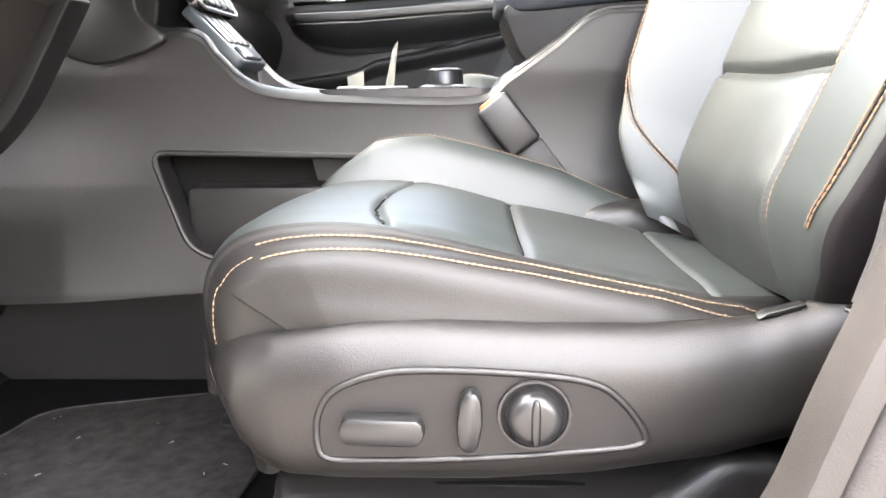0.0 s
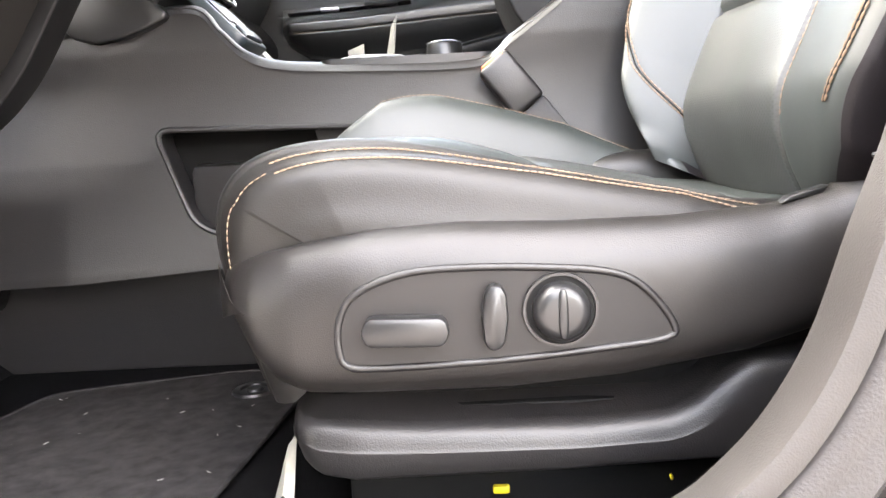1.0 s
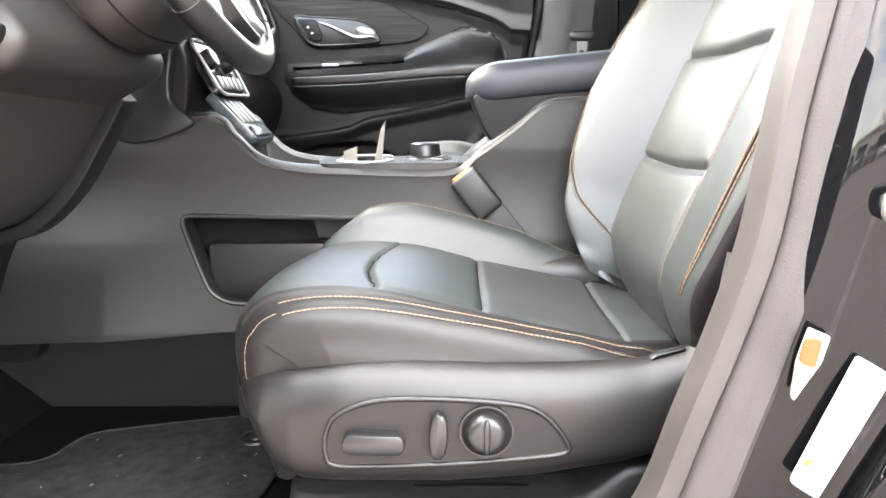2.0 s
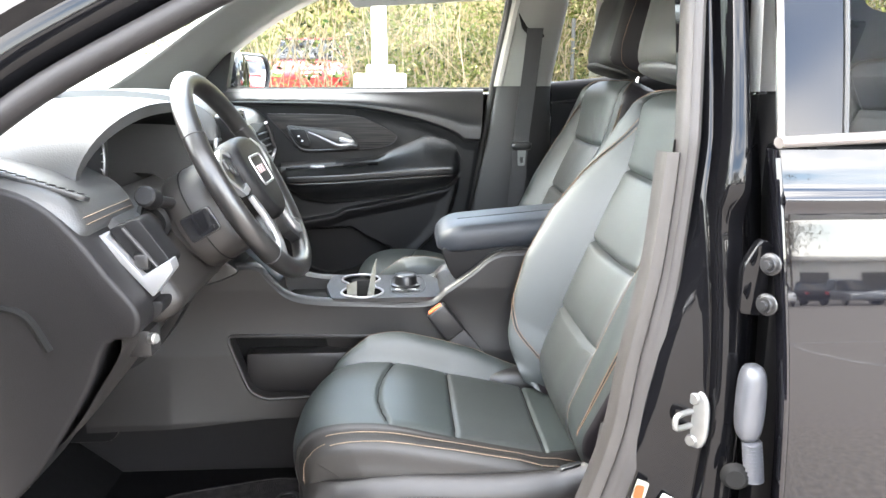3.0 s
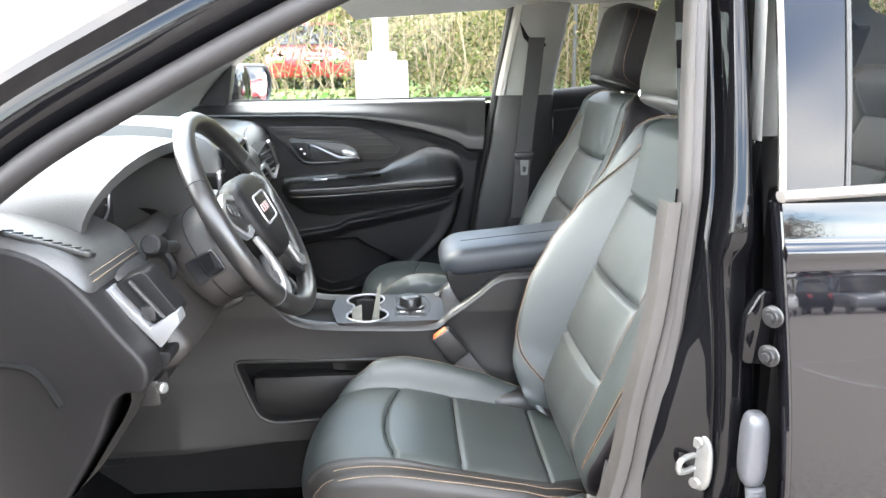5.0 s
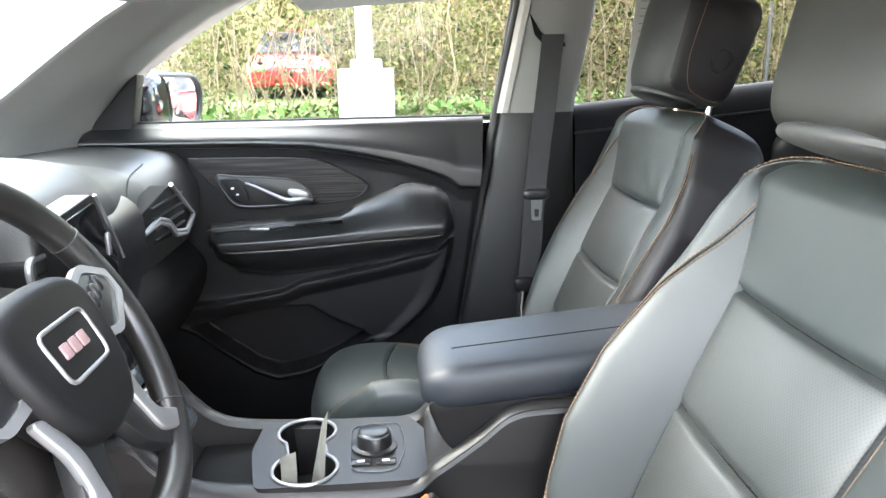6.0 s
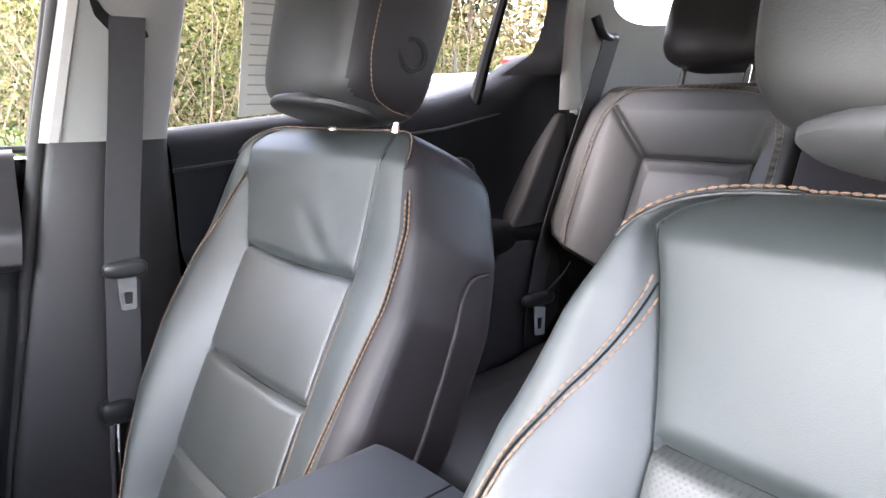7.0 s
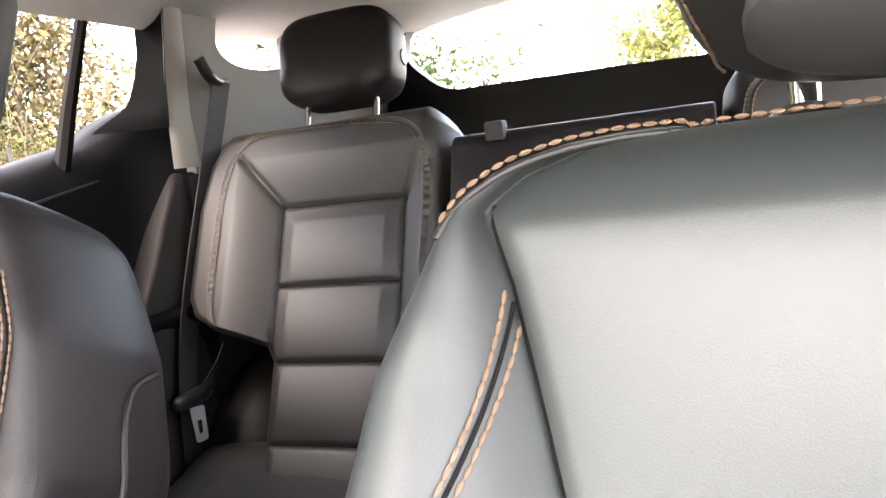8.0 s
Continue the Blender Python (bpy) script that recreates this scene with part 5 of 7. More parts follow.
    hy = (0, 0.08, 0.3, 0.44, 0.54, 0.57, 0.585, 0.598, 0.605)
    if driver and outer:
        ys = key(h, hy, (0.106, 0.110, 0.118, 0.130, 0.180, 0.194, 0.182, 0.155, 0.118))
        b *= key(h, (0, 0.05, 0.1, 0.16, 0.25, 0.36), (0.04, 0.06, 0.12, 0.18, 0.26, 0.42))
        w += key(h, (-0.03, 0.05, 0.2, 0.3), (0.03, 0.022, 0.006, 0))
    elif driver:
        ys = key(h, hy, (0.135, 0.15, 0.159, 0.167, 0.187, 0.196, 0.182, 0.155, 0.118))
    elif outer:
        ys = key(h, hy, (0.140, 0.146, 0.144, 0.144, 0.196, 0.196, 0.182, 0.155, 0.118))
        b *= 0.52
    else:
        ys = key(h, hy, (0.130, 0.134, 0.138, 0.142, 0.144, 0.145, 0.143, 0.135, 0.115))
        b *= 0.24
    g = key(h, (0, 0.5, 0.55, 0.57), (0.004, 0.004, 0.003, 0.0))
    d = max(w - ys, 0.012)
    return [(0, 0), (0.5 * ys, 0.002), (ys - 0.010, 0.002), (ys - 0.0025, -g * 0.3), (ys, -g), (ys + 0.0025, -g * 0.1 + b * 0.04), (ys + 0.3 * d, 0.62 * b), (ys + 0.58 * d, b),
            (ys + 0.84 * d, 0.9 * b), (w, 0.45 * b - 0.004), (w + 0.004, -0.02), (w + 0.001, -0.08), (w - 0.012, -0.125), (w - 0.05, -0.14), (0.4 * w, -0.147), (0, -0.150)]


def seat(name, cy, side, sx, sz, label, powered):
    """side: -1 when the outboard side is towards -y. The seat's parts are worked out in its own section and laid into the car."""
    root = thing(name, (0.08 + sx, cy, 0.41), label, "car seat", "front seats")
    ysgn = lambda y: cy + side * y
    half_at = lambda h, outer=False: back_half(h, outer, powered)

    # backrest
    K = 5
    hs = np.concatenate([np.linspace(-0.03, 0.545, 118), 0.545 + 0.060 * np.sin(np.linspace(0, math.pi / 2, 24)[1:])])

    def back_point(y, h, n, groove=True):
        edge_y = half_at(h, y > 0)[4][0]
        ins = abs(y) < edge_y - 0.002
        if groove and n > -0.012 and ins:
            e = max(0.0, 1 - (abs(y) / edge_y) ** 2)
            for hk in SEAM_ROWS:
                n -= 0.0085 * math.exp(-((h - hk) / 0.0045) ** 2)
            edges = (0.0,) + SEAM_ROWS + (0.6,)
            for a, c in zip(edges, edges[1:]):
                if a <= h <= c:
                    n += 0.007 * math.sin(math.pi * (h - a) / (c - a)) ** 0.6 * e ** 0.5
        if groove and n > -0.03:
            for i, (fy, fh, dy, dh) in enumerate(((-0.095, 0.449, 0.105, 0.060), (-0.115, 0.452, 0.05, 0.085), (-0.04, 0.452, 0.03, 0.06)) if not powered else ()):
                t = min(1, max(0, ((y - fy) * dy + (h - fh) * dh) / (dy * dy + dh * dh)))
                q = math.hypot(y - fy - t * dy, h - fh - t * dh)
                n += (1 - 0.7 * t) * (0.5 if i > 1 else 1) * (-0.0028 * math.exp(-(q / 0.008) ** 2) + 0.0012 * math.exp(-((q - 0.017) / 0.011) ** 2))
        if h > 0.545:
            q = math.sqrt(max(0, 1 - ((h - 0.545) / 0.0605) ** 2))
            n = n - 0.030 * (1 - q) if n > -0.03 else -0.07 + (n + 0.07) * (0.35 + 0.65 * q)
        if h < 0.05:
            n -= 0.02 * ((0.05 - h) / 0.05) ** 2 if n > -0.05 else 0
        n += 0.008 * math.sin(math.pi * h / 0.6) + 0.024 * min(1, max(0, (h - 0.43) / 0.13)) ** 1.5
        sag = 0.005 * (1 - min(1, (y / edge_y) ** 2)) if h < 0.55 else 0
        if not powered:
            h += 0.014 * min(1, max(0, (h - 0.46) / 0.1))
        x, z = np.array((0.272 + sx, 0.70 + sz)) + UP * (h - sag) + FWD * n
        return (x, ysgn(y), z)

    rings = []
    for h in hs:
        half = half_at(h)
        inner_half = half_at(h)
        half = half_at(h, True)
        ctrl = half + [(-y, n) for y, n in inner_half[-2:0:-1]]
        rings.append([back_point(y, h, n) for y, n in spline(ctrl, K, closed=True)])
    nu = len(rings[0])

    def patch(r0, r1, c0, c1):
        return skin([[rings[r][c % nu] for c in range(c0, c1 + 1)] for r in range(r0, r1 + 1)])

    row = lambda h: int(np.argmin(abs(hs - h)))
    last = len(hs) - 1
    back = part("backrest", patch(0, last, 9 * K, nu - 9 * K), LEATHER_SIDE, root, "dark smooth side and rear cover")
    r = [0] + [row(h) for h in SEAM_ROWS] + [last]
    for i, (nm, mt) in enumerate((("lower_insert", PERFORATED), ("lumbar_insert", PERFORATED), ("middle_insert", PERFORATED), ("shoulder_panel", LEATHER))):
        part(nm, patch(r[i], r[i + 1], -4 * K, 4 * K), mt, back)
    rim = 45 if powered else 38
    part("bolster", patch(0, last, 4 * K, 9 * K), LEATHER, back)
    part("bolster", patch(0, last, nu - rim, nu - 4 * K), LEATHER, back)
    if rim < 9 * K:
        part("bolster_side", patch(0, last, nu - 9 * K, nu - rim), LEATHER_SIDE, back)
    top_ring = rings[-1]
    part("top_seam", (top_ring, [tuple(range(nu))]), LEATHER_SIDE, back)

    def on_back(y, h):
        half = spline(half_at(h, y > 0), 6)
        ys, ns = half[:, 0], half[:, 1]
        k = int(np.argmax(ys))
        return back_point(math.copysign(1, y) * abs(y), h, float(np.interp(abs(y), ys[:k + 1], ns[:k + 1])) + 0.0012, groove=False)

    for sgn in (1, -1):
        for off, hi in ((-0.0025, 0.527), (0.0030, 0.54)):
            line = []
            for h in np.linspace(0.025, hi, 80):
                half = half_at(h, sgn > 0)
                ys, w = half[4][0], half[9][0]
                f = key(h, (0.025, 0.06, 0.12, 0.2, 0.3, 0.4, 0.45, 0.5, 0.548), ((0.90, 0.92, 0.93, 0.95, 0.93, 0.85, 0.7, 0.45, 0.1) if powered else (0.6, 0.86, 0.93, 0.95, 0.93, 0.85, 0.7, 0.45, 0.1)) if sgn > 0 else (0.15, 0.52, 0.8, 0.82, 0.78, 0.68, 0.54, 0.3, 0.12) if powered else (0.5, 0.62, 0.68, 0.70, 0.73, 0.80, 0.84, 0.92, 0.95))
                line.append(on_back(sgn * (ys + f * (w - ys) + off * key(h, (0, 0.1, 0.545), (0.3, 1, 1)) - 0.006), h))
            part("stitching", stitches(line, 0.0062, 0.0050, 0.0009), THREAD, back, "tan double stitching")
            if off < 0:
                inner_row = line
            else:
                part("seam", tube([(np.array(a) * 0.5 + np.array(b) * 0.5) for a, b in zip(inner_row, line)], 0.0009, n=6), DEEP_BLACK, back)
    for i, hk in enumerate(SEAM_ROWS):
        part("seam", tube([back_point(y, hk, 0.0015) for y in np.linspace(0.006 - half_at(hk)[4][0], half_at(hk, True)[4][0] - 0.006, 24)], 0.0013, n=6), DEEP_BLACK, back)
    for sgn in (1, -1):
        part("seam", tube([back_point(sgn * half_at(h, sgn > 0)[4][0], h, half_at(h, sgn > 0)[4][1] + 0.0008) for h in np.linspace(0.02, 0.572, 70)], 0.0009, n=6), DEEP_BLACK, back)
    sgn = 1 if powered else -1
    line = [back_point(sgn * (half_at(h, sgn > 0)[4][0] + 0.006), h, float(np.interp(half_at(h, sgn > 0)[4][0] + 0.006, *spline(half_at(h, sgn > 0)[:8], 6).T)) + 0.001, False) for h in np.linspace(0.02, 0.42, 60)]
    part("stitching", stitches(line, 0.006, 0.0045, 0.0006), THREAD_PALE, back, "pale stitching along the insert")
    # stitched seam over the shoulder
    k8, r0 = int(8.0 * K), row(0.552)
    line = [rings[q][k8] for q in range(r0, last)] + [rings[last][c % nu] for c in range(k8, -k8 - 1, -1)] + [rings[q][nu - k8] for q in range(last - 1, r0, -1)]
    line = [(p[0] - 0.001, p[1], p[2] + 0.0022) for p in line]
    part("stitching", stitches(line, 0.0064, 0.0046, 0.0010), THREAD, back, "tan stitching over the shoulder")
    part("piping", tube([(p[0] - 0.0025, p[1], p[2] - 0.0042) for p in line], 0.0015, n=8), LEATHER_MID, back)
    # rear map pocket edge on the side
    for sgn in (1, -1):
        line = [back_point(sgn * (half_at(h)[9][0] + 0.0035), h, n, False) for h, n in spline([(0.06, -0.075), (0.2, -0.072), (0.36, -0.068), (0.44, -0.064), (0.475, -0.075), (0.488, -0.10)], 6)]
        part("pocket_edge", tube(line, 0.0028, n=8), LEATHER_SIDE, back)
    lift = [back_point(y, 0.602, -0.045, False) for y in np.linspace(-0.10, 0.10, 9)]
    part("top_piping", tube(lift, 0.004, n=8), LEATHER_SIDE, back)

    # headrest
    hc = np.array((0.272 + sx, 0.70 + sz)) + UP * (0.709 if powered else 0.728) + FWD * (0.058 if powered else 0.036)
    tilt = Matrix.Rotation(radians(17), 3, "Y")
    HP, HX, HY, HZ = 5.5, 0.074, 0.130 if powered else 0.118, 0.104
    shape = pad((hc[0], cy, hc[1]), (HX, HY, HZ), HP, 56, 36, tilt, lambda p: (p.x * (1.0 + 0.10 * p.z) - 0.08 * (1 - p.y * p.y) + 0.08, p.y * (0.985 + 0.02 * p.z - 0.05 * max(0, p.x)), p.z * (1 - 0.06 * p.y * p.y)))
    sides, faces_ = split_faces(shape, lambda f: abs(f.normal.y) > 0.72 or (tilt.inverted() @ f.normal).x > 0.6)
    head = part("headrest", faces_, LEATHER_MID, root, "black leather headrest with tan stitching")
    part("headrest_side", sides, LEATHER_MID if powered else LEATHER_SIDE, head, "dark smooth side panels")
    for sgn in (1, -1):
        loop = []
        for x, z in spline([(-0.040, 0.092), (-0.042, 0.05), (-0.042, 0.0), (-0.038, -0.045), (-0.022, -0.080), (0.01, -0.091), (0.05, -0.091)], 8):
            y = HY * max(0.05, 1 - abs(x / HX) ** HP - abs(z / HZ) ** HP) ** (1 / HP)
            y *= 0.985 + 0.02 * z / HZ - 0.05 * max(0, x / HX)
            v = tilt @ Vector((x + 0.08 * (y / HY) ** 2 * HX, sgn * (y + 0.0012), z * (1 - 0.06 * (y / HY) ** 2)))
            loop.append((hc[0] + v.x, cy + v.y, hc[1] + v.z))
        part("stitching", stitches(loop, 0.006, 0.0046, 0.0007), THREAD, head)
    inner = -side
    bv = tilt @ Vector((0.022, 0, -0.02))
    part("release_button", lathe((hc[0] + bv.x, cy + inner * (HY - 0.0095), hc[1] + bv.z), (0, inner, 0), [(0, 0.004), (0.012, 0.0045), (0.0145, 0.004), (0.0155, 0.007), (0.021, 0.0072), (0.0225, 0.003), (0.0225, 0)], 28), PLASTIC_SOFT, head)
    cu = tilt @ Vector((-0.014, 0, -0.097))
    part("headrest_shroud", pad((hc[0] + cu.x, cy, hc[1] + cu.z), (0.054, HY * 0.77, 0.014), 2.6, 32, 14, tilt), SHROUD if powered else PLASTIC, head, "grey plastic underside")
    for sgn in (1, -1):
        a = np.array((0.272 + sx, 0.70 + sz)) + UP * 0.59 + FWD * (-0.035)
        b = np.array((0.272 + sx, 0.70 + sz)) + UP * 0.70 + FWD * (-0.004)
        y = cy + sgn * 0.076
        post = part("headrest_post", tube([(a[0], y, a[1]), (b[0], y, b[1])], 0.0062, n=14), CHROME, head, "chrome post")
        c = np.array((0.272 + sx, 0.70 + sz)) + UP * 0.608 + FWD * (-0.030)
        part("guide_sleeve", disc((c[0], y, c[1]), (UP[0], 0, UP[1]), 0.021, 0.018, 0.009, 24, 0.003), PLASTIC, head)

    # cushion, swept along its middle line from below the nose to the back
    path = spline([(-0.150, 0.50), (-0.172, 0.57), (-0.184, 0.63), (-0.178, 0.672), (-0.148, 0.702), (-0.09, 0.714), (-0.01, 0.710), (0.094, 0.686), (0.2, 0.662), (0.27, 0.650), (0.34, 0.645)], 24)
    nrm = []
    for i in range(len(path)):
        t = path[min(i + 1, len(path) - 1)] - path[max(i - 1, 0)]
        t = t / np.linalg.norm(t)
        nrm.append(np.array((-t[1], t[0])))

    def cush_section(i):
        x = path[i][0] if i > 72 else -0.2 - 0.1 * (72 - i) / 72
        lift_in = key(x, (-0.3, -0.19, -0.15, -0.09, 0.0, 0.08, 0.15, 0.22, 0.3, 0.34), (0.0, 0.004, 0.018, 0.045, 0.056, 0.055, 0.05, 0.035, 0.02, 0.02))
        lift_out = key(x, (-0.3, -0.15, -0.05, 0.0, 0.094, 0.2, 0.27, 0.34), (-0.006, -0.015, -0.013, -0.010, -0.003, 0.0, -0.008, -0.04))
        wo = key(x, (-0.3, -0.2, -0.1, 0.05, 0.24, 0.34), (0.140, 0.150, 0.158, 0.162, 0.160, 0.13))
        wi = key(x, (-0.3, -0.2, -0.1, 0.05, 0.34), (0.17, 0.20, 0.225, 0.235, 0.235))
        yo, yi = wo - 0.040, key(x, (-0.3, -0.1, 0.1, 0.34), (0.155, 0.165, 0.172, 0.17))
        out = [(yo * 0.5, 0.001), (yo - 0.01, 0.0), (yo, 0.35 * lift_out - 0.001), (yo + 0.012, 0.8 * lift_out), (yo + 0.024, lift_out - 0.001), (wo - 0.004, lift_out - 0.012), (wo, lift_out - 0.035), (wo + 0.004, -0.07), (wo, -0.11), (wo - 0.03, -0.125)]
        inn = [(yi * 0.5, 0.001), (yi - 0.012, 0.003), (yi, -0.002), (yi + 0.006, 0.12 * lift_in), (yi + 0.3 * (wi - yi), 0.75 * lift_in), (yi + 0.6 * (wi - yi), lift_in), (wi - 0.008, lift_in - 0.012), (wi, lift_in - 0.035), (wi, -0.09), (wi - 0.03, -0.125)]
        return [(y, n) for y, n in inn[::-1]] + [(0, 0)] + [(-y, n) for y, n in out], x

    crow = []
    for i in range(len(path)):
        sec, x = cush_section(i)
        pts = []
        for y, n in spline(sec, 5):
            px = path[i][0]
            bow = 0.028 * (1 - min(1, (abs(y - 0.02) / 0.15) ** 2))
            if -0.108 < y < 0.17 and n > -0.02:
                n -= 0.0065 * math.exp(-((px - (-0.008 - bow)) / 0.0036) ** 2) if px > -0.1 else 0
                n -= 0.0065 * math.exp(-((px - 0.098) / 0.0036) ** 2)
                n -= 0.005 * math.exp(-((px - 0.252) / 0.004) ** 2)
                e = max(0, 1 - ((y - 0.02) / 0.16) ** 2)
                for a, c in ((-0.03, 0.098), (0.098, 0.252)):
                    if a < px < c:
                        n += 0.006 * math.sin(math.pi * (px - a) / (c - a)) ** 0.7 * e ** 0.5
            corner = 0.06 * (abs(y) / 0.2) ** 2.5 * key(px, (-0.19, -0.12, 0.0), (1, 0.75, 0))
            if n > -0.02:
                p = path[i] + nrm[i] * n
            else:
                hub = np.array((max(-0.05, path[i][0]), 0.59))
                inward = hub - path[i]
                p = path[i] + nrm[i] * -0.02 + inward / np.linalg.norm(inward) * (-n - 0.02)
            pts.append((p[0] + corner + sx, ysgn(-y), p[1] + sz + (0 if powered else 0.07)))
        crow.append(pts)
    cn = len(crow[0])
    xs = path[:, 0]
    start = 96
    rx = lambda x: start + int(np.argmin(abs(xs[start:] - x)))
    cp = lambda r0, r1, c0, c1: skin([[crow[q][c] for c in range(c0, c1 + 1)] for q in range(r0, r1 + 1)])
    ci, co_, lastr = 7 * 5, 14 * 5 - 10, len(path) - 1
    cushion = part("cushion", cp(0, rx(0.098), ci, co_), LEATHER, root, "smooth leather cushion front")
    part("cushion_insert", cp(rx(0.098), rx(0.252), ci, co_), PERFORATED_FLAT, cushion)
    part("cushion_tail", cp(rx(0.252), lastr, ci, co_), LEATHER, cushion)
    part("inner_bolster", cp(0, lastr, 0, ci), LEATHER, cushion)
    # outer bolster takes the darker leather, its shade painted in
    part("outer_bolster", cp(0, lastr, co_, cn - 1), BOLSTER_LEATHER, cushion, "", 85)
    cut = rx(-0.135)
    for xs_ in (0.098, 0.252):
        q = rx(xs_)
        part("seam", tube([(p[0], p[1], p[2] + 0.0008) for p in crow[q][ci:co_ - 2]], 0.0012, n=6), DEEP_BLACK, cushion)
    line = []
    for c in range(ci, co_ - 1):
        yl = side * (crow[rx(0)][c][1] - cy)
        q = rx(-0.008 - 0.028 * (1 - min(1, (abs(-yl - 0.02) / 0.15) ** 2)))
        line.append((crow[q][c][0], crow[q][c][1], crow[q][c][2] + 0.0008))
    part("seam", tube(line, 0.0012, n=6), DEEP_BLACK, cushion)
    part("seam", tube([(crow[q][ci][0], crow[q][ci][1], crow[q][ci][2] + 0.0008) for q in range(86, lastr)], 0.0012, n=6), DEEP_BLACK, cushion)
    for c in (co_ + 8, co_ + 16):
        line = [(crow[q][c][0], crow[q][c][1], crow[q][c][2] + 0.001) for q in range(cut, lastr - 6)]
        part("stitching", stitches(line, 0.0055, 0.0043, 0.0009), THREAD_PALE, cushion, "pale double stitching")
    line = [(crow[q][co_ + 14][0] - 0.0015, crow[q][co_ + 14][1], crow[q][co_ + 14][2]) for q in range(14, cut)]
    part("stitching", stitches(line, 0.006, 0.0045, 0.0006), THREAD_PALE, cushion)
    line = [(crow[q][20][0], crow[q][20][1], crow[q][20][2] + 0.001) for q in range(86, lastr - 14)]
    part("stitching", stitches(line, 0.006, 0.0045, 0.0006), THREAD_PALE, cushion)
    part("cushion_pan", block(-0.10 + sx, 0.34 + sx, cy - 0.13, cy + 0.15, 0.50, 0.60, 0.02), DEEP_BLACK, root)

    # side shield
    def shield_row(x, out=0.0):
        zt = key(x, (-0.165, -0.151, -0.12, -0.09, -0.037, 0.024, 0.105, 0.186, 0.258, 0.30, 0.335, 0.38), (0.615, 0.622, 0.632, 0.638, 0.647, 0.650, 0.647, 0.647, 0.652, 0.664, 0.690, 0.72))
        zb = key(x, (-0.165, -0.15, -0.135, -0.115, -0.09, 0.06, 0.144, 0.238, 0.307, 0.38), (0.60, 0.575, 0.552, 0.533, 0.524, 0.524, 0.530, 0.545, 0.567, 0.60))
        inw = key(x, (-0.165, -0.158, -0.148, -0.13, -0.1, -0.05, 0.25, 0.32, 0.38), (0.062, 0.047, 0.033, 0.018, 0.007, 0.0, 0.0, -0.004, -0.004))
        hgt = zt - zb
        prof = [(0.045, zt - 0.02), (0.036, zt - 0.004), (0.028, zt - 0.0005), (0.016, zt - 0.008), (0.007, zt - 0.022), (0.003, zt - 0.038), (0.002, zb + 0.45 * hgt), (0.004, zb + 0.022), (0.010, zb + 0.008), (0.022, zb), (0.05, zb + 0.002)]
        return [(x + sx, ysgn(0.193 - q - inw), z + sz) for q, z in spline(prof, 4)]
    xs_sh = np.concatenate([np.linspace(-0.165, -0.09, 16), np.linspace(-0.08, 0.38, 40)])
    shield = part("side_shield", skin([shield_row(x) for x in xs_sh]), SHIELD, root, "grained charcoal plastic side shield with scuffed front")
    yo = lambda d: ysgn(0.191 + d)
    if powered:
        outl = spline([(-0.0615, 0.562), (-0.060, 0.585), (-0.047, 0.604), (-0.012, 0.617), (0.03, 0.6195), (0.09, 0.617), (0.137, 0.611), (0.16, 0.598), (0.1785, 0.573), (0.174, 0.562), (0.13, 0.5565), (0.061, 0.551), (-0.02, 0.5485), (-0.054, 0.550)], 5, True)
        c = outl.mean(0)
        part("switch_bezel", tube([(p[0], yo(0.001), p[1]) for p in outl], 0.0028, True, 10), PLASTIC, shield, "raised bezel lip")
        plate = part("switch_plate", slab([tuple(p) for p in outl], "y", yo(-0.01), yo(0.0012), 0.0, 2), MATT_PLATE, shield, "flat matt switch plate")

        def rocker(cx, cz, hx, hz, rot):
            tn = Matrix.Rotation(radians(rot), 3, "Y")
            c = 0.6 * min(hx, hz)
            hexo = [(-hx, 0), (-hx + c * 0.35, hz * 0.72), (-hx + c, hz), (hx - c, hz), (hx - c * 0.35, hz * 0.72), (hx, 0), (hx - c * 0.35, -hz * 0.72), (hx - c, -hz), (-hx + c, -hz), (-hx + c * 0.35, -hz * 0.72)]
            geo = slab(hexo, "y", 0.0, 0.016, 0.0048, 2)
            return bent(geo, lambda q: Vector((cx, yo(0.0015), cz)) + tn @ Vector((q.x, side * q.y, q.z)))
        part("slide_switch", rocker(-0.012, 0.5775, 0.031, 0.0105, 1.5), SATIN_BLACK, shield, "long seat slide switch")
        part("recline_switch", rocker(0.0515, 0.585, 0.0095, 0.0235, 3), SATIN_BLACK, shield, "upright recline switch")
        knob = part("lumbar_knob", lathe((0.0985, yo(0.003), 0.5865), (0, side, 0), [(0, 0.016), (0.012, 0.016), (0.0165, 0.015), (0.0195, 0.0115), (0.0205, 0.006), (0.0205, 0.0), (0.0245, 0.0), (0.0248, 0.0022), (0.0268, 0.0022), (0.0272, 0)], 40), SATIN_BLACK, shield, "round lumbar knob with a ridge")
        part("knob_gap", lathe((0.0985, yo(0.0016), 0.5865), (0, side, 0), [(0.0208, 0.0), (0.0208, 0.0016), (0.0246, 0.0016), (0.0250, 0.0)], 40), DEEP_BLACK, knob)
        part("grip_ridge", pad((0.0985, yo(0.0185), 0.5865), (0.0035, 0.003, 0.018), 3, 16, 10), SATIN_BLACK, knob)
        part("airbag_tag", slab([(0.262, 0.652), (0.292, 0.659), (0.296, 0.664), (0.268, 0.657)], "y", yo(-0.030), yo(-0.018), 0.001), SATIN_BLACK, shield)
    # rail cover under the shield
    rows = []
    for x in np.concatenate([np.linspace(-0.112, -0.07, 9), np.linspace(-0.06, 0.34, 34)]):
        zt = key(x, (-0.112, 0.0, 0.12, 0.185, 0.205, 0.222, 0.245, 0.34), (0.498, 0.492, 0.490, 0.494, 0.504, 0.520, 0.537, 0.541))
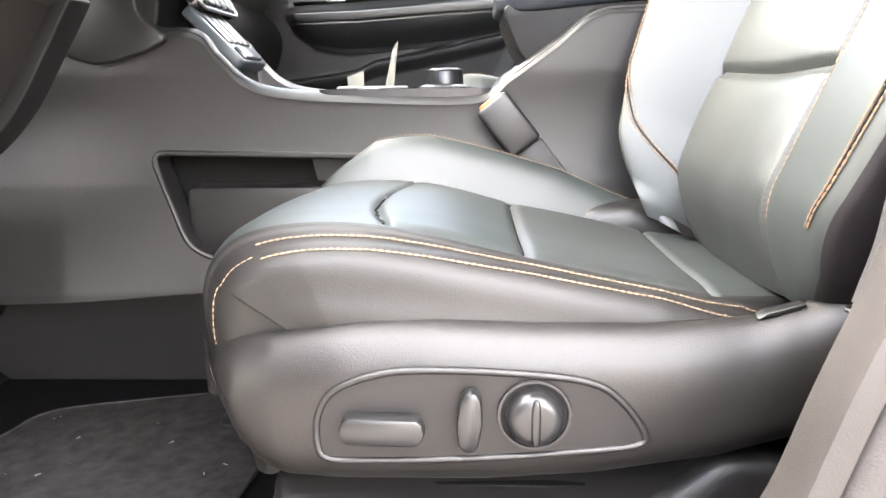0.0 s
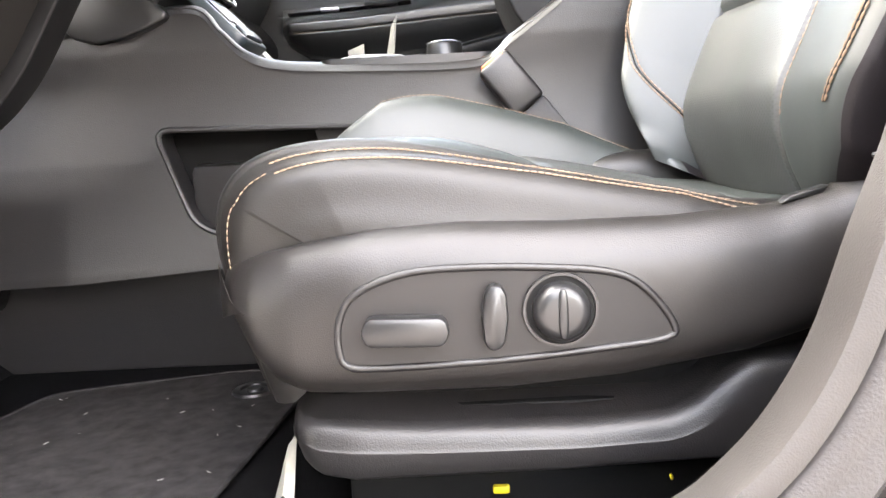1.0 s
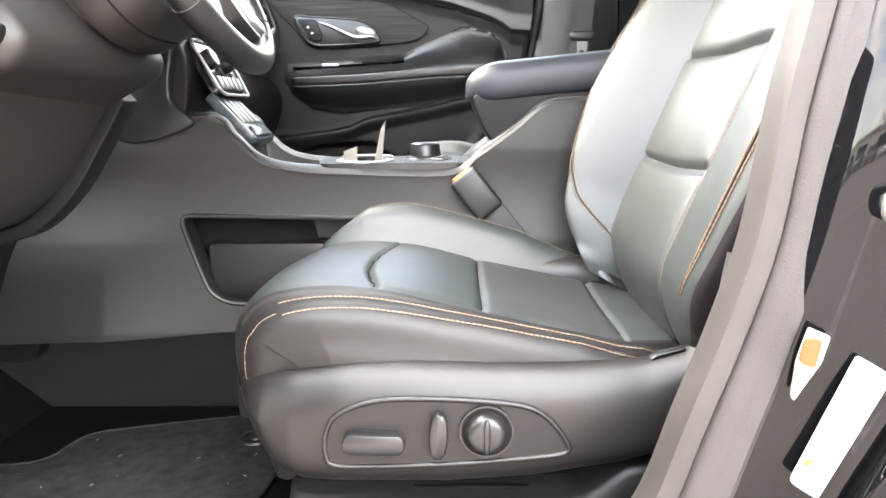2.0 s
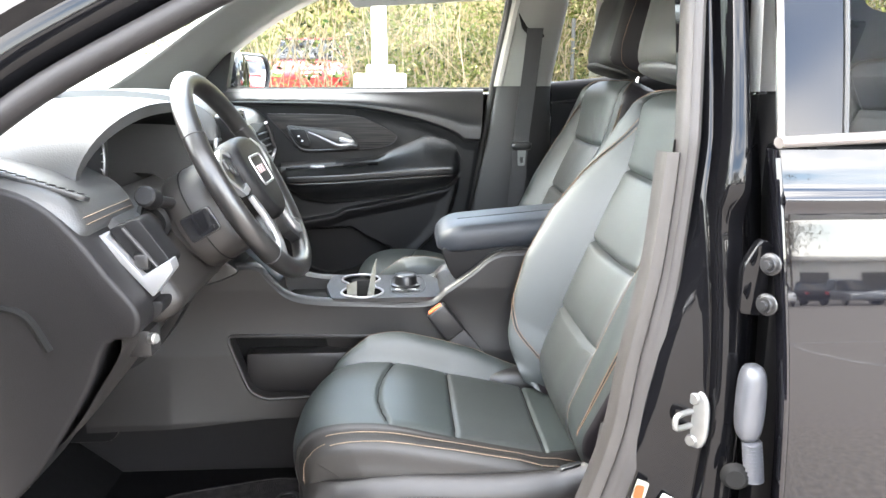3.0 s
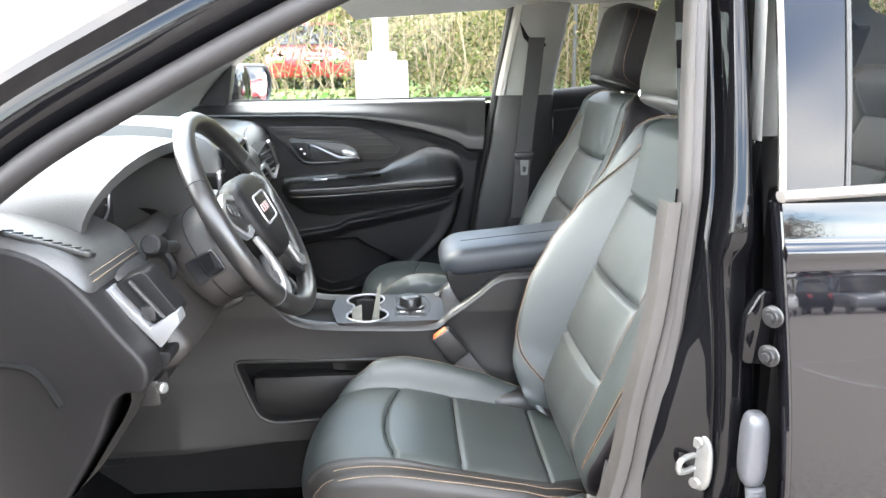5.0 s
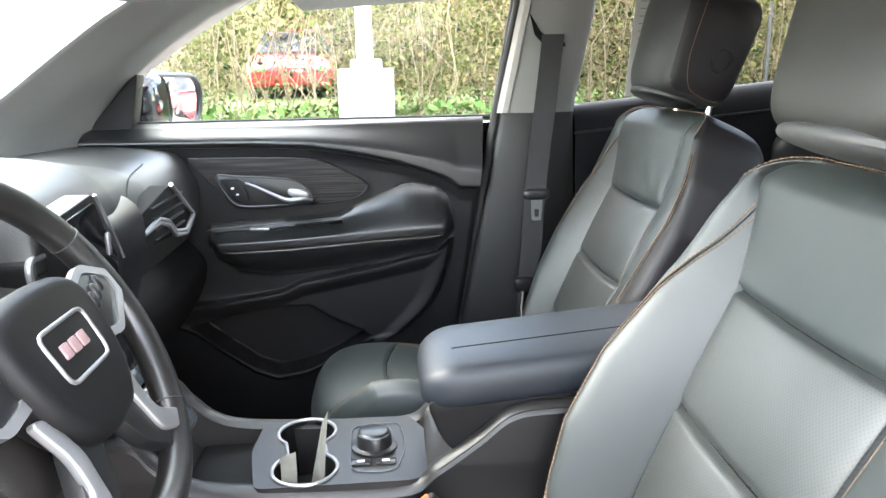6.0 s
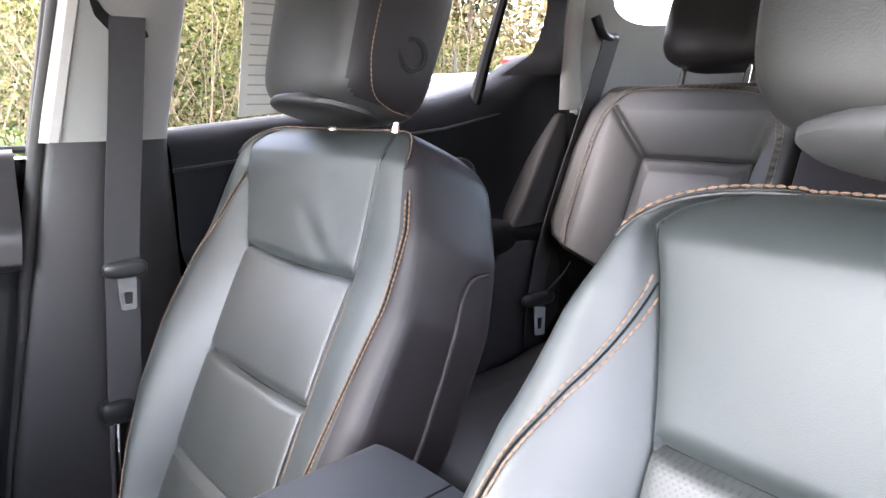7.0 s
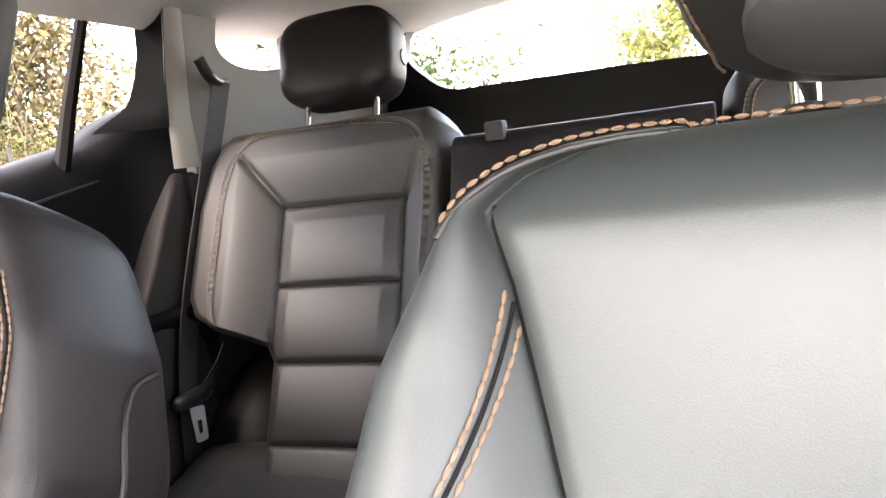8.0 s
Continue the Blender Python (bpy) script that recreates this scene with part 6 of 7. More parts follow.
        zb = key(x, (-0.112, -0.1, -0.085, -0.06, 0.1, 0.34), (0.482, 0.463, 0.455, 0.4515, 0.4535, 0.463))
        inw = key(x, (-0.112, -0.105, -0.09, -0.06), (0.03, 0.014, 0.004, 0))
        prof = [(0.09, zt + 0.03), (0.03, zt + 0.006), (0.014, zt + 0.001), (0.005, zt - 0.006), (0.001, zt - 0.018), (0.0, (zt + zb) / 2), (0.002, zb + 0.006), (0.008, zb), (0.04, zb + 0.002)]
        rows.append([(x + sx, ysgn(0.172 - q - inw), z + sz) for q, z in spline(prof, 4)])
    part("rail_cover", skin(rows), PLASTIC, root, "smooth charcoal plastic rail cover")
    # rails coloured near-black, standing in for the dark space below the cover
    for yy in (-0.12, 0.13):
        part("shaded_seat_rail", block(-0.07 + sx, 0.36 + sx, cy + yy - 0.02, cy + yy + 0.02, 0.412, 0.50, 0.004), DEEP_BLACK, root)
    part("hinge_cover", pad((0.27 + sx, ysgn(-0.195), 0.655 + sz), (0.10, 0.03, 0.032), 2.6, 24, 14), PLASTIC, root)
    return root


seat("driver_seat", 0.77, -1, 0.0, 0.0, "black leather driver seat with tan stitching and perforated inserts", True)
seat("passenger_seat", 1.53, 1, 0.068, 0.008, "black leather passenger seat with creased shoulder panel", False)

# ---- dashboard ----
dash = thing("dashboard", (-0.6, CY, 0.62), "black moulded dashboard with stitched edge and silver vents", "dashboard")
P_DRV = [(-1.08, 1.12), (-0.80, 1.165), (-0.62, 1.175), (-0.50, 1.158), (-0.425, 1.128), (-0.396, 1.092), (-0.396, 1.070), (-0.415, 1.058), (-0.45, 1.05)]
P_MID = [(-1.10, 1.14), (-0.82, 1.215), (-0.62, 1.250), (-0.46, 1.247), (-0.375, 1.225), (-0.338, 1.185), (-0.345, 1.11), (-0.37, 1.04), (-0.40, 0.99)]
P_PAS = [(-1.08, 1.12), (-0.82, 1.18), (-0.62, 1.205), (-0.50, 1.20), (-0.42, 1.185), (-0.385, 1.14), (-0.375, 1.09), (-0.385, 1.04), (-0.42, 0.98)]
rows = []
for y in np.concatenate([np.linspace(0.450, 0.48, 6), np.linspace(0.50, 0.57, 4), np.linspace(0.58, 0.63, 4), np.linspace(0.636, 0.68, 10), np.linspace(0.70, 0.92, 8), np.linspace(0.935, 0.985, 9), np.linspace(1.0, 1.82, 34)]):
    a = key(y, (0.42, 0.66, 0.85), (1, 1, 0))
    b = key(y, (1.2, 1.5), (0, 1))
    p = a * np.array(P_DRV) + (1 - a - b) * np.array(P_MID) + b * np.array(P_PAS)
    e = 0.012 * max(0, (0.48 - y) / 0.03) ** 2
    well_ = max(0.0, 1 - max(0.0, abs(y - 0.805) - 0.130) / 0.03)
    rows.append([(x - e, y, z - e - max(0.0, z - 1.05) * min(1.0, well_) * min(1, max(0, (x + 0.60) / 0.03))) for x, z in spline(p, 5)])
part("top_pad", skin(rows), DASH, dash, "grained dash pad")
lower = []
for y in np.linspace(0.45, 0.90, 20):
    sh = 0.03 * key(y, (0.45, 0.5, 0.9, 1.1, 1.4, 1.82), (1, 1.2, 0.4, 0, 0.4, 0.6))
    lower.append([(x + sh, y, z) for x, z in spline([(-0.42, 1.0), (-0.40, 0.96), (-0.385, 0.93), (-0.42, 0.87), (-0.47, 0.80), (-0.53, 0.757), (-0.60, 0.742), (-0.75, 0.74)], 5)])
part("lower_panel", skin(lower), COLUMN_SKIN, dash, "charcoal lower dash panel")
rows = []
for y in np.concatenate([np.linspace(0.535, 0.56, 6), np.linspace(0.58, 0.86, 12), np.linspace(0.868, 0.90, 8)]):
    e = 0.03 * max(0, (0.56 - y) / 0.025) ** 2 + 0.05 * max(0, (y - 0.86) / 0.04) ** 2
    rows.append([(x - e, y, z) for x, z in spline([(-0.43, 1.105), (-0.388, 1.078), (-0.366, 1.056), (-0.332, 1.01), (-0.309, 0.977), (-0.305, 0.958), (-0.318, 0.938), (-0.345, 0.926), (-0.385, 0.905)], 5)])
part("column_surround", skin(rows), COLUMN_SKIN, dash, "smooth panel round the steering column")
knee = spline([(-0.372, 0.93), (-0.40, 0.885), (-0.45, 0.81), (-0.51, 0.757), (-0.58, 0.738)], 6)
part("knee_panel_edge", slab([tuple(p) for p in knee] + [tuple(p) for p in (knee + np.array((0.014, -0.016)))[::-1]], "y", 0.86, 0.905, 0.003), PLASTIC_SOFT, dash, "curved edge of the knee panel")
part("glovebox_panel", skin([[(x, y, z) for x, z in spline([(-0.42, 1.0), (-0.385, 0.96), (-0.375, 0.92), (-0.40, 0.85), (-0.46, 0.77), (-0.53, 0.73), (-0.72, 0.70)], 5)] for y in np.linspace(1.33, 1.82, 12)]), PLASTIC_SOFT, dash, "black glovebox panel")
part("centre_side_panel", slab(rounded([(-0.80, 0.50), (-0.78, 0.95), (-0.50, 1.06), (-0.36, 1.06), (-0.335, 0.96), (-0.345, 0.89), (-0.44, 0.86), (-0.52, 0.78), (-0.62, 0.5)], 0.02), "y", 1.04, mirror_y(1.04), 0.012), PLASTIC_SOFT, dash, "charcoal centre stack side")
endp = spline([(-0.62, 1.158), (-0.50, 1.143), (-0.438, 1.118), (-0.396, 1.074), (-0.362, 1.024), (-0.330, 0.978), (-0.336, 0.942), (-0.372, 0.934), (-0.405, 0.866), (-0.478, 0.754), (-0.537, 0.70), (-0.66, 0.66), (-0.70, 0.9)], 4, True)
part("end_cap", slab([tuple(p) for p in endp], "y", 0.445, 0.56, 0.016, 4), END_SKIN, dash, "charcoal dash end panel")
part("end_crease", tube(spline([(-0.545, 0.4455, 0.985), (-0.50, 0.4455, 0.986), (-0.468, 0.4455, 0.972), (-0.445, 0.4455, 0.928)], 6), 0.0055, n=8), DEEP_BLACK, dash)
part("cover_joint", tube(spline([(-0.51, 0.4615, 1.10), (-0.46, 0.461, 1.09), (-0.41, 0.461, 1.05), (-0.345, 0.461, 0.975), (-0.348, 0.461, 0.945), (-0.378, 0.461, 0.937), (-0.412, 0.461, 0.866), (-0.486, 0.461, 0.754), (-0.55, 0.461, 0.705)], 5), 0.0018, n=6), DEEP_BLACK, dash)
for dz in (0.0045, -0.0045):
    part("edge_stitching", stitches(spline([(-0.3955, 0.468, 1.093 + dz), (-0.3955, 0.55, 1.093 + dz), (-0.3960, 0.635, 1.092 + dz)], 10), 0.007, 0.005, 0.0007, (0.002 - 0.3 * dz, 0, 0)), THREAD_PALE, dash, "pale double stitching along the pad edge")
part("end_stitching", stitches(spline([(-0.56, 0.455, 1.125), (-0.49, 0.455, 1.108), (-0.44, 0.456, 1.08)], 8), 0.007, 0.005, 0.0005), THREAD_PALE, dash)
vent = part("demister_vent", bent(slab(rounded([(-0.055, -0.010), (0.052, -0.010), (0.06, 0.008), (-0.06, 0.010)], 0.008), "z", -0.004, 0.003, 0.002), lambda c: pose(-0.447, 0.480, 1.138, -4, 21, 14) @ c), SATIN_BLACK, dash, "slotted side demister vent")
for i in range(9):
    part("slat", bent(block(-0.050 + i * 0.0115, -0.046 + i * 0.0115, -0.008, 0.007, 0.002, 0.005, 0.001), lambda c: pose(-0.447, 0.480, 1.138, -4, 21, 14) @ Matrix.Shear("XZ", 4, (0.5, 0)) @ c), PLASTIC, vent)
# light-switch bezel
part("switch_recess", slab(rounded([(-0.386, 1.072), (-0.330, 0.998), (-0.303, 1.026), (-0.345, 1.088)], 0.008), "y", 0.516, 0.566, 0.003), PLASTIC_SOFT, dash)
part("switch_bezel", slab(rounded([(-0.396, 1.066), (-0.327, 0.982), (-0.298, 1.019), (-0.302, 1.033), (-0.339, 1.011), (-0.386, 1.069)], 0.003), "y", 0.500, 0.53, 0.003), SILVER, dash, "satin silver bezel by the steering column")
part("switch_blade", tube([(-0.376 + 0.012, 0.513, 1.064 + 0.011), (-0.326 + 0.010, 0.513, 1.002 + 0.011)], 0.0035, n=8), PLASTIC, dash)
part("switch_tab", block(-0.352, -0.332, 0.508, 0.53, 1.018, 1.040, 0.004), PLASTIC, dash)
part("round_recess", lathe((-0.368, 0.655, 1.060), (0.80, -0.35, 0.48), [(0.0, -0.012), (0.019, -0.012), (0.022, 0.0), (0.028, 0.004), (0.032, 0.0)], 28), PLASTIC_SOFT, dash)
part("bezel_underside", slab(rounded([(-0.40, 1.045), (-0.335, 0.975), (-0.315, 0.975), (-0.318, 0.958), (-0.345, 0.940), (-0.42, 0.98)], 0.008), "y", 0.502, 0.572, 0.006), PLASTIC_SOFT, dash, "dark block under the silver bezel")
part("bonnet_release", block(-0.375, -0.335, 0.50, 0.545, 0.895, 0.935, 0.006), PLASTIC, dash)
part("trip_button", disc((-0.338, 0.505, 0.922), (0.9, -0.4, 0.1), 0.008, 0.008, 0.012, 20, 0.002), ZINC, dash)
# instrument hood
hood = []
for t in np.linspace(0, 1, 14):
    x = -0.68 + 0.29 * t
    arc = []
    for q in np.linspace(0, math.pi, 26):
        c, s = math.cos(q), math.sin(q)
        arc.append((x - 0.05 * (1 - s) * t + 0.015 * s * t, 0.775 - math.copysign(abs(c) ** 0.75, c) * (0.215 + 0.01 * t), 1.115 + (0.10 + 0.028 * math.sin(t * 2.4)) * s ** 0.62))
    hood.append(arc)
inner = [[(p[0], 0.775 + (p[1] - 0.775) * 0.93, 1.115 + (p[2] - 1.115) * 0.86) for p in r] for r in hood]
part("instrument_hood", recalc(skin(hood + [inner[-1]])), DASH, dash, "arched instrument hood")
# near-black lining paints the shade inside the hood
part("hood_lining", recalc(skin(inner)), DEEP_BLACK, dash, "hood lining, cavity shade in its black")
# added unseen plate, keeps windscreen light out of the hood
part("hood_light_stop", (inner[2], [tuple(range(len(inner[2])))]), DEEP_BLACK, dash)
cl = part("instrument_cluster", slab([tuple(p) for p in spline([(0.60, 1.06), (0.59, 1.15), (0.65, 1.195), (0.775, 1.205), (0.90, 1.195), (0.96, 1.15), (0.95, 1.06)], 4, True)], "x", -0.56, -0.54, 0.004), DIAL, dash, "dark instrument cluster")
for y in (0.68, 0.87):
    part("gauge_ring", tube([(-0.538, y + 0.055 * math.cos(q), 1.135 + 0.055 * math.sin(q)) for q in np.linspace(0, 2 * math.pi, 30, endpoint=False)], 0.003, True, 6), SILVER, cl)
    for q in np.linspace(-0.6, 3.74, 14):
        part("gauge_mark", tube([(-0.538, y + 0.042 * math.cos(q), 1.135 + 0.042 * math.sin(q)), (-0.538, y + 0.05 * math.cos(q), 1.135 + 0.05 * math.sin(q))], 0.0012, n=5), WHITE_MARK, cl)
# centre stack
part("control_tower", slab([tuple(p) for p in spline([(-0.40, 1.17), (-0.335, 1.165), (-0.325, 1.10), (-0.35, 1.0), (-0.36, 0.92), (-0.33, 0.88), (-0.45, 0.86), (-0.5, 1.0)], 4, True)], "y", 1.02, 1.29, 0.012), SATIN_BLACK, dash, "black centre stack")
clim = lambda c: pose(-0.322, 1.155, 0.965, 0, 62, 0) @ c
cp = part("climate_panel", bent(slab(rounded([(-0.05, -0.085), (0.045, -0.075), (0.045, 0.075), (-0.05, 0.085)], 0.014), "z", -0.012, 0.004, 0.003), clim), GLOSS_BLACK, dash, "glossy climate control panel")
part("panel_rim", bent(recalc(tube([(p[0], p[1], 0.005) for p in rounded([(-0.05, -0.085), (0.045, -0.075), (0.045, 0.075), (-0.05, 0.085)], 0.014)], 0.0026, True, 8)), clim), SILVER, cp)
for i in range(5):
    part("panel_key", bent(block(0.012, 0.036, -0.062 + i * 0.026, -0.042 + i * 0.026, 0.003, 0.008, 0.002), clim), STEEL_BLUE, cp)
for y in (-0.045, 0.045):
    part("panel_knob", bent(lathe((-0.018, y, 0.003), (0, 0, 1), [(0.017, 0), (0.0165, 0.010), (0.014, 0.0125), (0, 0.0125)], 24), clim), SATIN_BLACK, cp)
screen = part("display_screen", slab(rounded([(0.975, 1.204), (1.075, 1.214), (1.150, 1.115), (1.138, 1.075), (1.0, 1.07)], 0.008), "x", -0.345, -0.312, 0.004), SATIN_BLACK, dash, "dark tilted display screen")
part("screen_glass", slab(rounded([(0.982, 1.196), (1.068, 1.205), (1.128, 1.118), (1.118, 1.085), (1.005, 1.08)], 0.006), "x", -0.3118, -0.309, 0.001), GLOSS_BLACK, screen, "glossy dark glass")
part("screen_edge", tube([(-0.312, 1.080, 1.211), (-0.311, 1.116, 1.165), (-0.311, 1.151, 1.114)], 0.0022, n=8), SILVER, screen, "thin silver edge")
part("side_switch", block(-0.3115, -0.307, 1.094, 1.104, 1.130, 1.160, 0.002), SILVER, screen)
for yc, wd in ((1.0, 0.055), (1.47, 0.14)):
    xx, zz = -0.345, 1.11
    if yc < 1.2:
        o = rounded([(yc - wd, zz + 0.05), (yc + wd, zz + 0.045), (yc + wd * 0.8, zz - 0.06), (yc - wd * 0.7, zz - 0.055)], 0.014)
        rim = o
    else:
        o = rounded([(1.325, 1.14), (1.49, 1.165), (1.615, 1.09), (1.56, 1.067), (1.325, 1.085)], 0.012)
        rim = rounded([(1.49, 1.165), (1.616, 1.088), (1.56, 1.066), (1.495, 1.078), (1.455, 1.105), (1.405, 1.118), (1.322, 1.108), (1.405, 1.111), (1.455, 1.098), (1.49, 1.072), (1.56, 1.060), (1.622, 1.086)], 0.004)
    vt = part("air_vent", slab(o, "x", xx - 0.03, xx + 0.004, 0.003), DEEP_BLACK, dash, "air vent with silver rim")
    part("vent_rim", tube([(xx + 0.006, p[0], p[1]) for p in rim], 0.0042, True, 8), SILVER, vt)
    for i in range(4):
        part("vent_slat", block(xx - 0.012, xx + 0.008, yc - wd * 0.66, yc + wd * 0.6, zz - 0.026 + i * 0.018, zz - 0.022 + i * 0.018, 0.001), SATIN_BLACK, vt)
part("dash_seam", tube(spline([(-0.352, 1.30, 1.172), (-0.385, 1.42, 1.187), (-0.40, 1.54, 1.196)], 6), 0.0014, n=6), DEEP_BLACK, dash)

# ---- steering wheel and column ----
SC, SN = Vector((-0.25, 0.776, 1.112)), Vector((0.878, 0, 0.479))
SU = Vector((-0.479, 0, 0.878))


def wheel_at(a, b, n=0.0):
    """a to the driver's right (+y), b up the wheel, n towards the driver."""
    return SC + Vector((0, 1, 0)) * a + SU * b + SN * n


sw = thing("steering_wheel", tuple(SC - SN * 0.12), "black leather steering wheel with silver spokes", "steering wheel")
ringp = [wheel_at(0.176 * math.cos(q), 0.176 * math.sin(q), 0.0) for q in np.linspace(0, 2 * math.pi, 72, endpoint=False)]
part("rim", tube(ringp, 0.0168, True, 16, up=tuple(SN)), WHEEL_LEATHER, sw, "smooth black leather rim")
for q in (0.5, math.pi - 0.5, -0.75, math.pi + 0.75):
    c = wheel_at(0.176 * math.cos(q), 0.176 * math.sin(q))
    rad = wheel_at(math.cos(q), math.sin(q)) - SC
    part("rim_seam", tube([c + (rad * math.cos(w) + SN * math.sin(w)) * 0.0171 for w in np.linspace(0, 2 * math.pi, 20, endpoint=False)], 0.0008, True, 6), WEBBING, sw)
to_wheel = lambda c: wheel_at(c.x, c.y, c.z)
hubo = [tuple(p) for p in spline([(-0.085, 0.035), (-0.05, 0.062), (0.05, 0.062), (0.085, 0.035), (0.078, -0.03), (0.045, -0.075), (0, -0.085), (-0.045, -0.075), (-0.078, -0.03)], 5, True)]
hub = part("airbag_cover", bent(slab(hubo, "z", -0.02, 0.028, 0.016, 4), to_wheel), PLASTIC_SOFT, sw, "soft black airbag cover")
badge = rounded([(-0.044, 0.024), (0.044, 0.024), (0.041, -0.026), (-0.041, -0.026)], 0.011)
part("badge_frame", bent(recalc(tube([(p[0], p[1], 0.029) for p in badge], 0.0021, True, 8)), to_wheel), SILVER, hub, "silver badge frame")
for x in (-0.017, 0.0, 0.017):
    part("badge_shape", bent(slab(rounded([(x - 0.0065, -0.007), (x + 0.0065, -0.007), (x + 0.0065, 0.007), (x - 0.0065, 0.007)], 0.002), "z", 0.026, 0.030, 0.001), to_wheel), RED_ENAMEL, hub, "small red badge bar")
for s in (1, -1):
    sp = [(s * 0.075, 0.036), (s * 0.118, 0.05), (s * 0.160, 0.032), (s * 0.162, 0.012), (s * 0.12, -0.018), (s * 0.08, -0.012)]
    spoke = part("side_spoke", bent(slab(rounded(sp, 0.008), "z", -0.012, 0.012, 0.004), to_wheel), SATIN_BLACK, sw)
    mid_s = np.mean(sp, axis=0)
    part("spoke_frame", bent(slab_hole(rounded([tuple(mid_s + (np.array(q) - mid_s) * 1.22) for q in sp], 0.01), [rounded([tuple(mid_s + (np.array(q) - mid_s) * 0.94) for q in sp], 0.008)], "z", 0.006, 0.0145), to_wheel), SILVER, spoke, "silver switch frame")
    for i in range(3):
        part("spoke_button", bent(pad((s * (0.105 + 0.013 * i), 0.018 + 0.006 * i, 0.013), (0.006, 0.010, 0.004), 3, 14, 8), to_wheel), SATIN_BLACK, spoke)
    blade = [(s * 0.070, -0.032), (s * 0.092, -0.026), (s * 0.078, -0.07), (s * 0.082, -0.105), (s * 0.122, -0.128), (s * 0.116, -0.148), (s * 0.068, -0.126), (s * 0.058, -0.075)]
    part("silver_arm", bent(slab(rounded(blade, 0.010, 5), "z", 0.004, 0.0135, 0.0028), to_wheel), SILVER, sw, "satin silver spoke blade")
    lo = [(s * 0.018, -0.075), (s * 0.06, -0.06), (s * 0.105, -0.13), (s * 0.085, -0.155), (s * 0.04, -0.12)]
    part("lower_spoke", bent(slab(rounded(lo, 0.006), "z", -0.010, 0.008, 0.003), to_wheel), SATIN_BLACK, sw)
col = thing("steering_column", tuple(SC - SN * 0.3), "black steering column shroud with stalks", "steering column")
boxy = lambda c, e: math.copysign(abs(c) ** e, c)
part("shroud", bent(recalc(skin([[(0.106 * r * boxy(math.cos(q), 0.65), -0.024 + 0.082 * r * boxy(math.sin(q), 0.7), n) for q in np.linspace(0, 2 * math.pi, 48, endpoint=False)] for r, n in ((0.3, -0.030), (0.80, -0.034), (0.94, -0.040), (1.0, -0.052), (1.02, -0.080), (1.02, -0.104), (0.99, -0.110), (0.86, -0.112), (0.84, -0.16), (0.80, -0.30))], closed_u=True)), to_wheel), COLUMN_SKIN, col, "charcoal moulded column shroud")
part("shroud_joint", bent(recalc(tube([(0.1085 * boxy(math.cos(q), 0.65), -0.024 + 0.084 * boxy(math.sin(q), 0.7), -0.078) for q in np.linspace(0, 2 * math.pi, 48, endpoint=False)], 0.0012, True, 6)), to_wheel), DEEP_BLACK, col)
st = part("wiper_stalk", recalc(tube([wheel_at(-0.06, 0.01, -0.10), wheel_at(-0.13, 0.03, -0.10), wheel_at(-0.165, 0.042, -0.10)], [0.009, 0.009, 0.011], n=12)), SATIN_BLACK, col)
part("stalk_end", disc(tuple(wheel_at(-0.155, 0.038, -0.10)), tuple(wheel_at(-0.19, 0.05, -0.098) - wheel_at(-0.155, 0.038, -0.10)), 0.0165, 0.0155, 0.03, 20, 0.003), PLASTIC_SOFT, st)
part("gear_stalk", recalc(tube([wheel_at(0.06, 0.02, -0.09), wheel_at(0.16, 0.05, -0.08)], [0.009, 0.013], n=12)), SILVER, col)
part("column_switch", bent(slab(rounded([(-0.04, -0.02), (0.012, -0.02), (0.012, 0.022), (-0.04, 0.022)], 0.006), "z", 0.0, 0.012, 0.003), lambda c: wheel_at(-0.102 - c.z * 0.6, c.y - 0.030, -0.062 + c.x)), GLOSS_BLACK, col, "glossy ignition switch")

# ---- centre console ----
con = thing("centre_console", (-0.05, CY, 0.41), "charcoal centre console with cup holders and padded armrest", "console")
top = [(-0.47, 0.872), (-0.423, 0.882), (-0.304, 0.896), (-0.268, 0.865), (-0.236, 0.835), (-0.19, 0.820), (-0.087, 0.813), (0.06, 0.811), (0.105, 0.838), (0.16, 0.877), (0.205, 0.912), (0.26, 0.920), (0.42, 0.922)]
slot = rounded([(-0.364, 0.742), (-0.10, 0.735), (0.0, 0.735), (0.0, 0.61), (-0.285, 0.602), (-0.318, 0.62)], 0.02)
top_line = spline([(-0.66, 0.56), (-0.62, 0.70), (-0.54, 0.80)] + top + [(0.44, 0.922)], 6)
side_top = lambda x: key(x, np.maximum.accumulate(top_line[:, 0]), top_line[:, 1])
side_low = lambda x: key(x, (-0.66, -0.45, -0.29, 0.0, 0.44), (0.545, 0.55, 0.558, 0.555, 0.60))


def side_y_at(x, z):
    """The driver's face of the console: hollow below its rail, flaring out towards the foot well."""
    low = max(0, min(1, (0.80 - z) / 0.24))
    fore = max(0, min(1, (-0.18 - x) / 0.30))
    return 1.034 + 0.006 * math.sin(math.pi * max(0, min(1, (z - 0.70) / 0.14))) - 0.034 * fore * low ** 1.4 - 0.006 * low


def inside(x, z, poly):
    odd = False
    for (ax, az), (bx, bz) in zip(poly, poly[1:] + poly[:1]):
        if (az > z) != (bz > z) and x < (bx - ax) * (z - az) / (bz - az) + ax:
            odd = not odd
    return odd


for s in (0, 1):
    us, vs_ = np.linspace(-0.655, 0.438, 220), np.linspace(0, 1, 90)
    pts_ = [[(x, side_low(x) + (side_top(x) - 0.002 - side_low(x)) * v) for x in us] for v in vs_]
    verts = [(x, side_y_at(x, z) if not s else mirror_y(side_y_at(x, z)), z) for r_ in pts_ for x, z in r_]
    faces = []
